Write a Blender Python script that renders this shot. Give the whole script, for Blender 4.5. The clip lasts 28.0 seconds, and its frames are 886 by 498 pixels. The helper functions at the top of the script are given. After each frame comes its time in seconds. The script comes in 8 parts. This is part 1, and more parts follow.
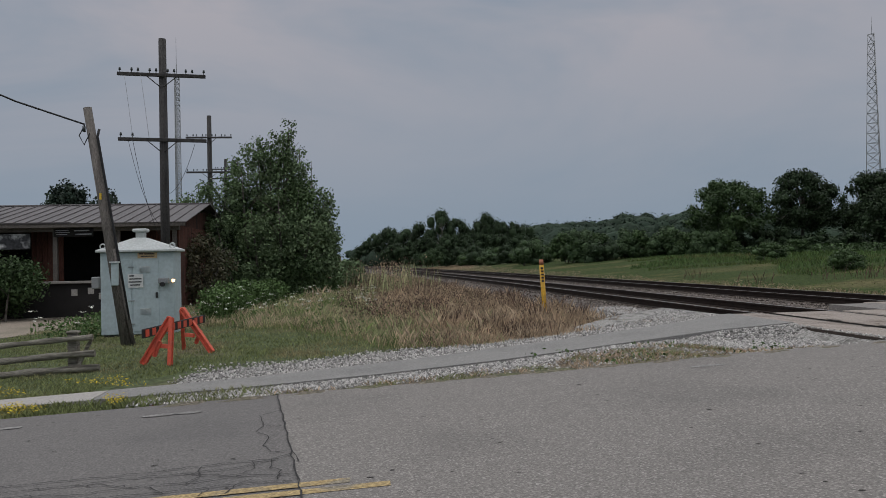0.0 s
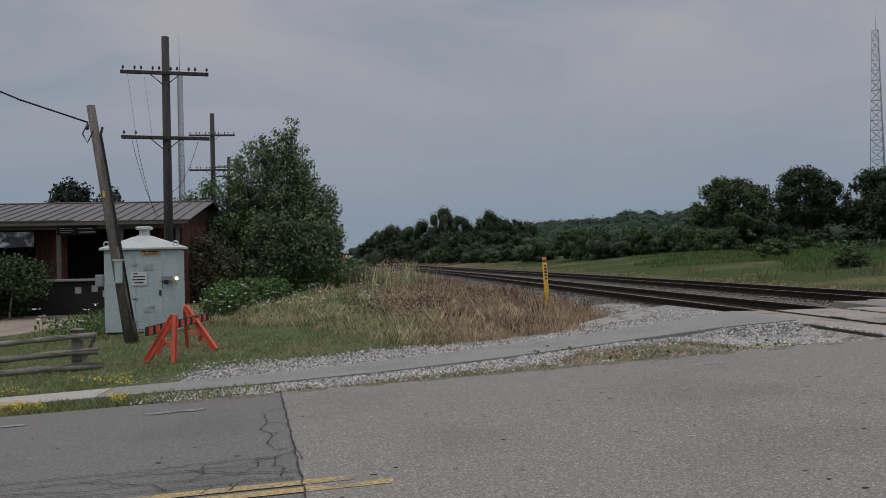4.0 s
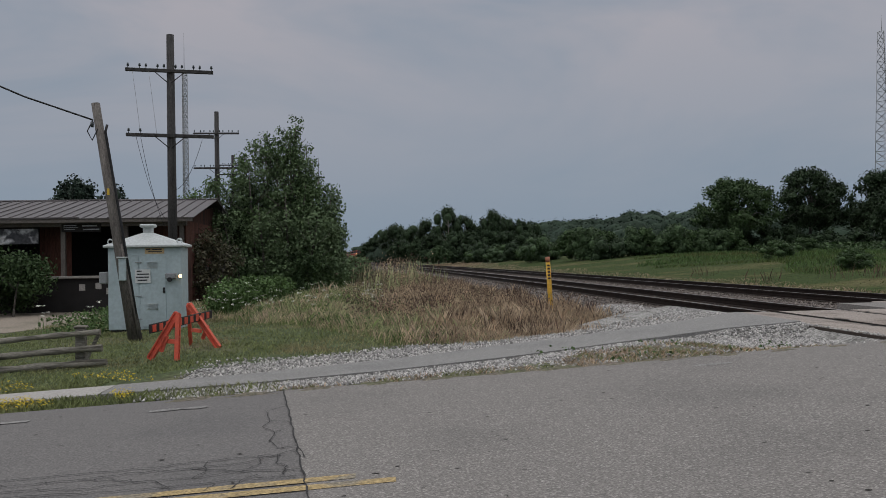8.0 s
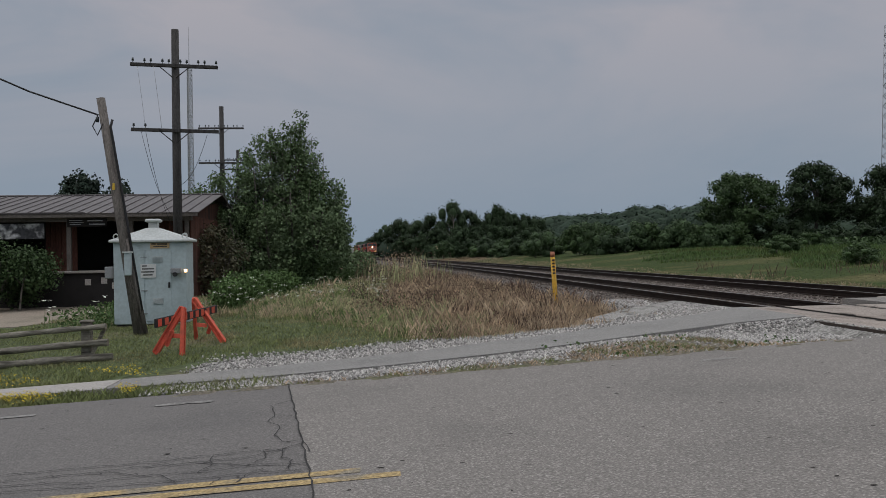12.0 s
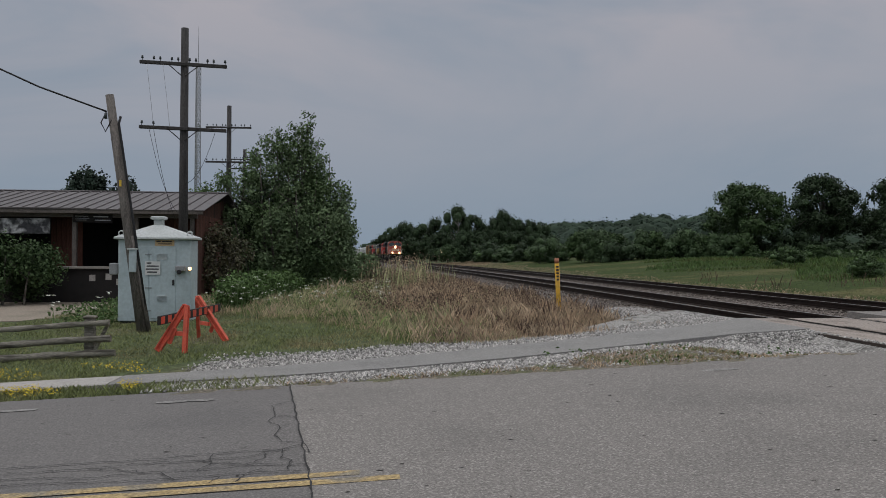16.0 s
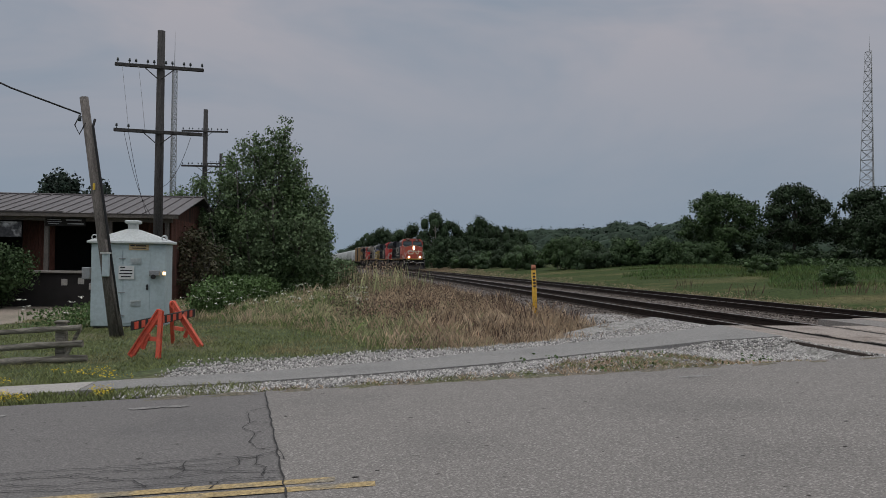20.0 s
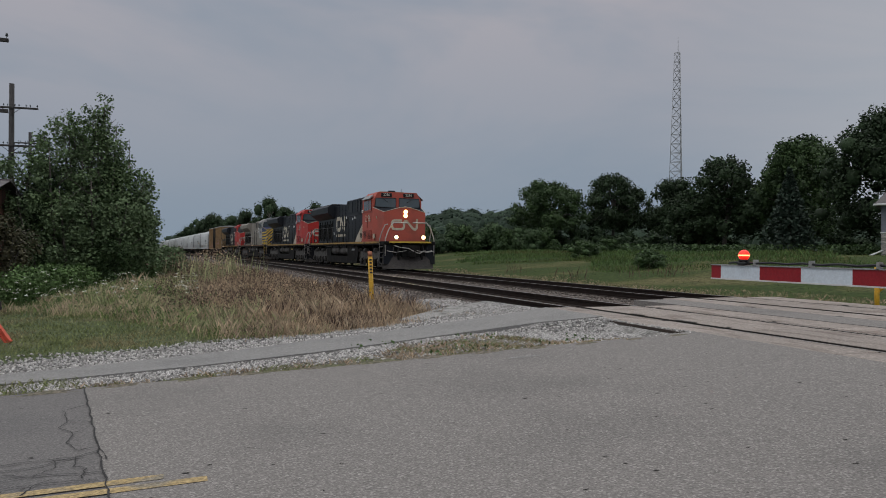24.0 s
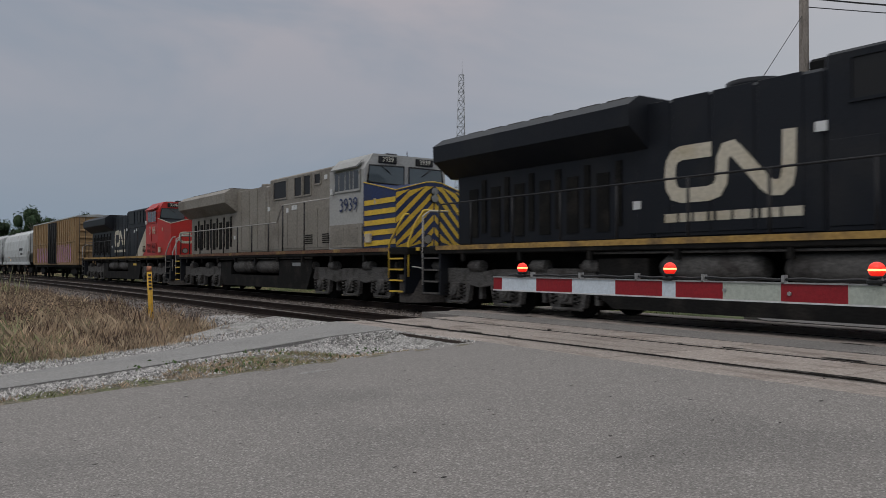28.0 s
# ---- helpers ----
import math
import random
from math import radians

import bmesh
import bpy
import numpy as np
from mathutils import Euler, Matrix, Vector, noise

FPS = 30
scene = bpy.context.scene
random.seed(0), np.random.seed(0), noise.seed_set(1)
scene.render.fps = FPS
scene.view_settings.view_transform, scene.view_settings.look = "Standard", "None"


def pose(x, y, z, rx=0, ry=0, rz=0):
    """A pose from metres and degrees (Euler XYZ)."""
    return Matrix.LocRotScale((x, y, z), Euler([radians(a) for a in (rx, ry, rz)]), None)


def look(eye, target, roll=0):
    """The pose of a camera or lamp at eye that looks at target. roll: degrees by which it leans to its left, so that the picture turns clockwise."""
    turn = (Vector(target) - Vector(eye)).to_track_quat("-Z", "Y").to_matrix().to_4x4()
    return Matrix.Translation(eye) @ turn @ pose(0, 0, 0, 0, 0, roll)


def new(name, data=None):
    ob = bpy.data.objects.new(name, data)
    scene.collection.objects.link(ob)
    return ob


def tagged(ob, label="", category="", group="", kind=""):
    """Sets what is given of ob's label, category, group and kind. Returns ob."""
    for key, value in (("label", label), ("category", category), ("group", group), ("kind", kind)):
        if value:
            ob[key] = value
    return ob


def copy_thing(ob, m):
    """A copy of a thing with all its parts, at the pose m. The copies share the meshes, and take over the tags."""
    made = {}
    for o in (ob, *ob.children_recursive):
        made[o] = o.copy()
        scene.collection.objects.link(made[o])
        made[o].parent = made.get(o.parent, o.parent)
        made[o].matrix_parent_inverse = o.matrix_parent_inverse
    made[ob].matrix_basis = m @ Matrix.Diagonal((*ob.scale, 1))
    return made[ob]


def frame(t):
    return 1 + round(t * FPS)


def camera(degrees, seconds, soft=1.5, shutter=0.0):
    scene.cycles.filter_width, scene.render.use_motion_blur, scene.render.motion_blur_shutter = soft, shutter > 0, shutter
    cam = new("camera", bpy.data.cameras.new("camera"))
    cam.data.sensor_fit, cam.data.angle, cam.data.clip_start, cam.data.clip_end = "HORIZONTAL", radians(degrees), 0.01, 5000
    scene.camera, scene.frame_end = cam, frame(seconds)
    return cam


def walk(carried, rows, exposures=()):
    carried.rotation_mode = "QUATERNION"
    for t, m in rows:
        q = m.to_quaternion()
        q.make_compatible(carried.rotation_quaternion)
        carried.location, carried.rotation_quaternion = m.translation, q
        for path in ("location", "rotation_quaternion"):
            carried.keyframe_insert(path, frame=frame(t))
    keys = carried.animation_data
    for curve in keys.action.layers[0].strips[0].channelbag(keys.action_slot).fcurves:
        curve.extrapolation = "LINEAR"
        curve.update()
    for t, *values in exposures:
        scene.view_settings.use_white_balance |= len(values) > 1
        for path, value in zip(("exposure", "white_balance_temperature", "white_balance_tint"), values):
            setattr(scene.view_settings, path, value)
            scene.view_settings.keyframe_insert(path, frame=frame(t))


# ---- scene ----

# x runs along the road, y along the track away from the road, z = 0 at the rail head
PATH = [
    (0, -6.376, 0.828, -1.229), (0.5, -6.318, 0.854, -1.242), (1, -6.232, 0.858, -1.263), (1.5, -6.217, 0.806, -1.256),
    (2, -6.223, 0.799, -1.266), (2.5, -6.193, 0.747, -1.304), (3, -6.179, 0.72, -1.312), (3.5, -6.166, 0.67, -1.284),
    (5.5, -6.127, 0.641, -1.29), (6, -6.082, 0.645, -1.206), (6.5, -5.994, 0.606, -1.071), (7, -5.966, 0.612, -0.968),
    (7.5, -5.909, 0.612, -0.933), (8, -5.906, 0.607, -0.949), (8.5, -5.872, 0.655, -0.892), (9, -5.772, 0.606, -0.9),
    (9.5, -5.74, 0.545, -0.935), (10, -5.816, 0.489, -0.896), (10.5, -5.758, 0.394, -0.967), (11, -5.759, 0.35, -0.973),
    (11.5, -5.657, 0.274, -0.978), (12, -5.559, 0.235, -0.942), (12.5, -5.422, 0.248, -0.915), (14.5, -5.589, 0.222, -0.98),
    (15, -5.549, 0.234, -0.914), (15.5, -5.365, 0.327, -0.253), (16, -5.248, 0.52, 0.369), (16.5, -5.154, 0.636, 0.744),
    (17, -5.216, 0.823, 0.8), (17.5, -5.459, 0.956, 0.625), (18, -5.661, 0.987, 0.635), (18.5, -5.998, 1.012, 0.681),
    (19, -6.258, 0.935, 0.669), (19.5, -6.509, 1.035, 0.701), (20, -6.895, 0.978, 0.707), (20.5, -7.311, 0.989, 0.626),
    (22.5, -11.947, 0.431, 0.634), (23, -13.173, 0.254, 0.657), (23.5, -15.264, 0.136, 0.45), (24, -18.709, 0.106, 0.373),
    (24.5, -22.823, 0.17, 0.295), (25, -26.559, 0.329, 0.204), (25.5, -29.935, 0.546, 0.061), (26, -31.264, 0.784, 0.118),
    (26.5, -31.601, 0.964, 0.098), (27, -32.879, 1.114, -0.11), (27.5, -33.376, 1.202, -0.021), (28, -33.809, 1.165, 0.068),
]
EYE = Vector((0.0, 0.0, 1.119))


def aim(yaw, pitch, roll):
    y, p = radians(yaw), radians(pitch)
    return look(EYE, EYE + Vector((-math.sin(y) * math.cos(p), math.cos(y) * math.cos(p), math.sin(p))), roll)


cam = camera(58.5, 28.0, soft=0.6, shutter=0.15)
walk(cam, [(t, aim(yaw, pitch, roll)) for t, yaw, pitch, roll in PATH])

# ---- light: an overcast evening ----
world = bpy.data.worlds.new("sky")
scene.world = world
world.use_nodes = True
wn, wl = world.node_tree.nodes, world.node_tree.links
wn.clear()
w_out = wn.new("ShaderNodeOutputWorld")
w_bg = wn.new("ShaderNodeBackground")
w_geo = wn.new("ShaderNodeTexCoord")
w_map = wn.new("ShaderNodeMapping")
w_map.inputs["Scale"].default_value = (1.0, 1.0, 3.2)
w_n1 = wn.new("ShaderNodeTexNoise")
w_n1.inputs["Scale"].default_value = 1.6
w_n1.inputs["Detail"].default_value = 5.0
w_n1.inputs["Roughness"].default_value = 0.55
w_n1.inputs["Distortion"].default_value = 0.6
w_ramp = wn.new("ShaderNodeValToRGB")
w_ramp.color_ramp.elements[0].position = 0.37
w_ramp.color_ramp.elements[0].color = (0.228, 0.284, 0.357, 1)
w_ramp.color_ramp.elements[1].position = 0.64
w_ramp.color_ramp.elements[1].color = (0.402, 0.383, 0.417, 1)
w_sep = wn.new("ShaderNodeSeparateXYZ")
w_mr = wn.new("ShaderNodeMapRange")
w_mr.inputs["From Min"].default_value = 0.02
w_mr.inputs["From Max"].default_value = 0.34
w_low = wn.new("ShaderNodeMix")
w_low.data_type = "RGBA"
w_low.inputs["A"].default_value = (0.236, 0.294, 0.364, 1)
wl.new(w_geo.outputs["Generated"], w_map.inputs["Vector"])
wl.new(w_map.outputs["Vector"], w_n1.inputs["Vector"])
wl.new(w_n1.outputs["Fac"], w_ramp.inputs["Fac"])
wl.new(w_geo.outputs["Generated"], w_sep.inputs["Vector"])
wl.new(w_sep.outputs["Z"], w_mr.inputs["Value"])
wl.new(w_mr.outputs["Result"], w_low.inputs["Factor"])
wl.new(w_ramp.outputs["Color"], w_low.inputs["B"])
w_mr2 = wn.new("ShaderNodeMapRange")
w_mr2.interpolation_type = "SMOOTHSTEP"
w_mr2.inputs["From Min"].default_value = 0.36
w_mr2.inputs["From Max"].default_value = 0.75
w_high = wn.new("ShaderNodeMix")
w_high.data_type = "RGBA"
w_high.inputs["B"].default_value = (0.98, 1.00, 1.03, 1)
wl.new(w_sep.outputs["Z"], w_mr2.inputs["Value"])
wl.new(w_mr2.outputs["Result"], w_high.inputs["Factor"])
w_mr3 = wn.new("ShaderNodeMapRange")
w_mr3.interpolation_type = "SMOOTHSTEP"
w_mr3.inputs["From Min"].default_value = 0.50
w_mr3.inputs["From Max"].default_value = 0.95
w_mr3.inputs["To Max"].default_value = 0.62
w_east = wn.new("ShaderNodeMix")
w_east.data_type = "RGBA"
w_east.inputs["B"].default_value = (0.56, 0.54, 0.55, 1)
wl.new(w_sep.outputs["X"], w_mr3.inputs["Value"])
wl.new(w_mr3.outputs["Result"], w_east.inputs["Factor"])
wl.new(w_low.outputs["Result"], w_east.inputs["A"])
wl.new(w_east.outputs["Result"], w_high.inputs["A"])
wl.new(w_high.outputs["Result"], w_bg.inputs["Color"])
wl.new(w_bg.outputs["Background"], w_out.inputs["Surface"])
w_bg.inputs["Strength"].default_value = 1.0

sun = new("sun", bpy.data.lights.new("sun", "SUN"))
sun.data.energy, sun.data.angle, sun.data.color = 0.55, radians(40), (1.0, 0.93, 0.88)
sun.matrix_world = look((0, 0, 0), (0.55, 0.25, -0.8))
scene.view_settings.exposure = 0.0

# ---- materials ----
def mat(name, color, rough=0.8, metal=0.0, vary=0.25, scale=3.0, fine=40.0, bump=0.2, second=None, cover=0.5, emit=None, rand=0.0, island=0.0, stretch=(1, 1, 1), depth=0.01, spec=0.4, speck=0.0, grit=110.0):
    """A surface with broad stains (scale), fine grain (fine), a second colour in patches, and relief."""
    m = bpy.data.materials.new(name)
    m.use_nodes = True
    n, l = m.node_tree.nodes, m.node_tree.links
    b = n["Principled BSDF"]
    b.inputs["Roughness"].default_value, b.inputs["Metallic"].default_value = rough, metal
    b.inputs["Specular IOR Level"].default_value = spec
    tc = n.new("ShaderNodeTexCoord")
    mp = n.new("ShaderNodeMapping")
    mp.inputs["Scale"].default_value = stretch
    l.new(tc.outputs["Object"], mp.inputs["Vector"])

    def tex(s, detail):
        t = n.new("ShaderNodeTexNoise")
        t.inputs["Scale"].default_value, t.inputs["Detail"].default_value = s, detail
        l.new(mp.outputs["Vector"], t.inputs["Vector"])
        return t
    big, small = tex(scale, 5), tex(fine, 3)
    col = n.new("ShaderNodeMix")
    col.data_type = "RGBA"
    col.inputs["A"].default_value = (*color, 1)
    col.inputs["B"].default_value = (*(second or [c * (1 - vary) for c in color]), 1)
    r1 = n.new("ShaderNodeMapRange")
    r1.inputs["From Min"].default_value, r1.inputs["From Max"].default_value = 0.75 - cover * 0.5, 0.85 - cover * 0.4
    l.new(big.outputs["Fac"], r1.inputs["Value"])
    l.new(r1.outputs["Result"], col.inputs["Factor"])
    hsv = n.new("ShaderNodeHueSaturation")
    l.new(col.outputs["Result"], hsv.inputs["Color"])
    r2 = n.new("ShaderNodeMapRange")
    r2.inputs["From Min"].default_value, r2.inputs["From Max"].default_value = 0.37, 0.63
    r2.inputs["To Min"].default_value, r2.inputs["To Max"].default_value = 1 - vary, 1 + vary
    l.new(small.outputs["Fac"], r2.inputs["Value"])
    value = r2.outputs["Result"]
    for amount, node, socket in ((rand, "ShaderNodeObjectInfo", "Random"), (island, "ShaderNodeNewGeometry", "Random Per Island")):
        if amount:
            src = n.new(node)
            r3 = n.new("ShaderNodeMapRange")
            r3.inputs["To Min"].default_value, r3.inputs["To Max"].default_value = 1 - amount, 1 + amount
            l.new(src.outputs[socket], r3.inputs["Value"])
            mul = n.new("ShaderNodeMath")
            mul.operation = "MULTIPLY"
            l.new(value, mul.inputs[0])
            l.new(r3.outputs["Result"], mul.inputs[1])
            value = mul.outputs[0]
    if speck:
        vo = n.new("ShaderNodeTexVoronoi")
        vo.inputs["Scale"].default_value = grit
        l.new(mp.outputs["Vector"], vo.inputs["Vector"])
        sp = n.new("ShaderNodeSeparateColor")
        l.new(vo.outputs["Color"], sp.inputs["Color"])
        pw = n.new("ShaderNodeMath")
        pw.operation = "POWER"
        l.new(sp.outputs["Red"], pw.inputs[0])
        pw.inputs[1].default_value = 4.0
        r4 = n.new("ShaderNodeMapRange")
        r4.inputs["To Min"].default_value, r4.inputs["To Max"].default_value = 1 - 0.28 * speck, 1 + 1.1 * speck
        l.new(pw.outputs[0], r4.inputs["Value"])
        mul = n.new("ShaderNodeMath")
        mul.operation = "MULTIPLY"
        l.new(value, mul.inputs[0])
        l.new(r4.outputs["Result"], mul.inputs[1])
        value = mul.outputs[0]
    l.new(value, hsv.inputs["Value"])
    l.new(hsv.outputs["Color"], b.inputs["Base Color"])
    if bump:
        bp = n.new("ShaderNodeBump")
        bp.inputs["Strength"].default_value, bp.inputs["Distance"].default_value = bump, depth
        l.new(small.outputs["Fac"], bp.inputs["Height"])
        l.new(bp.outputs["Normal"], b.inputs["Normal"])
    if emit:
        b.inputs["Emission Color"].default_value, b.inputs["Emission Strength"].default_value = (*emit[:3], 1), emit[3]
    return m


# ---- mesh helpers ----
class Shape:
    """Collects faces of one mesh."""

    def __init__(self):
        self.v, self.f, self.s = [], [], []

    def add(self, verts, faces, smooth=False):
        k = len(self.v)
        self.v += [tuple(p) for p in verts]
        self.f += [tuple(i + k for i in f) for f in faces]
        self.s += [smooth] * len(faces)
        return self

    def box(self, x0, x1, y0, y1, z0, z1, m=None, c=0.0):
        """A box between limits; c: chamfer of its edges."""
        lo, hi = (min(x0, x1), min(y0, y1), min(z0, z1)), (max(x0, x1), max(y0, y1), max(z0, z1))
        if c <= 0:
            vs = [Vector((hi[0] if i & 1 else lo[0], hi[1] if i & 2 else lo[1], hi[2] if i & 4 else lo[2])) for i in range(8)]
            fs = [(0, 2, 3, 1), (4, 5, 7, 6), (0, 1, 5, 4), (2, 6, 7, 3), (0, 4, 6, 2), (1, 3, 7, 5)]
        else:
            c = min(c, *[(h - a) * 0.45 for a, h in zip(lo, hi)])
            vs, idx, fs = [], {}, []
            for i in range(8):
                for ax in range(3):
                    p = [hi[k] if i >> k & 1 else lo[k] for k in range(3)]
                    for k in range(3):
                        if k != ax:
                            p[k] += -c if i >> k & 1 else c
                    idx[i, ax] = len(vs)
                    vs.append(Vector(p))
            for ax in range(3):
                a, b = [k for k in range(3) if k != ax]
                for side in (0, 1):
                    q = [side << ax, side << ax | 1 << a, side << ax | 1 << a | 1 << b, side << ax | 1 << b]
                    fs.append(tuple(idx[i, ax] for i in (q if side == (ax != 1) else q[::-1])))
                for sa in (0, 1):
                    for sb in (0, 1):
                        i = sa << a | sb << b
                        j = i | 1 << ax
                        q = (idx[i, a], idx[j, a], idx[j, b], idx[i, b])
                        fs.append(q if (sa == sb) == (ax != 1) else q[::-1])
            for i in range(8):
                q = (idx[i, 0], idx[i, 1], idx[i, 2])
                fs.append(q if bin(i).count("1") % 2 else q[::-1])
        if m is not None:
            vs = [m @ p for p in vs]
        return self.add(vs, fs)

    def tube(self, p0, p1, r0, r1=None, n=8, caps=True, smooth=True):
        p0, p1 = Vector(p0), Vector(p1)
        r1 = r0 if r1 is None else r1
        q = (p1 - p0).to_track_quat("Z", "Y")
        ring = [q @ Vector((math.cos(2 * math.pi * i / n), math.sin(2 * math.pi * i / n), 0)) for i in range(n)]
        vs = [p0 + d * r0 for d in ring] + [p1 + d * r1 for d in ring]
        self.add(vs, [(i, (i + 1) % n, n + (i + 1) % n, n + i) for i in range(n)], smooth)
        if caps:
            k = len(self.v) - 2 * n
            self.f += [tuple(k + i for i in reversed(range(n))), tuple(k + n + i for i in range(n))]
            self.s += [False, False]
        return self

    def pipe(self, pts, r, n=6):
        """One continuous round bar through points; r may be a list."""
        pts = [Vector(p) for p in pts]
        rs = r if isinstance(r, (list, tuple)) else [r] * len(pts)
        vs, fs, q = [], [], None
        for i, p in enumerate(pts):
            d = (pts[min(i + 1, len(pts) - 1)] - pts[max(i - 1, 0)]).normalized()
            q = d.to_track_quat("Z", "Y") if q is None else (q @ Vector((0, 0, 1))).rotation_difference(d) @ q
            vs += [p + q @ Vector((math.cos(2 * math.pi * k / n), math.sin(2 * math.pi * k / n), 0)) * rs[i] for k in range(n)]
            if i:
                fs += [((i - 1) * n + k, (i - 1) * n + (k + 1) % n, i * n + (k + 1) % n, i * n + k) for k in range(n)]
        m = (len(pts) - 1) * n
        k0 = len(self.v)
        self.add(vs, fs, True)
        self.f += [tuple(k0 + k for k in reversed(range(n))), tuple(k0 + m + k for k in range(n))]
        self.s += [False, False]
        return self

    def prism(self, outline, axis, a, b, m=None):
        """An outline in the other two axes (in order), drawn out along axis from a to b."""
        def put(p, w):
            q = list(p)
            q.insert(axis, w)
            return Vector(q)
        vs = [put(p, a) for p in outline] + [put(p, b) for p in outline]
        if m is not None:
            vs = [m @ p for p in vs]
        n = len(outline)
        return self.add(vs, [tuple(range(n))[::-1], tuple(range(n, 2 * n))] + [(i, (i + 1) % n, n + (i + 1) % n, n + i) for i in range(n)])

    def ball(self, c, r, n=8, k=5, squash=1.0):
        c = Vector(c)
        vs, fs = [], []
        for j in range(k + 1):
            a = math.pi * j / k
            for i in range(n):
                b = 2 * math.pi * i / n
                vs.append(c + Vector((math.sin(a) * math.cos(b), math.sin(a) * math.sin(b), math.cos(a) * squash)) * r)
        for j in range(k):
            for i in range(n):
                fs.append((j * n + i, (j + 1) * n + i, (j + 1) * n + (i + 1) % n, j * n + (i + 1) % n))
        return self.add(vs, fs, True)

    def mesh(self, name, material):
        me = bpy.data.meshes.new(name)
        me.from_pydata(self.v, [], self.f)
        me.polygons.foreach_set("use_smooth", self.s)
        me.materials.append(material)
        me.update()
        return me


def part(name, shape, material, parent=None, label=""):
    ob = new(name, shape.mesh(name, material))
    ob.parent = parent
    return tagged(ob, label)


def thing(name, label, category, at=(0, 0, 0), group="", turn=0.0):
    ob = new(name)
    ob.matrix_world = pose(*at, 0, 0, turn)
    return tagged(ob, label, category, group)


def single(name, shape, material, label, category, group="", kind=""):
    return tagged(part(name, shape, material), label, category, group, kind)

M_ASPHALT = mat("asphalt", (0.212, 0.198, 0.187), 0.92, vary=0.22, scale=0.45, fine=62, bump=0.4, second=(0.182, 0.171, 0.162), depth=0.008, spec=0.25, speck=0.48, grit=80)
M_ASPHALT_OLD = mat("old_asphalt", (0.158, 0.150, 0.146), 0.92, vary=0.2, scale=0.7, fine=62, bump=0.4, second=(0.136, 0.130, 0.128), depth=0.008, spec=0.25, speck=0.33, grit=90)
M_PATH = mat("path_asphalt", (0.235, 0.228, 0.220), 0.93, vary=0.16, scale=0.9, fine=60, bump=0.5, second=(0.20, 0.195, 0.19), depth=0.006, speck=0.35, grit=60)
M_SLAB = mat("concrete_slab", (0.36, 0.34, 0.32), 0.9, vary=0.15, scale=1.2, fine=30, bump=0.3, second=(0.29, 0.275, 0.26))
M_PANEL = mat("crossing_concrete", (0.300, 0.260, 0.232), 0.9, vary=0.2, scale=2.2, fine=40, bump=0.5, second=(0.205, 0.168, 0.145), rand=0.10, stretch=(1.6, 0.45, 1), speck=0.3, grit=50)
M_CRACK = mat("crack_dark", (0.038, 0.036, 0.036), 0.9, vary=0.2)
M_DARKGAP = mat("dark_gap", (0.03, 0.026, 0.023), 0.95, vary=0.3)
M_YELLOW_LINE = mat("worn_yellow_line", (0.37, 0.275, 0.135), 0.88, vary=0.3, scale=3.5, fine=40, second=(0.23, 0.20, 0.15), cover=0.55, speck=0.3, grit=80)
M_WHITE_LINE = mat("worn_white_line", (0.245, 0.236, 0.228), 0.88, vary=0.22, scale=9, fine=40, second=(0.185, 0.176, 0.17), cover=0.5, speck=0.3, grit=80)
M_STONE = mat("white_gravel", (0.37, 0.357, 0.345), 0.95, vary=0.2, scale=6, fine=60, bump=0.3, island=0.62)
M_GRAVELBED = mat("gravel_bed", (0.31, 0.30, 0.285), 0.95, vary=0.4, scale=5, fine=28, bump=1.0, second=(0.14, 0.135, 0.125), depth=0.03)
M_BALLAST = mat("ballast_bed", (0.130, 0.110, 0.099), 0.95, vary=0.45, scale=1.2, fine=20, bump=1.0, second=(0.09, 0.076, 0.07), depth=0.04)
M_BALLAST_STONE = mat("ballast_stone", (0.172, 0.148, 0.134), 0.95, vary=0.2, scale=6, fine=50, bump=0.3, island=0.6)
M_SOIL = mat("grassy_soil", (0.065, 0.085, 0.032), 0.97, vary=0.4, scale=0.35, fine=9, bump=0.8, second=(0.12, 0.105, 0.055), cover=0.45, depth=0.05)
M_VERGE = mat("weedy_verge_soil", (0.150, 0.130, 0.100), 0.97, vary=0.35, scale=2.2, fine=26, bump=1.0, second=(0.105, 0.108, 0.055), cover=0.5, depth=0.02, speck=0.5, grit=45)
M_DIRT = mat("dirt_drive", (0.26, 0.22, 0.18), 0.95, vary=0.25, scale=0.6, fine=18, bump=0.5, second=(0.20, 0.175, 0.135))
M_RUST = mat("rusty_rail", (0.030, 0.021, 0.018), 0.75, 0.3, vary=0.3, scale=4, fine=60, spec=0.2)
M_RAILTOP = mat("worn_rail_head", (0.30, 0.27, 0.25), 0.35, 0.9, vary=0.2, scale=3, fine=40)
M_TIE = mat("wooden_tie", (0.055, 0.042, 0.034), 0.95, vary=0.35, scale=3, fine=40, rand=0.3, stretch=(1, 6, 6))
M_WOOD = mat("weathered_pole", (0.150, 0.135, 0.124), 0.92, vary=0.35, scale=2, fine=26, stretch=(5, 5, 0.4), second=(0.085, 0.076, 0.071), bump=0.5, depth=0.02)
M_POLE = mat("grey_brown_pole", (0.21, 0.185, 0.165), 0.92, vary=0.3, scale=2, fine=26, stretch=(5, 5, 0.4), second=(0.15, 0.13, 0.115), bump=0.4, depth=0.02)
M_POLE_DARK = mat("dark_tarred_pole", (0.058, 0.055, 0.055), 0.92, vary=0.35, scale=2, fine=26, stretch=(5, 5, 0.4), second=(0.034, 0.032, 0.033), bump=0.5, depth=0.02)
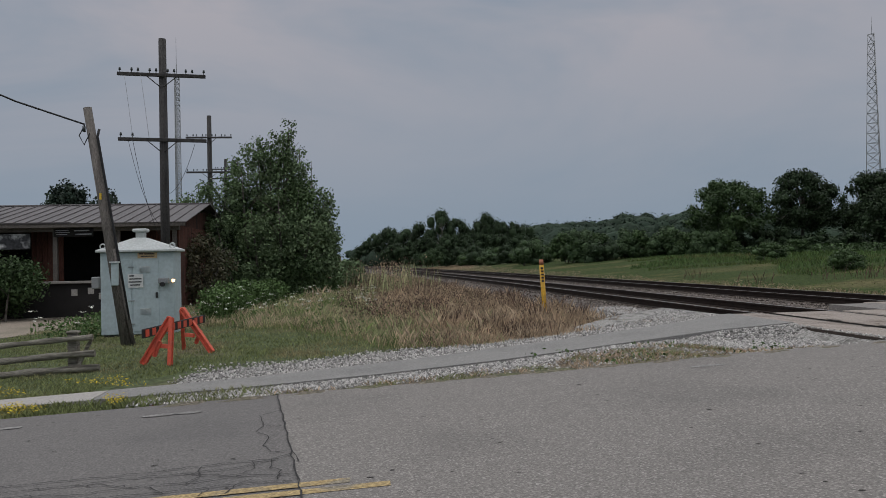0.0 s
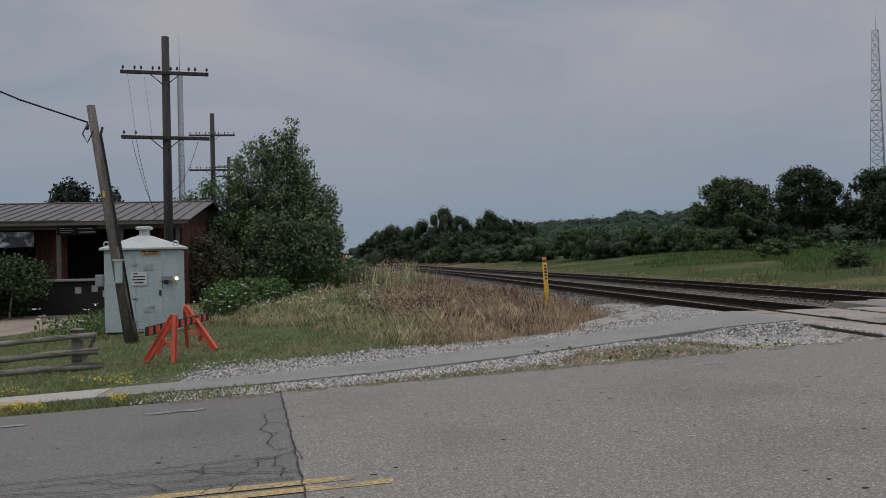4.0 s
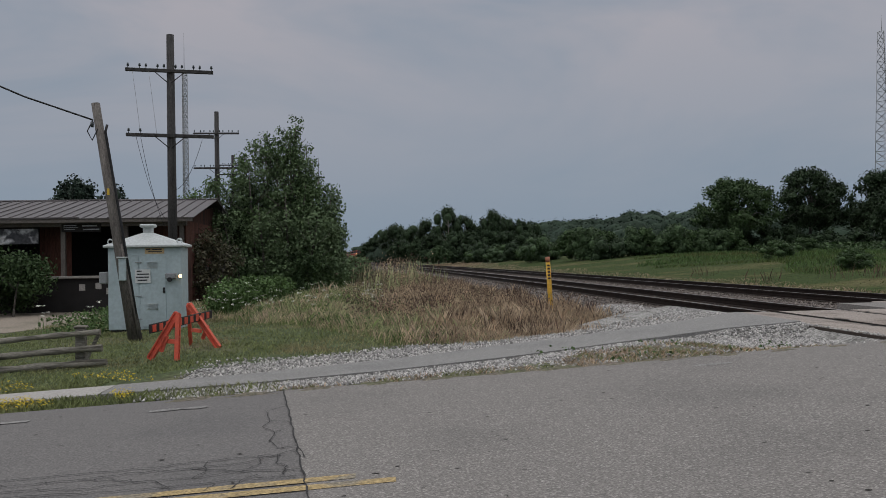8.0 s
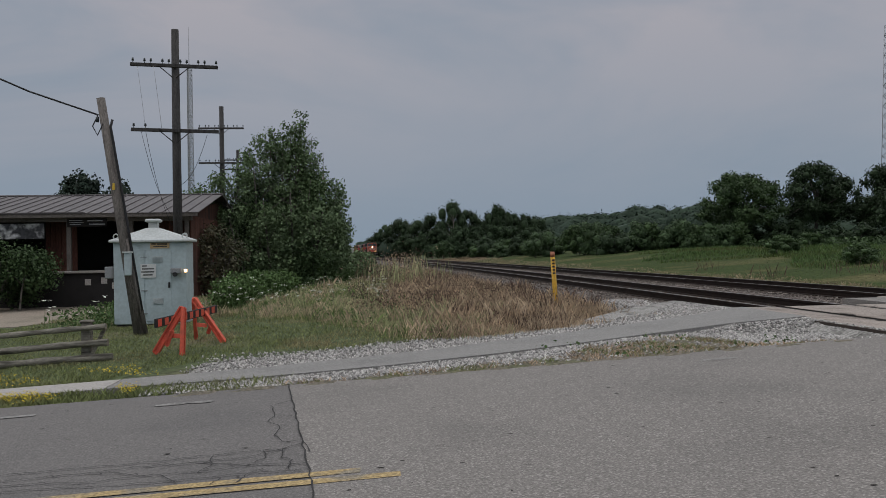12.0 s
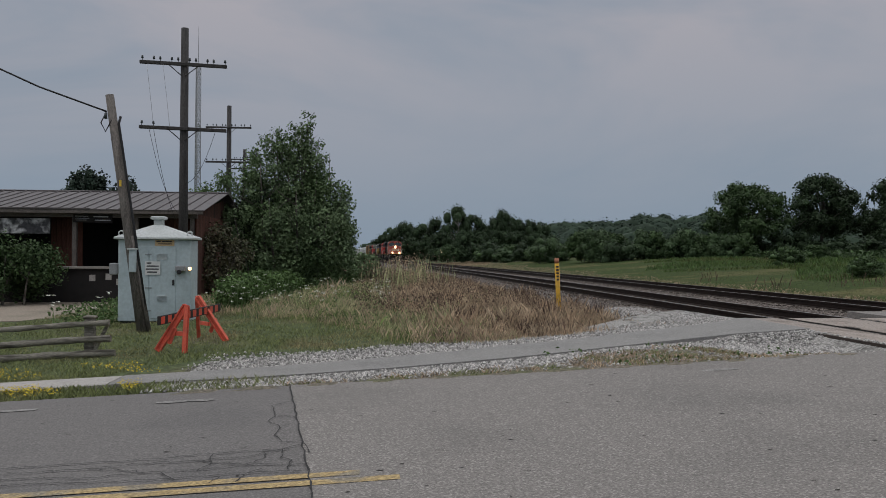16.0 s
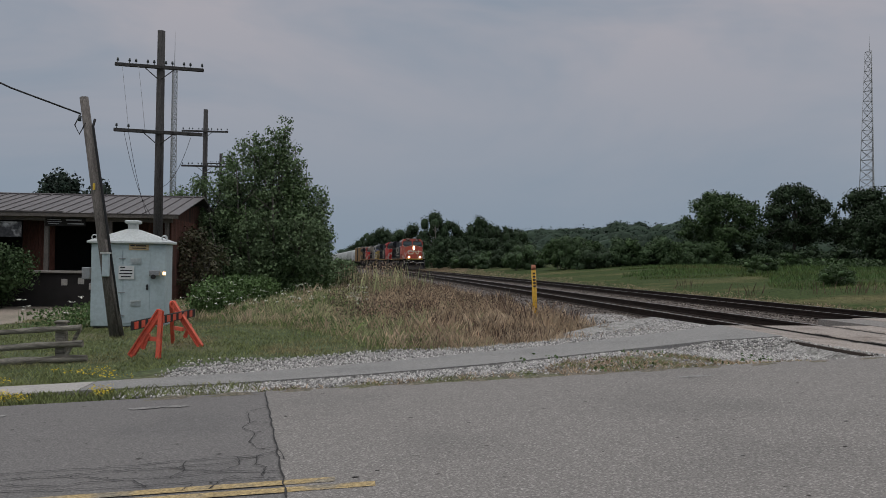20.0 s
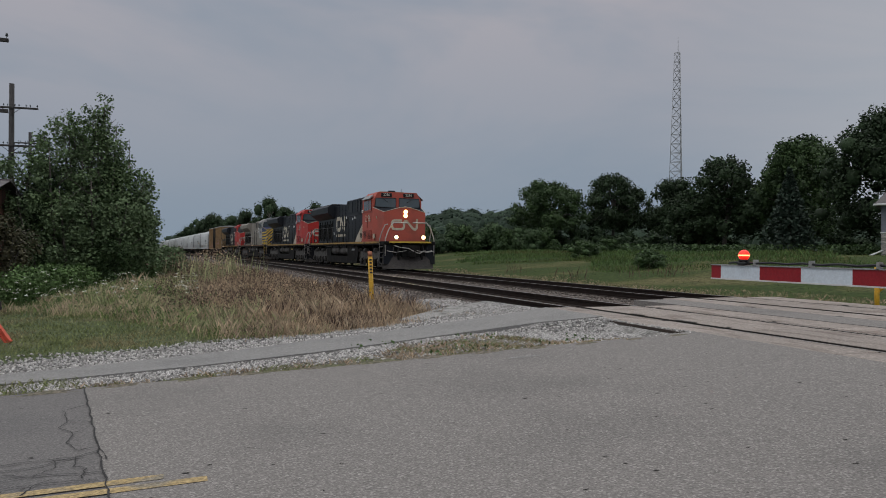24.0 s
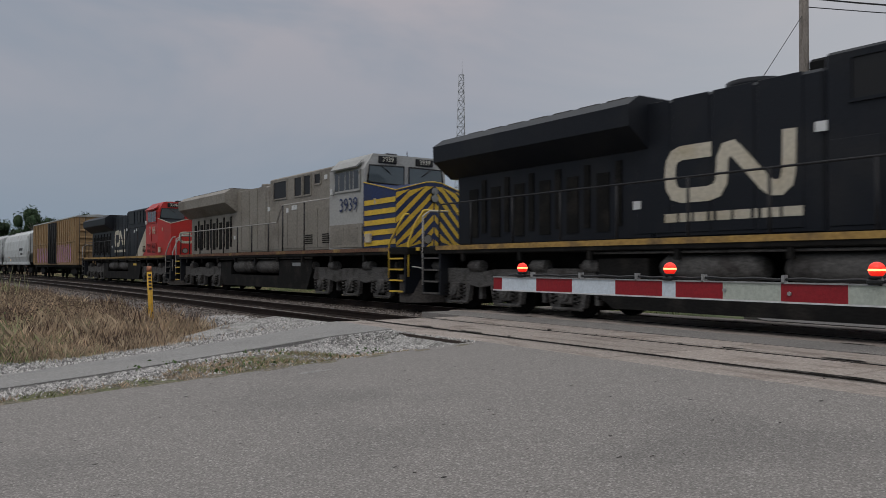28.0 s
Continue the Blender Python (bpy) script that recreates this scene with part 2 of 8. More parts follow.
M_FENCE = mat("weathered_rail_wood", (0.21, 0.195, 0.165), 0.92, vary=0.35, scale=3, fine=24, stretch=(0.6, 6, 6), second=(0.06, 0.055, 0.045), island=0.2)
M_INSUL = mat("dark_glass_insulator", (0.035, 0.045, 0.05), 0.2, vary=0.1)
M_WIRE = mat("dark_cable", (0.02, 0.02, 0.022), 0.6, vary=0.1, bump=0)
M_HUT = mat("pale_blue_grey_paint", (0.42, 0.50, 0.53), 0.6, vary=0.06, scale=1.1, fine=14, bump=0.08, second=(0.36, 0.43, 0.455))
M_HUT_ROOF = mat("pale_grey_roof_paint", (0.52, 0.55, 0.55), 0.6, vary=0.08, scale=1.5, fine=18, bump=0.1)
M_GREY_BOX = mat("grey_box_paint", (0.25, 0.26, 0.27), 0.55, vary=0.1, scale=4, fine=30)
M_DARK = mat("dark_metal", (0.03, 0.03, 0.033), 0.6, 0.3, vary=0.2, scale=4, fine=30)
M_SIGN_WHITE = mat("white_sign", (0.62, 0.63, 0.63), 0.6, vary=0.06)
M_SIGN_ORANGE = mat("faded_orange_sign", (0.50, 0.36, 0.20), 0.6, vary=0.08)
M_INK = mat("black_lettering", (0.03, 0.03, 0.035), 0.7, vary=0.1, bump=0)
M_BULB = mat("lit_bulb", (0.9, 0.7, 0.4), 0.4, emit=(1.0, 0.62, 0.28, 3.5), bump=0)
M_ORANGE = mat("orange_plastic", (0.64, 0.105, 0.062), 0.6, vary=0.1, scale=5, fine=30, bump=0.1, second=(0.50, 0.10, 0.065))
M_BARR_BLACK = mat("black_board", (0.025, 0.022, 0.022), 0.7, vary=0.2)
M_BARN = mat("dark_red_barn_boards", (0.085, 0.034, 0.024), 0.9, vary=0.35, scale=0.8, fine=18, stretch=(4, 4, 0.4), second=(0.030, 0.017, 0.014), rand=0.4)
M_BARN_ROOF = mat("brown_metal_roof", (0.108, 0.096, 0.098), 0.5, 0.2, vary=0.12, scale=0.7, fine=12, second=(0.085, 0.075, 0.077), rand=0.06)
# near-black holds the shade inside the barn; dock base and sign share it
M_BARN_DARK = mat("barn_shade_and_sign_black", (0.020, 0.018, 0.018), 0.95, vary=0.2)
M_TRIM = mat("grey_timber_trim", (0.13, 0.115, 0.105), 0.9, vary=0.2, scale=2, fine=20)
M_DOCK = mat("dock_edge", (0.30, 0.28, 0.26), 0.9, vary=0.2)
M_POSTER = mat("black_and_white_banner", (0.50, 0.50, 0.50), 0.7, vary=0.3, scale=3.4, fine=9, bump=0, second=(0.05, 0.05, 0.055), cover=0.8)
M_MARKER = mat("yellow_marker", (0.60, 0.34, 0.03), 0.55, vary=0.1, scale=6, fine=30, second=(0.50, 0.30, 0.04))
M_RED_CAP = mat("faded_red_cap", (0.40, 0.16, 0.09), 0.6, vary=0.1)
M_GALV = mat("galvanised_steel", (0.36, 0.36, 0.36), 0.5, 0.5, vary=0.12, scale=4, fine=25, second=(0.27, 0.27, 0.27))
M_TOWER = mat("tower_steel", (0.34, 0.35, 0.37), 0.6, 0.3, vary=0.1)
M_GATE_RED = mat("reflective_red", (0.27, 0.014, 0.021), 0.4, vary=0.08, scale=6, fine=60)
M_GATE_WHITE = mat("reflective_white", (0.60, 0.66, 0.72), 0.4, vary=0.06, scale=6, fine=60)
M_GATE_GREEN = mat("faded_reflective_white", (0.42, 0.45, 0.40), 0.45, vary=0.08, scale=6, fine=60)
M_LAMP_RED = mat("lit_red_lens", (0.8, 0.05, 0.03), 0.3, emit=(1.0, 0.022, 0.012, 0.75), bump=0)
M_LAMP_CORE = mat("lit_red_core", (0.9, 0.5, 0.3), 0.3, emit=(1.0, 0.27, 0.09, 3.5), bump=0)
M_LENS_DARK = mat("unlit_red_lens", (0.10, 0.012, 0.015), 0.25, vary=0.1, bump=0)
M_HOOD = mat("black_lamp_hood", (0.016, 0.016, 0.018), 0.6, vary=0.1)
M_SIDING = mat("slate_blue_siding", (0.175, 0.185, 0.225), 0.7, vary=0.08, scale=0.8, fine=14, rand=0.06)
M_HOUSE_STONE = mat("pale_stone_veneer", (0.36, 0.345, 0.325), 0.9, vary=0.2, scale=2, fine=12, rand=0.25)
M_SHINGLE = mat("grey_shingles", (0.125, 0.118, 0.118), 0.9, vary=0.2, scale=1, fine=10, second=(0.10, 0.095, 0.096))
M_WHITE_TRIM = mat("white_trim", (0.62, 0.62, 0.62), 0.6, vary=0.06)
M_PANE = mat("dark_pane", (0.02, 0.023, 0.026), 0.08, vary=0.05, bump=0, spec=0.6)
M_PLOUGH = mat("scuffed_plough_steel", (0.050, 0.044, 0.041), 0.75, vary=0.3, scale=1.5, fine=18, second=(0.026, 0.023, 0.022), bump=0.3)
M_STEP = mat("grimy_step_steel", (0.075, 0.072, 0.068), 0.8, vary=0.3)
M_SHADE = mat("pale_sun_shade", (0.30, 0.30, 0.29), 0.6, vary=0.12)
# train
M_BLACK = mat("black_hood_paint", (0.012, 0.014, 0.019), 0.5, vary=0.10, scale=0.7, fine=25, bump=0.04, second=(0.019, 0.020, 0.023), spec=0.2)
M_UNDER = mat("grimy_underframe", (0.010, 0.0098, 0.0095), 0.85, vary=0.3, scale=2, fine=25, bump=0.3, second=(0.022, 0.020, 0.018), spec=0.15)
M_TRUCK = mat("grey_truck_steel", (0.090, 0.087, 0.084), 0.8, vary=0.35, scale=2.5, fine=25, second=(0.050, 0.046, 0.044), spec=0.2)
M_RED = mat("faded_red_paint", (0.44, 0.094, 0.067), 0.55, vary=0.05, scale=0.9, fine=16, bump=0.05, second=(0.345, 0.088, 0.064), spec=0.35)
M_RED2 = mat("bright_red_paint", (0.46, 0.036, 0.032), 0.45, vary=0.05, scale=0.9, fine=16, bump=0.05, second=(0.37, 0.042, 0.036), spec=0.3)
M_CREAM = mat("dirty_white_paint", (0.52, 0.475, 0.385), 0.6, vary=0.10, scale=1.2, fine=14, second=(0.45, 0.39, 0.285))
M_SILL = mat("yellow_sill_stripe", (0.34, 0.21, 0.06), 0.7, vary=0.25, scale=1.5, fine=14, second=(0.17, 0.11, 0.05))
M_BRIGHT_YELLOW = mat("yellow_paint", (0.62, 0.42, 0.05), 0.55, vary=0.12, scale=2, fine=20, second=(0.5, 0.33, 0.06))
M_GREYLOCO = mat("grimy_grey_paint", (0.235, 0.215, 0.185), 0.6, vary=0.14, scale=0.8, fine=12, bump=0.06, second=(0.175, 0.155, 0.13))
M_SILL_RUST = mat("rusty_sill", (0.13, 0.066, 0.040), 0.8, vary=0.3, scale=1.5, fine=14, second=(0.26, 0.17, 0.06), cover=0.4)
M_GREYCAB = mat("light_grey_paint", (0.36, 0.36, 0.35), 0.55, vary=0.08, scale=1, fine=14, second=(0.30, 0.295, 0.28))
M_BLUE = mat("blue_paint", (0.022, 0.036, 0.105), 0.5, vary=0.15, scale=1.5, fine=16, second=(0.03, 0.04, 0.085))
# the blue-grey base colour stands for sky mirrored in the windscreens
M_GLASS_SKY = mat("windscreen", (0.085, 0.105, 0.115), 0.06, vary=0.05, bump=0, spec=0.7)
M_HEAD = mat("lit_headlight", (1, 0.8, 0.5), 0.3, emit=(1.0, 0.62, 0.24, 4.0), bump=0)
M_HEAD_CORE = mat("headlight_bulb", (1, 0.8, 0.5), 0.3, emit=(1.0, 0.72, 0.36, 160.0), bump=0)
M_HEDGE = mat("hedge_leaf", (0.056, 0.092, 0.041), 0.6, vary=0.1, scale=0.3, fine=2, bump=0, island=0.4, second=(0.039, 0.066, 0.031), spec=0.2)
# emission for the headlight housing, in place of the orange glare round the lens
M_HEAD_GLARE = mat("headlight_glare", (0.9, 0.55, 0.25), 0.4, emit=(1.0, 0.55, 0.18, 1.4), bump=0)
M_NUMBOARD = mat("number_board", (0.006, 0.006, 0.007), 0.5, vary=0.1, bump=0)
M_NUMLIT = mat("number_digits", (0.62, 0.60, 0.52), 0.5, vary=0.05, bump=0)
M_RAILING = mat("grey_white_handrail", (0.42, 0.40, 0.38), 0.6, vary=0.12)
M_BOXCAR = mat("tan_boxcar_paint", (0.30, 0.195, 0.100), 0.7, vary=0.15, scale=1.0, fine=14, second=(0.25, 0.165, 0.085))
M_BOXROOF = mat("galvanised_roof", (0.42, 0.42, 0.41), 0.5, 0.4, vary=0.15, scale=1.2)
M_GRAFFITI = mat("pink_graffiti", (0.40, 0.20, 0.36), 0.6, vary=0.3, scale=2.4, fine=7, bump=0, second=(0.25, 0.19, 0.14), cover=0.5)
M_HOPPER = mat("pale_hopper_paint", (0.46, 0.475, 0.48), 0.6, vary=0.14, scale=0.7, fine=10, second=(0.35, 0.355, 0.355), rand=0.14)
# plants
M_LEAF = mat("poplar_leaf", (0.126, 0.180, 0.092), 0.65, vary=0.1, scale=0.5, fine=2, bump=0, island=0.32, second=(0.092, 0.142, 0.060), spec=0.15)
M_WOODS = mat("woodland_leaf", (0.040, 0.063, 0.033), 0.7, vary=0.1, scale=0.12, fine=1, bump=0, island=0.35, second=(0.028, 0.046, 0.026), spec=0.1)
# the dark trees' own green; also paints the shade inside the poplar clump
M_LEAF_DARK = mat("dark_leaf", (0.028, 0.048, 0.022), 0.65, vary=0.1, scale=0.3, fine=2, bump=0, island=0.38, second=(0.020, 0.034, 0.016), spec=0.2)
M_LEAF_MID = mat("maple_leaf", (0.048, 0.082, 0.031), 0.6, vary=0.1, scale=0.3, fine=2, bump=0, island=0.38, second=(0.035, 0.060, 0.025), spec=0.2)
M_LEAF_FAR = mat("distant_leaf", (0.036, 0.055, 0.038), 0.8, vary=0.1, scale=0.05, fine=1, bump=0, island=0.3, second=(0.026, 0.041, 0.030), spec=0.1)
M_NEEDLE = mat("spruce_needles", (0.022, 0.040, 0.026), 0.7, vary=0.1, scale=0.6, fine=3, bump=0, island=0.4)
M_BRONZE = mat("bronze_leaf", (0.085, 0.078, 0.042), 0.6, vary=0.1, scale=0.3, fine=2, bump=0, island=0.5, second=(0.045, 0.055, 0.026))
M_BARK = mat("grey_bark", (0.10, 0.09, 0.078), 0.95, vary=0.3, scale=3, fine=20, stretch=(3, 3, 0.6))
M_GRASS = mat("lawn_blade", (0.178, 0.205, 0.080), 0.7, vary=0.15, scale=0.5, fine=3, bump=0, island=0.5, second=(0.270, 0.232, 0.122))
M_GRASS_TALL = mat("tall_green_grass", (0.330, 0.345, 0.180), 0.75, vary=0.15, scale=0.35, fine=3, bump=0, island=0.55, second=(0.46, 0.39, 0.25))
M_GRASS_DRY = mat("dry_grass", (0.420, 0.310, 0.210), 0.8, vary=0.15, scale=0.9, fine=3, bump=0, island=0.55, second=(0.245, 0.180, 0.128))
M_MEADOW = mat("rank_grass", (0.085, 0.135, 0.040), 0.75, vary=0.15, scale=0.3, fine=3, bump=0, island=0.45, second=(0.062, 0.102, 0.032), spec=0.2)
M_LUSH = mat("lush_green_blade", (0.200, 0.265, 0.095), 0.75, vary=0.15, scale=0.5, fine=3, bump=0, island=0.45, second=(0.150, 0.210, 0.075), spec=0.2)
M_STRAW = mat("pale_straw", (0.52, 0.41, 0.285), 0.8, vary=0.15, scale=0.8, fine=3, bump=0, island=0.45, second=(0.33, 0.245, 0.165))
M_GRASS_FIELD = mat("field_grass", (0.082, 0.112, 0.036), 0.75, vary=0.15, scale=0.12, fine=2, bump=0, island=0.45, second=(0.160, 0.142, 0.070), spec=0.15)
M_TURF = mat("green_turf", (0.046, 0.066, 0.022), 0.97, vary=0.35, scale=0.16, fine=6, bump=0.8, second=(0.120, 0.108, 0.052), cover=0.45, depth=0.05, spec=0.1)
M_WEED = mat("brown_seed_heads", (0.110, 0.072, 0.054), 0.85, vary=0.2, bump=0, island=0.5)
M_PETAL_W = mat("white_umbels", (0.62, 0.62, 0.55), 0.8, vary=0.1, bump=0, island=0.15)
M_PETAL_Y = mat("yellow_petals", (0.60, 0.46, 0.03), 0.8, vary=0.1, bump=0, island=0.2)
M_HERB = mat("green_herb_leaf", (0.088, 0.145, 0.050), 0.7, vary=0.1, bump=0, island=0.5, spec=0.2)

# ---- ground, road, crossing, tracks ----
def smooth(a, b, x):
    t = np.clip((x - a) / (b - a), 0, 1)
    return t * t * (3 - 2 * t)


def bend(s):
    """How far the tracks swing aside at s metres along them."""
    return -0.0545 * ((np.sqrt((s - 50) ** 2 + 1600) + (s - 50)) / 2 - 7.02) * smooth(-40, 20, s)


def slope(x):
    """Height of the road, which climbs to the crossing."""
    return -0.05 * (6.9 - np.clip(x, -7, 6.9))


def pit(x, y):
    """How far the gravel lies below the edge of the crossing."""
    return 0.14 * smooth(3.6, 6.2, x) * smooth(9.1, 9.7, y) * (1 - smooth(11.0, 11.5, y)) * (1 - smooth(6.6, 6.8, x))


def height(x, y):
    """Height of the open ground."""
    r = x - bend(y)
    left = slope(x) - 0.22 * smooth(2.5, 5.2, r) * smooth(12.5, 15, y) - 0.05 * smooth(-6, -12, x)
    right = -0.33 + 1.28 * smooth(15.5, 35, r)
    right = right * smooth(10.0, 14.0, y) + -0.12 * (1 - smooth(10.0, 14.0, y)) * np.clip((r - 14) / 4, 0, 1)
    mid = np.where(y < 14, -0.12, -0.62)
    z = left * (1 - smooth(5.4, 6.6, r)) + mid * smooth(5.4, 6.6, r) * (1 - smooth(14.6, 15.8, r)) + right * smooth(14.6, 15.8, r)
    return z - pit(x, y)


def sheet(xs, ys, fn):
    """A grid of quads over xs and ys with heights from fn."""
    gx, gy = np.meshgrid(np.array(xs, float), np.array(ys, float), indexing="ij")
    gz = fn(gx, gy)
    nx, ny = gx.shape
    sh = Shape()
    sh.v = list(map(tuple, np.stack([gx, gy, gz], -1).reshape(-1, 3)))
    sh.f = [(i * ny + j, (i + 1) * ny + j, (i + 1) * ny + j + 1, i * ny + j + 1) for i in range(nx - 1) for j in range(ny - 1)]
    sh.s = [True] * len(sh.f)
    return sh


gx_ = [-3000, -400, -120, -60, -30, -20] + [-14 + 0.7 * i for i in range(72)] + [38, 42, 48, 56, 70, 90, 130, 250, 600, 3000]
gy_ = [-3000, -300, -60, -20, -8, 0, 4] + [8 + 0.6 * i for i in range(40)] + [33 + 2.5 * i for i in range(30)] + [115, 130, 150, 175, 200, 240, 280, 330, 400, 480, 600, 900, 3000]
single("ground", sheet(gx_, gy_, lambda x, y: height(x, y) - 0.02), M_SOIL, "grassy summer ground with bare patches beside the road", "ground", kind="structure")


def flat(outline, lift, n_sub=1, fn=slope):
    """A paved patch with thin edges, that follows the slope."""
    sh = Shape()
    k = len(outline)
    top = [(x, y, float(fn(x)) + lift) for x, y in outline]
    sh.add(top + [(x, y, z - 0.12) for x, y, z in top], [tuple(range(k))] + [(i, k + i, k + (i + 1) % k, (i + 1) % k) for i in range(k)])
    return sh


road = Shape()
for a, b in ((-400, -60), (-60, -7)):
    road.prism([(1.7, slope(a) + 0.02), (9.15, slope(a) + 0.02), (9.15, slope(a) - 0.15), (1.7, slope(a) - 0.15)], 0, a, b)
single("road", flat([(-7, 1.7), (-0.32, 1.7), (-0.35, 5.0), (-0.9, 9.17), (-4, 9.2), (-7, 9.15)], 0.02), M_ASPHALT_OLD, "older cracked grey asphalt road at dusk", "road", kind="structure")
single("road_far", road, M_ASPHALT_OLD, "older grey asphalt road running on", "road", kind="structure")
new_edge = [(-0.32, 1.7), (6.75, 1.7), (6.82, 9.28), (6.0, 9.22), (4.4, 9.16), (2.3, 9.05), (0.6, 9.1), (-0.9, 9.17), (-0.35, 5.0)]
single("road_new", flat(new_edge, 0.024), M_ASPHALT, "newer smooth grey asphalt in front of the crossing", "road", kind="structure")
single("road_beyond", Shape().box(14.2, 400, 1.0, 9.6, -0.15, 0.02).prism([(14.2, 9.6), (15.9, 11.3), (15.9, 9.6)], 2, -0.15, 0.016), M_ASPHALT, "grey asphalt road beyond the tracks", "road", kind="structure")

# seam and alligator cracks in the old asphalt
cr = Shape()


def crack(pts, w, jitter=0.05, n=7):
    rng = random.Random(len(cr.v))
    line = []
    for (x0, y0), (x1, y1) in zip(pts, pts[1:]):
        for i in range(n):
            t = i / n
            line.append((x0 + (x1 - x0) * t + rng.uniform(-jitter, jitter), y0 + (y1 - y0) * t + rng.uniform(-jitter, jitter)))
    line.append(pts[-1])
    for (x0, y0), (x1, y1) in zip(line, line[1:]):
        d = Vector((y0 - y1, x1 - x0)).normalized() * w * rng.uniform(0.3, 0.62)
        cr.add([(x0 + d.x, y0 + d.y, slope(x0) + 0.0315), (x1 + d.x, y1 + d.y, slope(x1) + 0.0315), (x1 - d.x, y1 - d.y, slope(x1) + 0.0315), (x0 - d.x, y0 - d.y, slope(x0) + 0.0315)], [(0, 3, 2, 1)])


crack([(-0.9, 9.1), (-0.62, 7.0), (-0.35, 5.0), (-0.32, 3.5)], 0.013, 0.012, 14)
for pts in ([(-3.6, 5.86), (-2.38, 5.87), (-2.01, 5.88), (-1.63, 5.92), (-1.25, 5.90), (-0.85, 5.93), (-0.52, 6.21)],
            [(-3.4, 5.74), (-2.32, 5.72), (-1.92, 5.61), (-1.56, 5.66), (-1.19, 5.65), (-0.82, 5.68), (-0.42, 5.61)],
            [(-3.2, 5.60), (-2.26, 5.57), (-1.69, 5.48), (-1.15, 5.45), (-0.71, 5.47), (-0.45, 5.42)],
            [(-2.01, 5.88), (-1.7, 5.76), (-1.56, 5.66)], [(-1.25, 5.90), (-1.0, 5.78), (-0.82, 5.68)],
            [(-2.9, 6.02), (-2.2, 6.05), (-1.6, 6.04), (-1.1, 6.10), (-0.6, 6.08)]):
    crack(pts, 0.011, 0.02)
for pts in ([(-0.65, 6.1), (-0.63, 5.82), (-0.55, 5.74), (-0.55, 5.49)],
            [(-0.8, 6.06), (-0.75, 5.86), (-0.85, 5.72)],
            [(-1.16, 6.05), (-1.13, 5.77), (-1.18, 5.59)],
            [(-0.77, 8.12), (-0.95, 7.94), (-0.86, 7.44), (-0.89, 7.17), (-0.76, 6.93), (-0.76, 6.57), (-0.68, 6.32), (-0.53, 6.32)],
            [(-0.86, 7.44), (-0.67, 7.29)],
            [(-0.86, 5.26), (-0.83, 5.43), (-0.73, 5.56)],
            [(-1.05, 5.27), (-0.99, 5.41)],
            [(-1.43, 5.63), (-1.28, 5.4)],
            [(-0.53, 6.32), (-0.44, 5.93)]):
    crack(pts, 0.009, 0.012, 4)
single("road_cracks", cr, M_CRACK, "thin dark cracks in the old asphalt", "cracks", kind="structure")

ln = Shape()


def stripe(x0, x1, y0, y1, lift=0.0275):
    n = max(1, int(abs(x1 - x0) / 0.6))
    for i in range(n):
        a, b = x0 + (x1 - x0) * i / n, x0 + (x1 - x0) * (i + 1) / n
        ln.add([(a, y0, slope(a) + lift), (b, y0, slope(b) + lift), (b, y1, slope(b) + lift), (a, y1, slope(a) + lift)], [(0, 1, 2, 3)])


stripe(-9, 0.2, 5.08, 5.19)
stripe(-9, -0.06, 5.25, 5.36)
single("centre_line", ln, M_YELLOW_LINE, "worn double yellow centre line that ends at the seam", "road line", kind="structure")
ln = Shape()
stripe(-9, -3.42, 8.48, 8.58)
for x, w in ((-2.05, 0.2), (-1.75, 0.15), (3.9, 0.24)):
    ln.add([(x + math.cos(a) * w * r, 8.5 + math.sin(a) * 0.07 * r, slope(x + math.cos(a) * w * r) + 0.0275) for a, r in [(2 * math.pi * i / 9, 0.75 + 0.3 * random.random()) for i in range(9)]], [tuple(range(9))])
single("edge_line", ln, M_WHITE_LINE, "worn remains of a white edge line", "road line", kind="structure")

pits = Shape()
for k in range(190):
    rk = random.Random(900 + k)
    x, y, a, b = rk.uniform(-5, 6.3), rk.uniform(3.2, 8.9), rk.uniform(0.008, 0.042) * rk.uniform(0.5, 1.0), rk.uniform(0.005, 0.014)
    pits.add([(x + a * math.cos(t) * rk.uniform(0.6, 1.2), y + b * math.sin(t) * rk.uniform(0.6, 1.2), slope(x + a * math.cos(t)) + 0.0275) for t in [6.283 * i / 7 for i in range(7)]], [tuple(range(7))])
single("road_pits", pits, M_DARKGAP, "small dark pits and stains in the road surface", "road", kind="structure")

# path beside the road
PX = [-3.15, -1.4, -0.44, 0.3, 1.0, 1.8, 2.6, 3.5, 4.5, 5.5, 6.75]
PN = [9.86, 9.80, 9.88, 9.94, 10.08, 10.25, 10.50, 10.82, 11.15, 11.50, 11.62]
PF = [10.60, 10.66, 10.85, 11.00, 11.16, 11.50, 11.76, 12.08, 12.55, 13.00, 13.75]
path = list(zip(PX, PN)) + list(zip(PX, PF))[::-1]
single("path", flat(path, 0.05), M_PATH, "narrow grey asphalt footpath climbing to the crossing", "path", kind="structure")
for k in range(7):
    x1 = -3.17 - 1.52 * k
    single("slab_path_%d" % (k + 1), flat([(x1 - 1.5, 9.82), (x1, 9.85), (x1, 10.58), (x1 - 1.5, 10.56)], 0.05), M_SLAB, "pale concrete pavement slab half hidden by grass", "pavement", kind="structure")
single("driveway", flat([(-60, 21.0), (-9.6, 22.6), (-8.2, 26.0), (-9.0, 31.8), (-60, 33.0)], 0.015, fn=lambda x: slope(x) - 0.05), M_DIRT, "bare sandy dirt yard in front of the barn", "driveway", kind="structure")

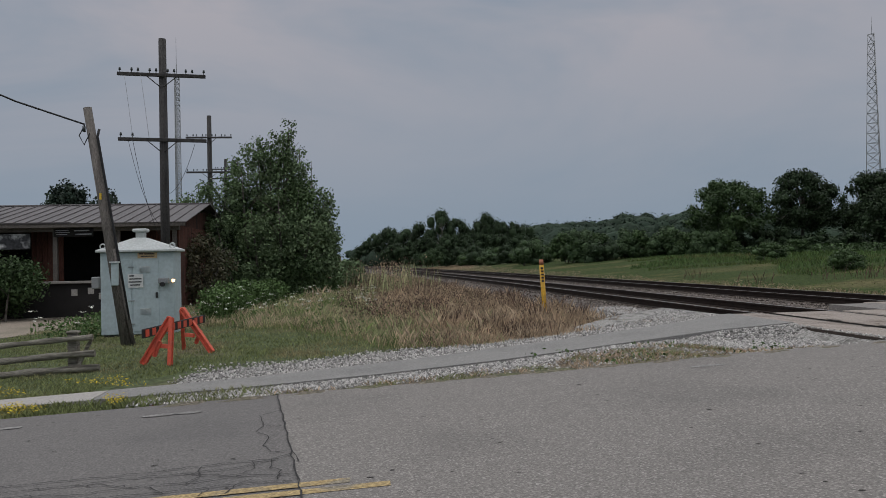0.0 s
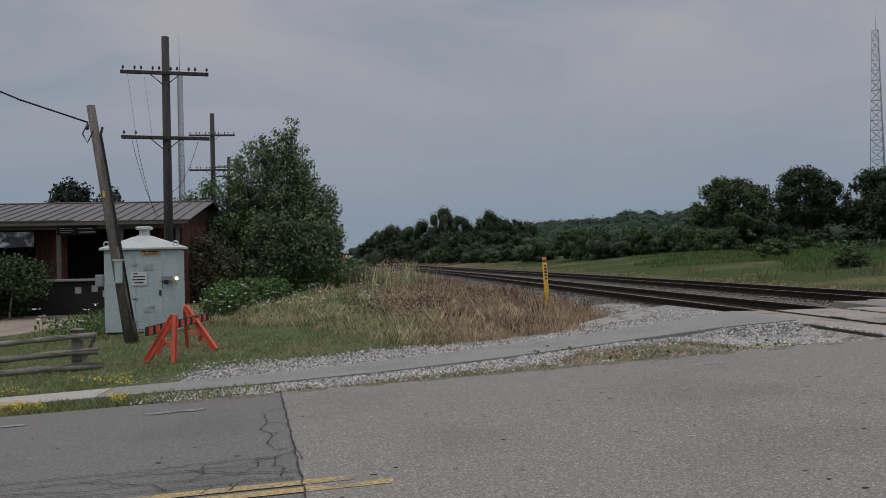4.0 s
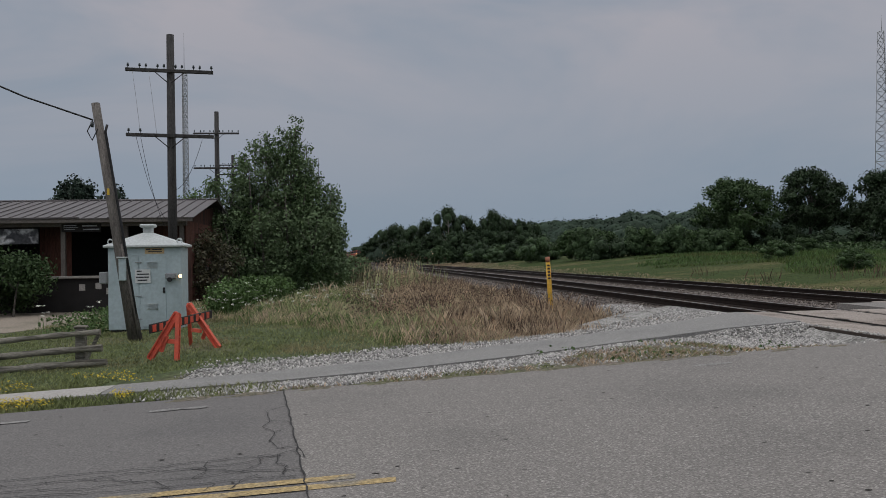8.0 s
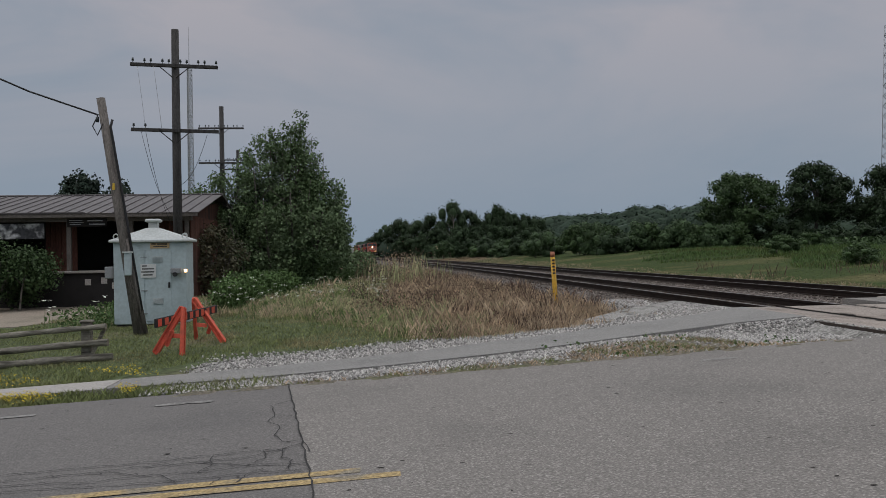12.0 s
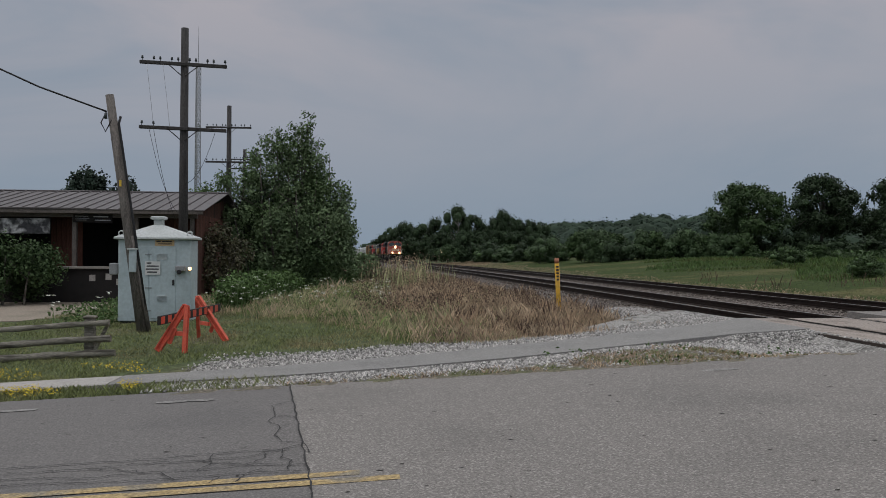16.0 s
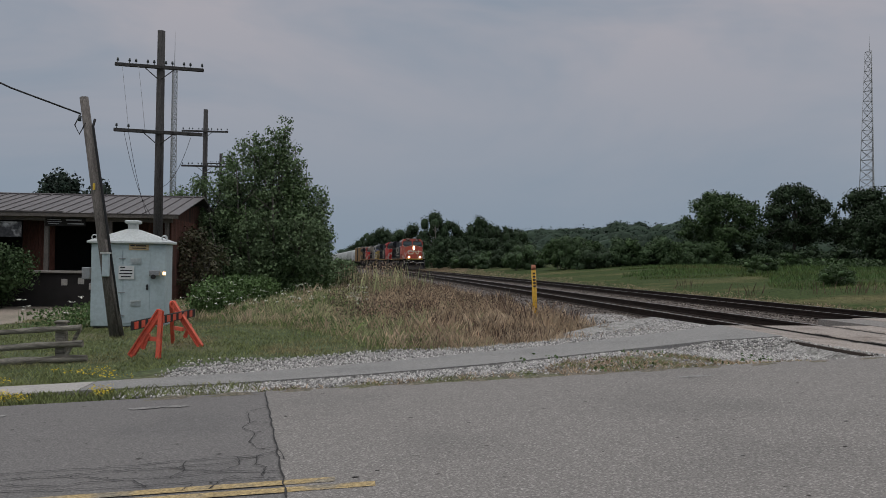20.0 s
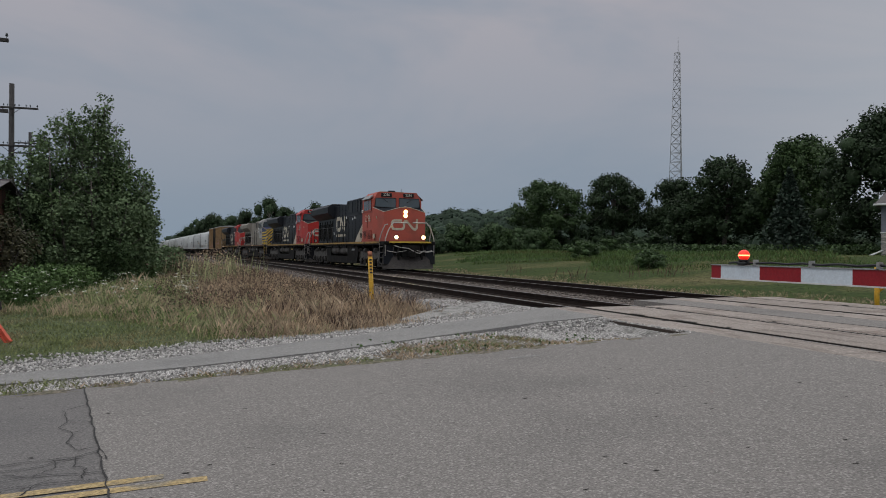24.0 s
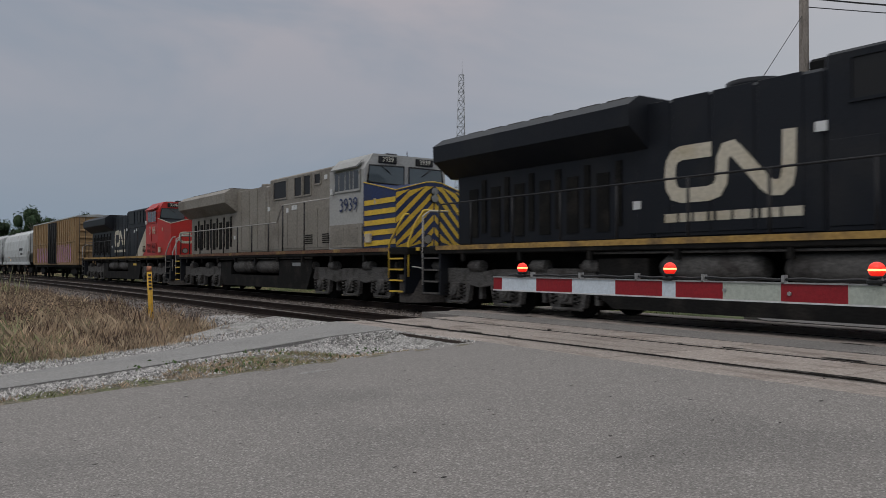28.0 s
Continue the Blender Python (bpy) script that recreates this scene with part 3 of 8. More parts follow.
# gravel beds with loose stones
single("gravel_bed_near", sheet([-2.2 + 0.3 * i for i in range(31)], [9.0 + 0.2 * i for i in range(17)], lambda x, y: slope(x) + 0.012 - pit(x, y) - 0.2 * (y > np.interp(x, PX, PN) + 0.25)), M_GRAVELBED, "white crushed stone between road and footpath", "gravel", kind="structure")
single("gravel_bed_far", flat([(-2.4, 10.6), (-0.3, 10.86), (1.6, 11.4), (3.4, 12.0), (5.5, 12.95), (6.8, 13.7), (6.6, 16.5), (5.2, 15.5), (3.5, 13.5), (1.5, 12.75), (-0.3, 12.3), (-2.4, 11.9)], 0.012), M_GRAVELBED, "white crushed stone along the footpath", "gravel", kind="structure")


def stones(name, material, label, pts, lo, hi, seed):
    """Loose angular stones at points (x, y, z)."""
    rng = np.random.default_rng(seed)
    n = len(pts)
    base = np.array([(1, 0, 0), (-0.5, 0.87, 0), (-0.5, -0.87, 0), (0.2, 0.1, 0.8), (0, 0, -0.6)], float)
    r = rng.uniform(lo, hi, (n, 1, 1))
    v = base[None] * r * rng.uniform(0.6, 1.3, (n, 5, 1))
    a = rng.uniform(0, 6.28, n)
    c, s = np.cos(a), np.sin(a)
    v = np.stack([v[..., 0] * c[:, None] - v[..., 1] * s[:, None], v[..., 0] * s[:, None] + v[..., 1] * c[:, None], v[..., 2]], -1) + np.asarray(pts)[:, None, :]
    f = np.array([(0, 1, 3), (1, 2, 3), (2, 0, 3), (0, 4, 1), (1, 4, 2), (2, 4, 0)])
    return cloud(name, v.reshape(-1, 3), (f[None] + 5 * np.arange(n)[:, None, None]).reshape(-1, 3), material, label, "gravel")


def cloud(name, v, f, material, label, category, kind="stuff", parent=None):
    """One mesh from arrays of points and equal faces."""
    me = bpy.data.meshes.new(name)
    k = f.shape[1]
    me.vertices.add(len(v))
    me.vertices.foreach_set("co", np.ascontiguousarray(v, np.float32).ravel())
    me.loops.add(f.size)
    me.loops.foreach_set("vertex_index", np.ascontiguousarray(f, np.int32).ravel())
    me.polygons.add(len(f))
    me.polygons.foreach_set("loop_start", np.arange(0, f.size, k, dtype=np.int32))
    me.update(calc_edges=True)
    me.materials.append(material)
    ob = new(name, me)
    if parent is not None:
        ob.parent = parent
        return tagged(ob, label)
    return tagged(ob, label, category, kind=kind)


rs = np.random.default_rng(3)


def scatter(n, x0, x1, y0, y1, keep):
    x, y = rs.uniform(x0, x1, n), rs.uniform(y0, y1, n)
    m = keep(x, y)
    return x[m], y[m]


def verge_line(x):
    """Where the white stones give way to weedy soil beside the road."""
    return np.interp(x, [-2.6, -1.0, 0.2, 0.9, 1.6, 2.3, 2.9, 3.8, 4.7, 5.2, 5.4, 6.0, 6.8], [9.4, 9.25, 9.36, 9.45, 9.46, 9.55, 10.2, 10.65, 10.7, 10.1, 9.55, 9.2, 9.1])


def near_gravel(x, y):
    pn = np.interp(x, PX, PN)
    edge = verge_line(x) + 0.10 * np.sin(7 * x) + rs.normal(size=len(x)) * 0.10
    edge = np.where(rs.uniform(0, 1, len(x)) < 0.10, 9.22, edge)
    return (y > edge) & (y < pn + 0.03)


def far_gravel(x, y):
    w = np.clip(12.75 - np.interp(x, PX, PF), 0.7, 2.2) + 0.2 * np.sin(x * 2.1) + np.clip((x - 3.5) * 0.6, 0, 2.0)
    f = np.interp(x, PX, PF)
    return (y > f - 0.02) & (y < f + w * rs.uniform(0.35, 1, len(x))) & (rs.uniform(0, 1, len(x)) < np.clip((x + 2.7) / 1.8, 0.04, 1))


x, y = scatter(36000, -2.6, 6.78, 9.15, 11.7, near_gravel)
stones("gravel_stones", M_STONE, "loose white crushed stone beside the road", np.stack([x, y, slope(x) + 0.02 - pit(x, y)], -1), 0.012, 0.032, 5)
x, y = scatter(46000, -2.6, 6.6, 10.5, 16.0, far_gravel)
stones("gravel_stones", M_STONE, "loose white crushed stone along the footpath", np.stack([x, y, np.maximum(slope(x) + 0.02, height(x, y) + 0.01)], -1), 0.012, 0.032, 6)

verge = sheet([-2.2 + 0.2 * i for i in range(45)], [9.0 + 0.1 * i for i in range(16)], lambda x, y: slope(x) + 0.022 - pit(x, y) + 0.012 * np.sin(9 * x) * np.cos(11 * y) - 0.3 * (y > verge_line(x) + 0.12 + 0.08 * np.sin(6 * x)))
single("verge_soil", verge, M_VERGE, "brown weedy soil strip between gravel and road", "soil", kind="structure")

# crossing surface: asphalt between the tracks and concrete panels
TRACKS = (8.38, 12.71)
single("crossing_asphalt", Shape().box(10.05, 11.05, 0.5, 15.9, -0.15, 0.006), M_ASPHALT, "grey asphalt between the two tracks", "road", kind="structure")
cross_fill = Shape().box(6.7, 10.1, 0.5, 14.2, -0.3, -0.085).box(11.0, 14.2, 0.5, 16.35, -0.3, -0.085)
single("crossing_bed", cross_fill, M_DARKGAP, "dark gaps beneath the crossing panels", "road", kind="structure")
for t_i, (c, y_end) in enumerate(((TRACKS[0], 14.15), (TRACKS[1], 16.3))):
    base = new("crossing_panels_%d" % (t_i + 1))
    tagged(base, "weathered concrete crossing panels with dark rail gaps", "crossing", kind="structure")
    y = y_end
    while y > 0.4:
        y0 = max(0.4, y - 2.43)
        for a, b in ((-1.62, -0.815), (-0.60, 0.60), (0.815, 1.62)):
            pn = Shape().box(c + a, c + b, y0 + 0.012, y - 0.012, -0.14, 0.004, c=0.012)
            for hx in ((a + 0.15, b - 0.15) if b - a < 1 else (a + 0.2, -0.2, 0.2, b - 0.2)):
                for q in (0.35, 1.2, 2.05):
                    if y - q > y0 + 0.1:
                        pn.tube((c + hx, y - q, 0.003), (c + hx, y - q, 0.0065), 0.03, n=7)
            part("panel", pn, M_PANEL, base)
        y -= 2.43
for t_i, (c, y_end) in enumerate(((TRACKS[0], 14.15), (TRACKS[1], 16.3))):
    for q in (-0.7525, 0.7525):
        seal = Shape()
        for sx, w in ((-1, 0.055), (1, 0.055)):
            seal.box(c + q + sx * 0.040, c + q + sx * (0.040 + w), 0.4, y_end, -0.10, -0.012)
            seal.box(c + q + sx * (0.040 + w), c + q + sx * (0.046 + w), 0.4, y_end, -0.10, 0.0045)
        single("rail_seal_%d" % (2 * t_i + (q > 0) + 1), seal, M_DARKGAP, "worn black rubber seal along the crossing rail", "crossing", kind="structure")
chips = Shape()
for k in range(60):
    rk = random.Random(1500 + k)
    c = TRACKS[rk.randrange(2)]
    x, y, a, b = c + rk.choice((-1.62, -0.815, -0.6, 0.6, 0.815, 1.62)) + rk.uniform(-0.03, 0.03), rk.uniform(2, 14), rk.uniform(0.02, 0.06), rk.uniform(0.05, 0.4)
    chips.add([(x + a * math.cos(t) * rk.uniform(0.5, 1.2), y + b * math.sin(t) * rk.uniform(0.5, 1.2), 0.0085) for t in [6.283 * i / 8 for i in range(8)]], [tuple(range(8))])
single("panel_chips", chips, M_DARKGAP, "dark broken edges and cracks of the crossing panels", "crossing", kind="structure")
single("panel_kerb", Shape().box(6.70, 6.772, 9.12, 11.7, -0.5, -0.004), M_TIE, "dark stained timber edge of the crossing", "crossing", kind="structure")

# rails on ties in ballast
RAILS = [t + o for t in TRACKS for o in (-0.7525, 0.7525)]
S_ALL = [-150, -80, -40, -20, 0] + [8 + 4 * i for i in range(40)] + [175 + 15 * i for i in range(24)]


def ribbon(outline, s_list, c):
    """An outline across the track (offset, height) drawn out along it."""
    sh = Shape()
    n = len(outline)
    for s in s_list:
        sh.v += [(c + float(bend(s)) + o, s, z) for o, z in outline]
    for i in range(len(s_list) - 1):
        sh.f += [(i * n + j, i * n + (j + 1) % n, (i + 1) * n + (j + 1) % n, (i + 1) * n + j) for j in range(n)]
    sh.f += [tuple(range(n)), tuple(reversed(range((len(s_list) - 1) * n, len(s_list) * n)))]
    sh.s = [False] * len(sh.f)
    return sh


for r in RAILS:
    rail = thing("rail", "rusty brown steel rail with a worn bright head", "rail", group="rails of the two tracks")
    part("web_and_foot", ribbon([(-0.036, -0.004), (-0.036, -0.04), (-0.009, -0.052), (-0.009, -0.15), (-0.07, -0.165), (-0.07, -0.178), (0.07, -0.178), (0.07, -0.165), (0.009, -0.15), (0.009, -0.052), (0.036, -0.04), (0.036, -0.004)], S_ALL, r), M_RUST, rail)
    part("head", ribbon([(-0.030, 0.0), (-0.030, -0.005), (0.030, -0.005), (0.030, 0.0)], S_ALL, r), M_RAILTOP, rail, "bright worn rail head")
S_BED = [14.2 + 2.5 * i for i in range(30)] + [92 + 12 * i for i in range(36)]
single("ballast", ribbon([(-3.3, -0.80), (-2.05, -0.235), (-1.3, -0.205), (5.6, -0.205), (6.5, -0.25), (7.6, -0.65)], S_BED, TRACKS[0]), M_BALLAST, "grey crushed stone bed under the tracks", "ballast", kind="structure")
n = 32000
s = 14.3 + 40 * rs.uniform(0, 1, n) ** 1.6
o = rs.uniform(-3.2, 7.2, n)
z = np.interp(o, [-3.3, -2.05, -1.3, 5.6, 6.5, 7.6], [-0.80, -0.235, -0.205, -0.205, -0.25, -0.65])
stones("ballast_stones", M_BALLAST_STONE, "loose grey ballast stones between ties", np.stack([TRACKS[0] + bend(s) + o, s, z + 0.005], -1), 0.02, 0.055, 8)
n = 9000
s = 14.3 + 6 * rs.uniform(0, 1, n) ** 1.3
o = rs.uniform(-3.4, -1.2, n)
z = np.interp(o, [-3.3, -2.05, -1.3], [-0.80, -0.235, -0.205])
stones("shoulder_stones", M_STONE, "pale fresh stone on the track shoulder", np.stack([TRACKS[0] + bend(s) + o, s, z + 0.012], -1), 0.015, 0.04, 9)
tie_me = Shape().box(-1.3, 1.3, -0.115, 0.115, -0.30, -0.176, c=0.01).mesh("tie", M_TIE)
for k, c in enumerate(TRACKS):
    bed = new("track_ties_%d" % (k + 1))
    tagged(bed, "dark creosoted wooden ties under the rails", "track", kind="structure")
    for i in range(150):
        s = (14.5 if k == 0 else 16.7) + 0.55 * i
        tie = new("tie", tie_me)
        tie.parent = bed
        tie.matrix_local = pose(c + float(bend(s)) + random.uniform(-0.05, 0.05), s, 0.0, 0, 0, random.uniform(-1.2, 1.2))

# ---- the train ----
TEXTS = {}


def text_mesh(body, material):
    """A mesh of a line of characters, 1 high about, centred, facing +z, reading along +x."""
    if body not in TEXTS:
        cu = bpy.data.curves.new("digits", "FONT")
        cu.body, cu.align_x, cu.align_y, cu.extrude, cu.resolution_u = body, "CENTER", "CENTER", 0.01, 3
        ob = bpy.data.objects.new("digits", cu)
        scene.collection.objects.link(ob)
        TEXTS[body] = bpy.data.meshes.new_from_object(ob.evaluated_get(bpy.context.evaluated_depsgraph_get()))
        bpy.data.objects.remove(ob)
    me = TEXTS[body].copy()
    me.materials.clear()
    me.materials.append(material)
    return me


def lettering(body, material, parent, at, size, turn, name="number", label=""):
    """Characters at a place; turn: Euler degrees that stand the +z face the right way."""
    ob = new(name, text_mesh(body, material))
    ob.parent = parent
    ob.matrix_local = pose(*at, *turn) @ Matrix.Diagonal((size[0], size[1], 0.3, 1))
    return tagged(ob, label)


LC = 11.15          # half of a locomotive's length


def loft(front, y0, back, y1):
    sh = Shape()
    n = len(front)
    return sh.add([(x, y0, z) for x, z in front] + [(x, y1, z) for x, z in back], [tuple(range(n)), tuple(range(n, 2 * n))[::-1]] + [(i, n + i, n + (i + 1) % n, (i + 1) % n) for i in range(n)])


def plate(outline, x, t):
    """A thin plate on a side wall at x: outline in (y from the front, z)."""
    return Shape().prism([((y - LC) * 0.982, z) for y, z in outline], 0, x - t if x < 0 else x, x if x < 0 else x + t)


def band(points, w, x, y_of, z0, t=0.008):
    """A broad bent stroke on a side wall, mitred at its bends."""
    pts = [Vector(p) for p in points]
    rim = []
    for i, p in enumerate(pts):
        a = (p - pts[i - 1]).normalized() if i else (pts[1] - p).normalized()
        b = (pts[i + 1] - p).normalized() if i + 1 < len(pts) else a
        m = Vector((-(a + b).y, (a + b).x)).normalized()
        m *= w / 2 / max(0.6, m.dot(Vector((-a.y, a.x))))
        rim.append((p + m, p - m))
    sh = Shape()
    for (a, b), (c, d) in zip(rim, rim[1:]):
        sh.prism([((y_of(q.x) - LC) * 0.982, z0 + q.y) for q in (a, c, d, b)], 0, x - t if x < 0 else x, x if x < 0 else x + t)
    return sh


def wheelset(parent, axles, wheel_r=0.53):
    wheel = Shape().tube((-0.80, 0, 0), (-0.68, 0, 0), wheel_r, n=20).tube((0.68, 0, 0), (0.80, 0, 0), wheel_r, n=20).tube((-0.9, 0, 0), (0.9, 0, 0), 0.09, n=8)
    me = wheel.mesh("wheelset", M_UNDER)
    for y in axles:
        w = new("wheelset", me)
        w.parent = parent
        w.location = (0, y, wheel_r)


def front_band(points, w, x_of, z_of, y, t=0.012):
    """A broad bent stroke on the front of the nose."""
    pts = [Vector((x_of(u), z_of(v))) for u, v in points]
    rim = []
    for i, p in enumerate(pts):
        a = (p - pts[i - 1]).normalized() if i else (pts[1] - p).normalized()
        b = (pts[i + 1] - p).normalized() if i + 1 < len(pts) else a
        m = Vector((-(a + b).y, (a + b).x)).normalized()
        m *= w / 2 / max(0.6, m.dot(Vector((-a.y, a.x))))
        rim.append((p + m, p - m))
    sh = Shape()
    for (a, b), (c, d) in zip(rim, rim[1:]):
        ya = lambda q: y + max(0.0, abs(q.x) - 0.28) * 0.115
        sh.add([(q.x, ya(q) - t, q.y) for q in (a, c, d, b)] + [(q.x, ya(q) + 0.002, q.y) for q in (a, c, d, b)], [(0, 1, 2, 3), (0, 4, 5, 1), (1, 5, 6, 2), (2, 6, 7, 3), (3, 7, 4, 0)])
    return sh


def loco_truck(parent, axles):
    tk = new("truck")
    tk.parent = parent
    wheelset(tk, axles)
    a, b = axles[0], axles[-1]
    for y in axles:
        part("traction_motor", Shape().box(-0.62, 0.62, y - 0.1, y + 0.85, 0.14, 0.95, c=0.08), M_UNDER, tk)
    for sx in (-1, 1):
        # cast frame: a deep beam that dips between the pedestals
        top = [(a - 0.95, 0.86), (a - 0.7, 1.05), (a + 0.45, 1.05), ((a + axles[1]) / 2, 0.95), (axles[1] - 0.4, 1.02), (axles[1] + 0.4, 1.02), ((axles[1] + b) / 2, 0.95), (b - 0.45, 1.05), (b + 0.7, 1.05), (b + 0.95, 0.86)]
        low = [(b + 0.95, 0.66), (b + 0.5, 0.70), (b - 0.5, 0.66), ((axles[1] + b) / 2, 0.58), (axles[1] + 0.5, 0.66), (axles[1] - 0.5, 0.66), ((a + axles[1]) / 2, 0.58), (a + 0.5, 0.66), (a - 0.5, 0.70), (a - 0.95, 0.66)]
        sf = Shape().prism(top + low, 0, sx * 1.08, sx * 1.24)
        for y in axles:
            for q in (-1, 1):
                sf.prism([(y + q * 0.22, 0.72), (y + q * 0.20, 0.26), (y + q * 0.30, 0.20), (y + q * 0.50, 0.24), (y + q * 0.62, 0.72)], 0, sx * 1.10, sx * 1.23)
        part("side_frame", sf, M_TRUCK, tk)
        for y in axles:
            jb = Shape()
            jb.box(sx * 1.14, sx * 1.29, y - 0.19, y + 0.19, 0.30, 0.70, c=0.03)
            jb.tube((sx * 1.28, y, 0.50), (sx * 1.35, y, 0.50), 0.15, 0.13, n=12).tube((sx * 1.35, y, 0.50), (sx * 1.38, y, 0.50), 0.06, n=8)
            part("axle_box", jb, M_TRUCK, tk)
            part("pedestal_tie", Shape().box(sx * 1.16, sx * 1.26, y - 0.46, y + 0.46, 0.17, 0.24, c=0.02), M_TRUCK, tk)
            for q in (-0.34, 0.34):
                coil = [(sx * 1.27 + 0.07 * math.cos(0.8 * k), y + q + 0.07 * math.sin(0.8 * k), 0.30 + 0.0115 * k) for k in range(32)]
                part("spring", Shape().pipe(coil, 0.019, 4), M_UNDER, tk)
        for y in (a - 0.75, (a + axles[1]) / 2 - 0.15, (axles[1] + b) / 2 + 0.15, b + 0.75):
            br = Shape()
            br.tube((sx * 1.20, y - 0.24, 1.10), (sx * 1.20, y + 0.2, 1.10), 0.14, n=12).tube((sx * 1.20, y + 0.2, 1.10), (sx * 1.20, y + 0.36, 1.10), 0.05, n=8)
            br.box(sx * 0.98, sx * 1.1, y - 0.06, y + 0.06, 0.3, 0.95)
            part("brake_cylinder", br, M_TRUCK, tk)
        part("sand_pipe", Shape().pipe([(sx * 1.3, a - 0.95, 1.25), (sx * 1.2, a - 0.9, 0.6), (sx * 0.9, a - 0.62, 0.12)], 0.02, 5), M_UNDER, tk)
    return tk


HOOD_DOORS = [4.9 + 0.86 * i for i in range(7)]
WORM = [(1.13, 0.93), (0.42, 0.93), (0.25, 0.88), (0.16, 0.76), (0.13, 0.55), (0.16, 0.33), (0.25, 0.20), (0.42, 0.15), (1.05, 0.15), (1.25, 0.20), (1.35, 0.34), (1.38, 0.74), (1.46, 0.88), (1.60, 0.90), (1.72, 0.80), (2.26, 0.26), (2.40, 0.16), (2.58, 0.15), (2.70, 0.24), (2.74, 0.40), (2.76, 1.08)]


def locomotive(number, style, lit, label):
    """A six-axle freight locomotive, front towards -y, rail head at z = 0."""
    e = thing("locomotive", label, "locomotive", group="engines of the train")
    Y = lambda y: (y - LC) * 0.982
    Z = lambda y: Y(y - 0.42)        # the front end
    hood_m, cab_m, nose_m = {"first": (M_BLACK, M_RED, M_RED), "second": (M_BLACK, M_RED2, M_RED2), "grey": (M_GREYLOCO, M_GREYCAB, M_BLUE)}[style]
    sill_m = M_SILL if style != "grey" else M_SILL_RUST
    # frame and underfloor
    part("frame", Shape().box(-1.48, 1.48, Z(0.35), Y(22.0), 1.40, 1.60, c=0.02).box(-0.5, 0.5, Z(0.2), Y(22.1), 0.75, 1.40), M_UNDER, e)
    for sx in (-1, 1):
        part("sill_stripe", Shape().box(sx * 1.483, sx * 1.50, Z(1.3), Y(21.2), 1.50, 1.61), sill_m, e, "worn yellow sill stripe")
        for k in range(9):
            part("jacking_pad", Shape().box(sx * 1.40, sx * 1.47, Y(2.4 + 2.2 * k), Y(2.5 + 2.2 * k), 1.22, 1.42), M_UNDER, e)
        part("floor_pipe", Shape().pipe([(sx * 1.38, Y(6.2), 1.36), (sx * 1.38, Y(15.6), 1.36)], 0.03, 6), M_TRUCK, e)
        part("step_well", Shape().box(sx * 0.95, sx * 1.47, Z(0.45), Z(0.52), 0.35, 1.5).box(sx * 0.95, sx * 1.47, Z(1.28), Z(1.36), 0.35, 1.5).box(sx * 0.94, sx * 1.0, Z(0.44), Z(1.37), 0.34, 1.51), M_BLACK, e)
        part("step_well", Shape().box(sx * 0.95, sx * 1.47, Y(21.0), Y(21.08), 0.35, 1.5).box(sx * 0.95, sx * 1.47, Y(21.8), Y(21.86), 0.35, 1.5).box(sx * 0.95, sx * 1.0, Y(21.0), Y(21.86), 0.35, 1.5), M_BLACK, e)
        for q in range(4):
            for a in (0.5 - 0.42, 21.05):
                part("step", Shape().box(sx * 1.02, sx * 1.5, Y(a), Y(a + 0.78), 0.38 + 0.3 * q, 0.41 + 0.3 * q), M_STEP, e)
                part("step_edge", Shape().box(sx * 1.49, sx * 1.52, Y(a + 0.04), Y(a + 0.74), 0.375 + 0.3 * q, 0.42 + 0.3 * q), M_TRUCK if style != "grey" else M_BRIGHT_YELLOW, e)
    part("fuel_tank", Shape().prism([(Y(6.7), 0.28), (Y(6.3), 0.9), (Y(6.3), 1.30), (Y(9.1), 1.30), (Y(9.1), 0.72), (Y(14.2), 0.72), (Y(14.2), 1.25), (Y(15.5), 1.25), (Y(15.5), 0.5), (Y(15.1), 0.28)], 0, -1.35, 1.35), M_UNDER, e)
    for sx in (-1, 1):
        for a, b in ((9.3, 11.45), (11.85, 14.0)):
            rv = Shape().tube((sx * 1.12, Y(a + 0.18), 1.07), (sx * 1.12, Y(b - 0.18), 1.07), 0.27, n=16)
            rv.tube((sx * 1.12, Y(a), 1.07), (sx * 1.12, Y(a + 0.18), 1.07), 0.15, 0.27, n=16).tube((sx * 1.12, Y(b - 0.18), 1.07), (sx * 1.12, Y(b), 1.07), 0.27, 0.15, n=16)
            part("air_reservoir", rv, M_TRUCK, e, "grey cylindrical air reservoir")
        part("tank_sticker", Shape().box(sx * 1.352, sx * 1.358, Y(7.2), Y(7.9), 1.08, 1.2), M_BRIGHT_YELLOW if style == "second" else M_GREY_BOX, e)
    loco_truck(e, [Y(1.75), Y(3.7), Y(5.75)])
    loco_truck(e, [Y(16.55), Y(18.6), Y(20.65)])
    # hood
    WE = 20.8 if style == "first" else 21.25        # rear end of the radiator
    part("engine_hood", Shape().box(-0.98, 0.98, Y(4.6), Y(10.95), 1.6, 4.40, c=0.05), hood_m, e)
    part("engine_hood", Shape().box(-0.98, 0.98, Y(10.95), Y(14.4), 1.6, 4.20, c=0.06), hood_m, e)
    part("radiator_hood", Shape().box(-0.98, 0.98, Y(14.4), Y(WE - 0.3), 1.6, 4.12, c=0.05), hood_m, e)
    wing = Shape().prism([(-0.99, 3.34), (-1.53, 3.74), (-1.55, 4.14), (-1.25, 4.34), (1.25, 4.34), (1.55, 4.14), (1.53, 3.74), (0.99, 3.34)], 1, Y(14.5), Y(WE))
    part("radiator", wing, hood_m, e, "broad overhanging radiator")
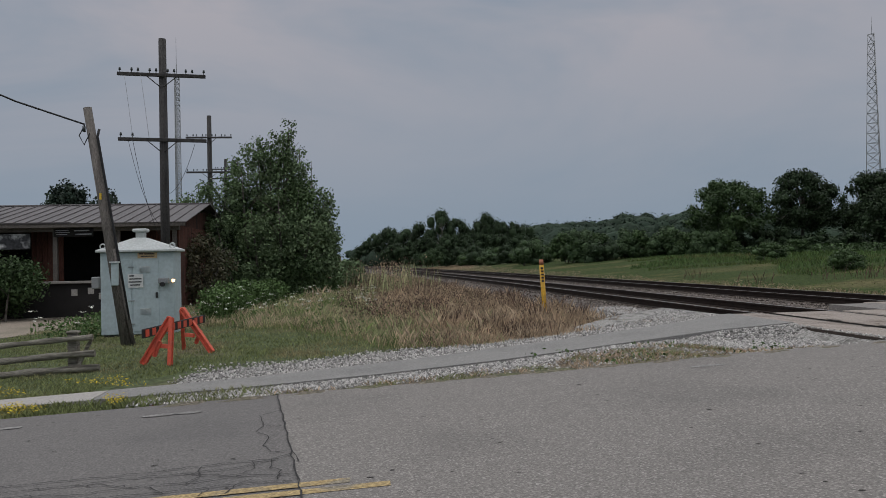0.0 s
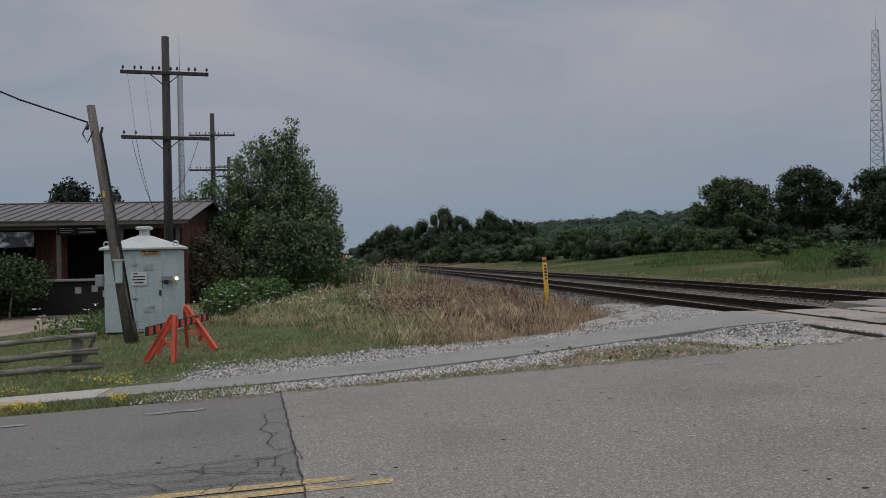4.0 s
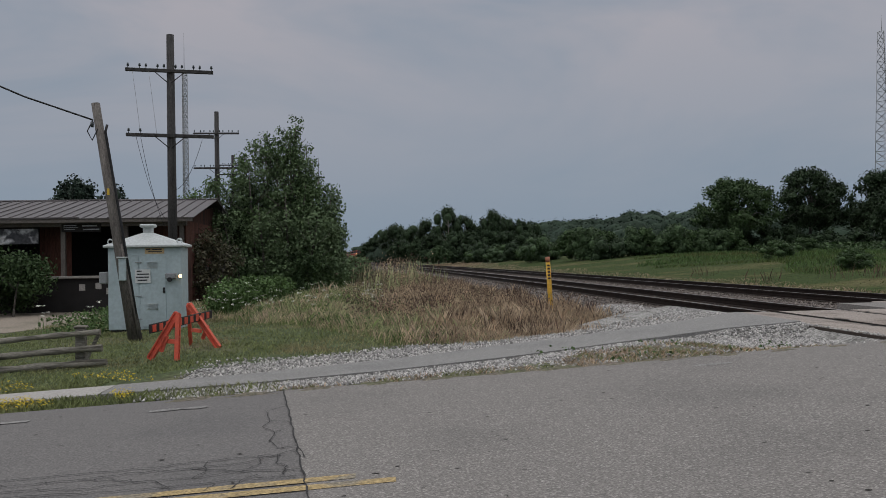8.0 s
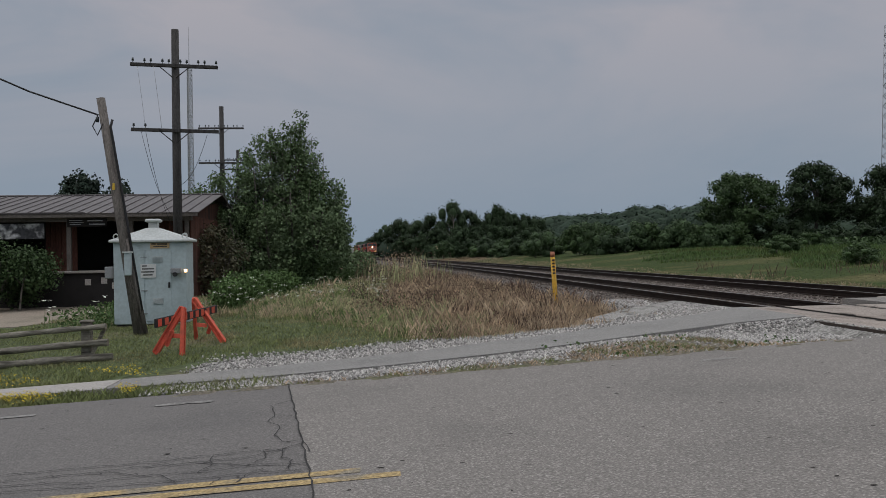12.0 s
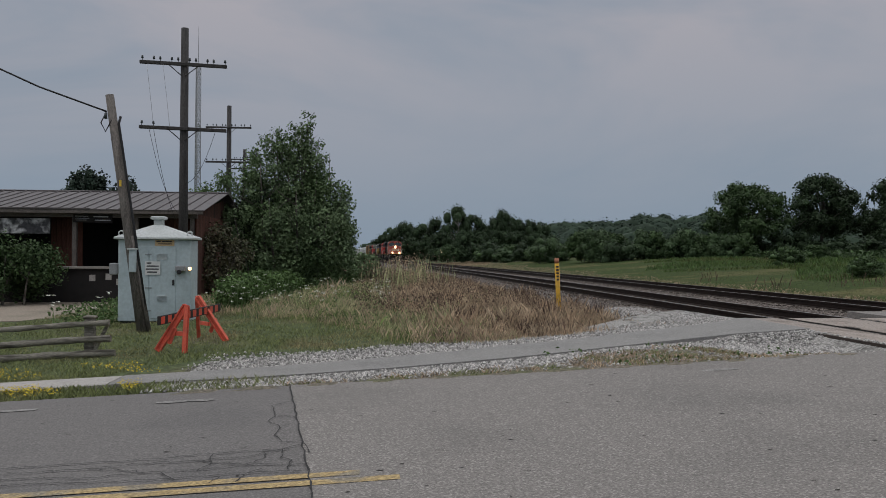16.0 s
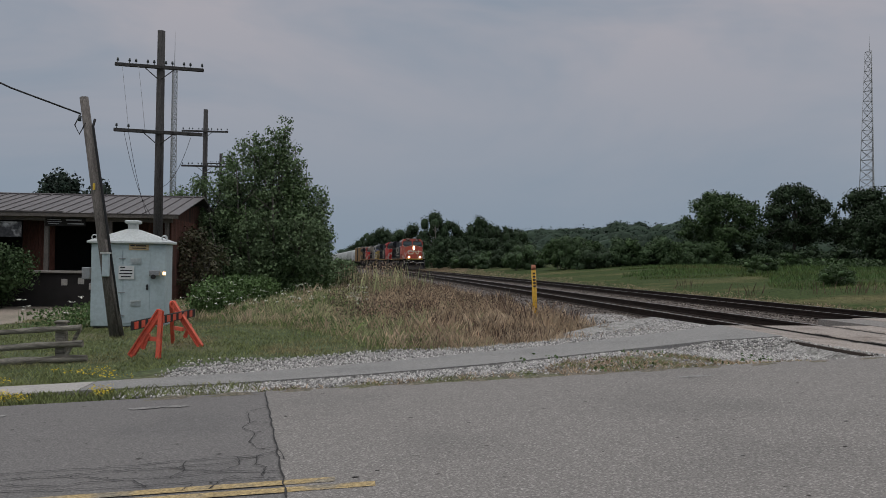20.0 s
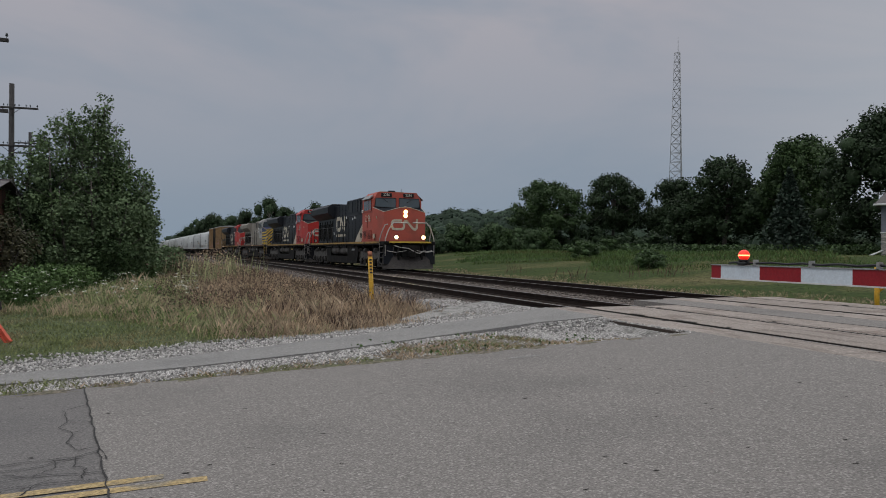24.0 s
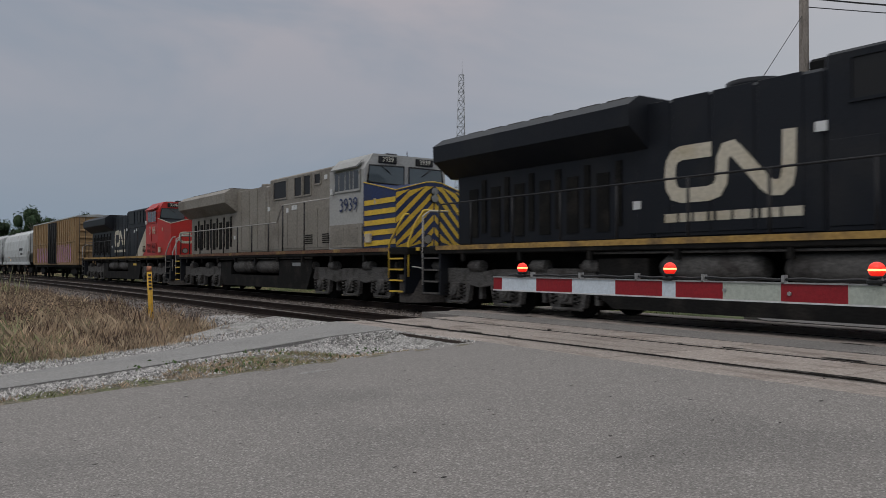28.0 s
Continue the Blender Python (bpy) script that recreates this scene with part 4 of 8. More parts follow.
    part("radiator_grille", Shape().box(-1.15, 1.15, Y(14.8), Y(WE - 0.2), 4.335, 4.375, c=0.01), M_UNDER, e)
    for k in range(7):
        part("roof_slat", Shape().box(-1.12, 1.12, Y(14.9 + 0.8 * k), Y(15.5 + 0.8 * k), 4.37, 4.40, c=0.008), M_TRUCK, e)
    for sx in (-1, 1):
        xs_ = sx * 0.982
        for k, a in enumerate(HOOD_DOORS + [11.3, 12.2, 13.1, 14.0]):
            part("hood_door", Shape().box(xs_, xs_ + sx * 0.014, Y(a), Y(a + 0.82), 1.72, 3.05 if a < 11 else 4.2, c=0.006), hood_m, e)
        for k in range(6):
            a = 15.2 + 0.9 * k
            part("radiator_louvre", Shape().box(xs_, xs_ + sx * 0.03, Y(a), Y(a + 0.16), 1.9, 3.2).box(xs_, xs_ + sx * 0.02, Y(a + 0.35), Y(a + 0.7), 1.8, 3.0), M_UNDER, e)
        for a, b, z0, z1 in ((9.3, 10.5, 3.62, 4.24), (7.95, 8.55, 3.60, 4.26), (7.2, 7.75, 3.60, 4.26), (6.4, 6.85, 3.92, 4.24)):
            part("intake_screen", Shape().box(xs_, xs_ + sx * 0.008, Y(a), Y(b), z0, z1), M_NUMBOARD, e, "black intake screen")
            part("intake_frame", Shape().box(xs_, xs_ + sx * 0.03, Y(a - 0.05), Y(b + 0.05), z1, z1 + 0.05).box(xs_, xs_ + sx * 0.03, Y(a - 0.05), Y(b + 0.05), z0 - 0.05, z0).box(xs_, xs_ + sx * 0.03, Y(a - 0.05), Y(a), z0, z1).box(xs_, xs_ + sx * 0.03, Y(b), Y(b + 0.05), z0, z1), hood_m, e)
        for a, z in ((9.1, 3.05), (8.6, 3.12), (8.35, 3.12), (5.9, 4.0), (14.8, 3.7), (10.9, 3.2), (14.7, 2.2)):
            part("notice", Shape().box(xs_, xs_ + sx * 0.018, Y(a), Y(a + 0.2), z, z + 0.16), M_SIGN_WHITE, e)
        off, zl = (14.04, 2.36) if style == "first" else (14.1, 2.24)
        yo = (lambda u: off - u * 0.93) if sx < 0 else (lambda u: off - 2.9 + u * 0.93)
        if style != "grey":
            part("logo", band(WORM, 0.265, sx * 0.997, yo, zl), M_CREAM, e, "white angular band emblem")
            for a, b in ((0.0, 0.30), (0.36, 0.66), (0.72, 1.02), (1.10, 1.16), (1.24, 1.56), (1.62, 1.98), (2.06, 2.12), (2.20, 2.56), (2.62, 3.0)):
                part("lettering_bar", Shape().box(sx * 0.997, sx * 1.004, Y(yo(a)), Y(yo(b)), zl - 0.33, zl - 0.17), M_CREAM, e)
            white, cream, red = {
                "first": ([(4.62, 3.80), (5.25, 3.72), (6.55, 2.80), (6.55, 2.34), (5.75, 2.34), (4.62, 3.05)], [(6.58, 2.76), (8.6, 1.64), (6.95, 1.64), (5.80, 2.31), (6.58, 2.31)], [(4.62, 3.0), (5.72, 2.32), (6.9, 1.64), (4.62, 1.64)]),
                "second": ([(4.62, 4.02), (5.75, 3.98), (6.55, 3.30), (6.55, 2.43), (5.85, 2.43), (4.62, 3.30)], [(6.58, 3.22), (8.8, 1.64), (7.25, 1.64), (5.92, 2.40), (6.58, 2.40)], [(4.62, 3.25), (5.82, 2.42), (7.2, 1.64), (4.62, 1.64)])}[style]
            part("diagonal_panel", plate(white, sx * 0.998, 0.006), M_SIGN_WHITE, e, "dirty white diagonal paint panel")
            part("diagonal_panel", plate(cream, sx * 0.998, 0.006), M_CREAM, e, "yellowed diagonal paint panel")
            part("diagonal_panel", plate(red, sx * 0.998, 0.006), cab_m, e, "red lower paint panel")
            for a, mt in ((6.65, M_CREAM), (5.25, cab_m)):
                for q in range(5):
                    part("louvre", Shape().box(sx * 1.006, sx * 1.016, Y(a), Y(a + 0.55), 1.86 + 0.07 * q, 1.895 + 0.07 * q), M_UNDER, e)
        else:
            for a in (5.6, 7.0):
                for q in range(5):
                    part("louvre", Shape().box(sx * 0.998, sx * 1.012, Y(a), Y(a + 0.6), 1.86 + 0.07 * q, 1.895 + 0.07 * q), M_UNDER, e)
        # walkway rail
        part("handrail", Shape().pipe([(sx * 1.45, Y(21.1), 2.66), (sx * 1.45, Y(9.1), 2.66), (sx * 1.45, Y(8.6), 3.26), (sx * 1.45, Y(4.75), 3.26)], 0.022), M_RAILING if style == "grey" else M_DARK, e)
        for a in (6.7, 8.55, 9.9, 11.6, 13.2, 14.9, 16.5, 18.1, 19.7, 21.1):
            part("stanchion", Shape().tube((sx * 1.45, Y(a), 1.55), (sx * 1.45, Y(a), 3.26 if a < 8.6 else 2.66), 0.026, n=6), M_DARK, e)
        # front step rails
        part("step_rail", Shape().pipe([(sx * 1.47, Z(1.34), 0.75), (sx * 1.47, Z(1.34), 1.72), (sx * 1.42, Z(0.95), 2.2), (sx * 1.30, Z(0.8), 2.52), (sx * 1.15, Z(0.8), 2.54)], 0.034), M_RAILING if style != "grey" else M_BRIGHT_YELLOW, e, "bent steel step rail")
        part("step_rail", Shape().pipe([(sx * 1.40, Z(0.42), 0.8), (sx * 1.40, Z(0.42), 1.75), (sx * 1.20, Z(0.35), 2.3), (sx * 0.95, Z(0.35), 2.62), (sx * 0.15, Z(0.35), 2.62)], 0.034), M_RAILING if style != "grey" else M_BRIGHT_YELLOW, e, "bent steel step rail")
        part("step_rail", Shape().pipe([(sx * 1.46, Y(21.86), 0.6), (sx * 1.46, Y(21.86), 2.4), (sx * 1.2, Y(21.95), 2.55), (sx * 0.6, Y(21.95), 2.55)], 0.03), M_RAILING, e)
    part("roof_fan", Shape().tube((0, Y(12.8), 4.27), (0, Y(12.8), 4.42), 0.55, n=16), hood_m, e)
    part("exhaust_stack", Shape().box(-0.4, 0.4, Y(10.6), Y(11.6), 4.27, 4.52, c=0.05), M_UNDER, e)
    # cab
    NF = Y(0.86)        # the front of the nose
    side_cab = [(-1.5, 1.6), (1.5, 1.6), (1.5, 4.04), (1.18, 4.38), (-1.18, 4.38), (-1.5, 4.04)]
    part("cab", loft([(-1.46, 1.6), (1.46, 1.6), (1.46, 3.98), (1.16, 4.46), (-1.16, 4.46), (-1.46, 3.98)], Y(2.42), [(x, z + (0.06 if z > 3 else 0)) for x, z in side_cab], Y(4.65)), cab_m, e)
    rim = lambda sx: [Vector((sx * 1.472, Y(2.44), 3.56)), Vector((sx * 1.22, Y(0.98), 3.24)), Vector((sx * 0.28, NF, 3.50)), Vector((sx * 0.28, Y(2.44), 3.54))]
    shell = Shape()
    for sx in (-1, 1):
        a, b, c, d = rim(sx)
        shell.add([a, b, c, d, (a.x, a.y, 1.62), (b.x, b.y, 1.62), (c.x, c.y, 1.62)], [(4, 5, 1, 0), (5, 6, 2, 1), (0, 1, 3), (1, 2, 3)])
    l, r = rim(-1), rim(1)
    shell.add([l[2], r[2], r[3], l[3], (l[2].x, NF, 1.62), (r[2].x, NF, 1.62)], [(4, 5, 1, 0), (0, 1, 2, 3)])
    part("nose", shell, nose_m, e)
    for sx in (-1, 1):
        up_ = Vector((0, 0, 0.012))
        a, b, c, d = [q + up_ for q in rim(sx)]
        part("nose_deck", Shape().add([a, b, c, d], [(0, 1, 3), (1, 2, 3)]), M_BLACK if style != "grey" else M_BLUE, e, "anti-glare deck")
        part("cowl", Shape().add([(sx * 1.40, Y(2.405), 3.20), (sx * 0.02, Y(2.405), 3.40), (sx * 0.02, Y(2.405), 3.56), (sx * 1.38, Y(2.405), 3.60)], [(0, 1, 2, 3)]), M_BLACK if style != "grey" else M_BLUE, e, "dark band under the windscreen")
        part("nose_stripe", Shape().pipe([a, b, c, Vector((0, NF, 3.54))], 0.018), M_CREAM if style != "grey" else M_BRIGHT_YELLOW, e, "pale edge stripe")
        part("nose_sticker", Shape().box(sx * 1.24, sx * 1.40, Y(1.86), Y(1.94), 2.90, 3.06), M_CREAM, e)
    part("nose_door", Shape().box(-0.27, 0.27, NF - 0.006, NF + 0.01, 1.7, 2.78), nose_m, e)
    for sx in (-1, 1):
        part("windscreen", Shape().add([(sx * 1.34, Y(2.385), 3.62), (sx * 0.11, Y(2.385), 3.57), (sx * 0.11, Y(2.385), 4.10), (sx * 1.28, Y(2.385), 4.08)] + [(sx * 1.34, Y(2.42), 3.62), (sx * 0.11, Y(2.42), 3.57), (sx * 0.11, Y(2.42), 4.10), (sx * 1.28, Y(2.42), 4.08)], [(0, 1, 2, 3), (0, 4, 5, 1), (1, 5, 6, 2), (2, 6, 7, 3), (3, 7, 4, 0)]), M_GLASS_SKY, e, "windscreen pane with the sky's reflection put into its colour")
        part("windscreen_gasket", Shape().pipe([(sx * 1.36, Y(2.39), 3.60), (sx * 0.09, Y(2.39), 3.55), (sx * 0.09, Y(2.39), 4.12), (sx * 1.30, Y(2.39), 4.10), (sx * 1.36, Y(2.39), 3.60)], 0.025), M_HOOD, e)
        part("wiper", Shape().pipe([(sx * 0.9, Y(2.36), 4.1), (sx * 0.55, Y(2.355), 3.86)], 0.012), M_HOOD, e)
        nb = part("number_board", Shape().box(sx * 0.35, sx * 0.98, Y(2.375), Y(2.45), 4.19, 4.40, c=0.012), M_NUMBOARD, e)
        lettering(number, M_NUMLIT, nb, (sx * 0.665, Y(2.372), 4.295), (0.20, 0.20), (90, 0, 0))
        part("side_window_frame", Shape().box(sx * 1.49, sx * 1.515, Y(2.62), Y(4.30), 3.34, 4.02, c=0.02), cab_m, e)
        for a, b in ((2.68, 2.98), (3.04, 3.52), (3.58, 3.94), (4.00, 4.24)):
            part("side_window", Shape().box(sx * 1.514, sx * 1.522, Y(a), Y(b), 3.42, 3.97), M_PANE, e)
        part("window_bar", Shape().box(sx * 1.52, sx * 1.53, Y(3.20), Y(3.25), 3.42, 3.97), M_SHADE, e)
        part("sun_shade", Shape().prism([(sx * 1.38, 4.30), (sx * 1.38, 4.26), (sx * 1.62, 4.03), (sx * 1.64, 4.07)], 1, Y(2.62), Y(4.35)), {"first": M_GREY_BOX, "second": cab_m, "grey": M_SHADE}[style], e, "sloping sun shade")
        part("mirror", Shape().box(sx * 1.52, sx * 1.62, Y(4.3), Y(4.4), 3.3, 3.5, c=0.02), M_SIGN_WHITE, e)
        for a in (2.62, 3.58):
            if style != "grey":
                part("grab_iron", Shape().pipe([(sx * 1.53, Y(a + 0.8), 2.4), (sx * 1.53, Y(a + 0.8), 3.2)], 0.018), cab_m, e) if a < 3 else None
                part("side_louvre_panel", Shape().box(sx * 1.502, sx * 1.512, Y(a), Y(a + 0.82), 1.70, 2.30, c=0.004), cab_m, e)
            for q in range(8):
                part("louvre", Shape().box(sx * 1.512, sx * 1.522, Y(a + 0.08), Y(a + 0.74), 1.76 + 0.065 * q, 1.785 + 0.065 * q), M_UNDER if style != "grey" else M_GREYLOCO, e)
        lettering(number, M_CREAM if style != "grey" else M_BLUE, e, (sx * 1.516, Y(3.34), 2.94), (0.60, 0.58), (90, 0, 90 * sx), label="white road number" if style != "grey" else "faded blue road number")
        part("sticker", Shape().box(sx * 1.43, sx * 1.5, Y(2.0), Y(2.3), 1.78, 2.04), M_CREAM, e)
        dl = part("ditch_light", Shape().tube((sx * 0.78, Z(0.62), 1.83), (sx * 0.78, Z(0.40), 1.83), 0.11, 0.145, n=16), M_DARK, e, "round ditch light")
        part("bulb", Shape().tube((sx * 0.78, Z(0.39), 1.83), (sx * 0.78, Z(0.375), 1.83), 0.06, n=12), M_HEAD_CORE if lit else M_GREY_BOX, dl)
        part("lens", Shape().tube((sx * 0.78, Z(0.41), 1.83), (sx * 0.78, Z(0.385), 1.83), 0.115, n=16), M_HEAD if lit else M_GREY_BOX, dl)
    if style == "grey":
        for sx in (-1, 1):
            part("cab_lower_panel", Shape().box(sx * 1.503, sx * 1.512, Y(2.46), Y(4.6), 1.66, 2.36), M_GREYLOCO, e)
            for k in range(6):
                z = 1.66 + 0.30 * k
                if k < 5:
                    # level and slightly rising along the nose side
                    part("warning_stripe", Shape().add([(sx * 1.478, Y(2.38), z), (sx * 1.235, Y(0.97), z + 0.06), (sx * 1.235, Y(0.97), z + 0.21), (sx * 1.478, Y(2.38), z + 0.15)], [(0, 1, 2, 3)]), M_BRIGHT_YELLOW, e, "yellow warning stripe")
            for k in range(-3, 6):
                # steep chevrons that meet in the middle of the front
                q = [(x, min(max(1.64 + 0.36 * k + 1.15 * (1.15 - x) / 1.15 + dz, 1.64), 3.20 + 0.20 * (1.24 - max(x, 0.28)) / 0.96)) for x, dz in ((1.22, 0), (0.8, 0), (0.28, 0), (0.02, 0), (0.02, 0.18), (0.28, 0.18), (0.8, 0.18), (1.22, 0.18))]
                if max(z for x, z in q) - min(z for x, z in q) > 0.05:
                    part("warning_stripe", Shape().add([(sx * x, NF - 0.012 + max(0.0, x - 0.28) * 0.123, z) for x, z in q], [(0, 1, 6, 7), (1, 2, 5, 6), (2, 3, 4, 5)]), M_BRIGHT_YELLOW, e, "yellow warning stripe")
    else:
        part("logo", front_band(WORM, 0.13, lambda u: (u - 1.5) * 0.56, lambda v: 2.20 + 0.62 * v, NF - 0.010), M_CREAM, e, "white band emblem")
    for z in (3.26, 3.05):
        # when lit, the housing glows too and stands for the lamp's halo
        hl = part("headlight", Shape().tube((0.0, NF + 0.02, z), (0.0, NF - 0.05, z), 0.12, 0.13, n=16), M_HEAD_GLARE if lit else M_DARK, e, "round headlight")
        part("bulb", Shape().tube((0.0, NF - 0.065, z), (0.0, NF - 0.08, z), 0.06, n=12), M_HEAD_CORE if lit else M_GREY_BOX, hl)
        part("lens", Shape().tube((0.0, NF - 0.045, z), (0.0, NF - 0.07, z), 0.108, n=16), M_HEAD if lit else M_GREY_BOX, hl)
    part("anticlimber", Shape().prism([(-1.22, Z(0.52)), (-1.18, Z(0.22)), (-0.5, Z(0.12)), (0.5, Z(0.12)), (1.18, Z(0.22)), (1.22, Z(0.52))], 2, 1.51, 1.60), M_BRIGHT_YELLOW, e, "yellow step edge")
    part("pilot", Shape().box(-1.4, 1.4, Z(0.5), Z(0.62), 0.62, 1.5), M_UNDER, e)
    lowp = [(-1.46, 0.72), (-1.40, 0.50), (-0.95, 0.18), (0.0, -0.02), (0.95, 0.18), (1.40, 0.50), (1.46, 0.72)]
    topp = [(-1.46, 0.74), (-1.40, 0.60), (-0.95, 0.46), (0.0, 0.40), (0.95, 0.46), (1.40, 0.60), (1.46, 0.74)]
    pl = Shape()
    rows_ = [[(x, Z(a), 0.10) for x, a in lowp], [(x, Z(a * 0.55 + c * 0.45), 0.34) for (x, a), (x2, c) in zip(lowp, topp)], [(x, Z(c), 0.86 - 0.10 * (1 - abs(x) / 1.46)) for x, c in topp]]
    back = [(x, Z(0.78), z) for z in (0.10, 0.86) for x in (-1.46, 1.46)]
    pl.add([q for r_ in rows_ for q in r_], [(7 * r_ + i, 7 * r_ + i + 1, 7 * r_ + i + 8, 7 * r_ + i + 7) for r_ in range(2) for i in range(6)], True)
    pl.add(back + [rows_[0][0], rows_[0][-1], rows_[2][0], rows_[2][-1]], [(0, 1, 3, 2), (0, 2, 6, 4), (1, 5, 7, 3)])
    part("snow_plough", pl, M_PLOUGH, e, "scuffed dark steel snow plough")
    for sx in (-1, 1):
        part("plough_brace", Shape().box(sx * 0.62, sx * 0.72, Z(0.3), Z(0.62), 0.6, 1.25), M_UNDER, e)
        part("mu_hose", Shape().pipe([(sx * 0.75, Z(0.45), 1.42), (sx * 0.72, Z(0.2), 1.2), (sx * 0.82, Z(0.16), 0.92), (sx * 0.9, Z(0.3), 0.75)], 0.024, 6), M_DARK, e)
        part("mu_hose", Shape().pipe([(sx * 0.95, Z(0.45), 1.42), (sx * 0.98, Z(0.24), 1.15), (sx * 1.06, Z(0.24), 0.95)], 0.024, 6), M_DARK, e)
        part("uncoupling_lever", Shape().pipe([(sx * 1.35, Z(0.3), 1.08), (sx * 0.9, Z(0.12), 1.0), (sx * 0.3, Z(0.08), 1.1)], 0.018, 5), M_RAILING, e)
    part("coupler", Shape().box(-0.12, 0.12, Z(-0.1), Z(0.6), 0.78, 1.0, c=0.04).box(-0.2, 0.2, Z(-0.1), Z(0.14), 0.72, 1.06, c=0.06), M_UNDER, e)
    part("coupler", Shape().box(-0.12, 0.12, Y(22.0), Y(22.4), 0.78, 1.0, c=0.04), M_UNDER, e)
    part("air_hose", Shape().pipe([(-0.95, Z(0.3), 1.38), (-0.7, Z(0.1), 1.28), (-0.2, Z(0.02), 1.22), (0.25, Z(-0.02), 0.98), (0.45, Z(0.0), 0.95), (0.7, Z(0.05), 1.08), (1.0, Z(0.2), 1.05), (1.25, Z(0.3), 1.1)], 0.025), M_RAILING, e)
    part("horn", Shape().box(-0.35, 0.05, Y(3.0), Y(3.3), 4.5, 4.60, c=0.03), M_DARK, e)
    part("cab_roof_unit", Shape().box(-0.75, 0.75, Y(3.5), Y(4.5), 4.5, 4.58, c=0.04), M_GREY_BOX if style != "first" else M_GREYLOCO, e)
    part("antenna", Shape().pipe([(0.4, Y(3.0), 4.5), (0.4, Y(3.0), 4.7)], 0.015), M_DARK, e)
    return e


def freight_truck(parent, y):
    tk = new("truck")
    tk.parent = parent
    wheelset(tk, [y - 0.88, y + 0.88], 0.45)
    for sx in (-1, 1):
        part("side_frame", Shape().prism([(y - 1.15, 0.40), (y - 1.15, 0.62), (y - 0.4, 0.86), (y + 0.4, 0.86), (y + 1.15, 0.62), (y + 1.15, 0.40), (y + 0.6, 0.44), (y + 0.35, 0.24), (y - 0.35, 0.24), (y - 0.6, 0.44)], 0, sx * 0.98, sx * 1.12), M_UNDER, tk)


def boxcar():
    e = thing("boxcar", "tan ribbed boxcar with dark doors and pink graffiti", "boxcar")
    h = 9.3
    part("body", Shape().box(-1.46, 1.46, -h, h, 1.12, 4.72), M_BOXCAR, e)
    part("roof", Shape().prism([(-1.52, 4.70), (-1.5, 4.78), (0, 4.92), (1.5, 4.78), (1.52, 4.70)], 1, -h - 0.06, h + 0.06), M_BOXROOF, e, "silvery metal roof")
    part("underframe", Shape().box(-1.3, 1.3, -h, h, 0.92, 1.14).box(-0.25, 0.25, -h - 0.75, h + 0.75, 0.72, 1.0), M_UNDER, e)
    for sx in (-1, 1):
        for k in range(24):
            y = -h + 0.12 + k * (2 * h - 0.24) / 23
            if abs(y) > 1.95:
                part("rib", Shape().box(sx * 1.458, sx * 1.53, y - 0.05, y + 0.05, 1.25, 4.66, c=0.02), M_BOXCAR, e)
        for y0 in (-1.85, 0.03):
            d = part("door", Shape().box(sx * 1.462, sx * 1.54, y0, y0 + 1.82, 1.2, 4.6, c=0.02), M_UNDER, e, "dark sliding door")
            part("door_bar", Shape().tube((sx * 1.57, y0 + 0.5, 1.25), (sx * 1.57, y0 + 0.5, 4.55), 0.03, n=6).tube((sx * 1.57, y0 + 1.3, 1.25), (sx * 1.57, y0 + 1.3, 4.55), 0.03, n=6), M_DARK, d)
        part("graffiti", Shape().box(sx * 1.459, sx * 1.466, -7.6, -1.95, 1.3, 2.7).box(sx * 1.459, sx * 1.466, 2.0, 7.4, 1.3, 2.55), M_GRAFFITI, e, "faded pink spray-painted graffiti")
        part("side_beam", Shape().box(sx * 1.46, sx * 1.535, -h, h, 2.86, 2.93), M_BOXCAR, e)
    for sy in (-1, 1):
        for k in range(6):
            part("end_corrugation", Shape().box(-1.35, 1.35, sy * (h - 0.002), sy * (h + 0.07), 1.5 + 0.52 * k, 1.68 + 0.52 * k, c=0.04), M_BOXCAR, e)
        part("ladder", Shape().tube((-1.3, sy * (h + 0.12), 1.1), (-1.3, sy * (h + 0.12), 4.7), 0.02, n=5).tube((-0.9, sy * (h + 0.12), 1.1), (-0.9, sy * (h + 0.12), 4.7), 0.02, n=5), M_DARK, e)
    freight_truck(e, -6.6)
    freight_truck(e, 6.6)
    return e


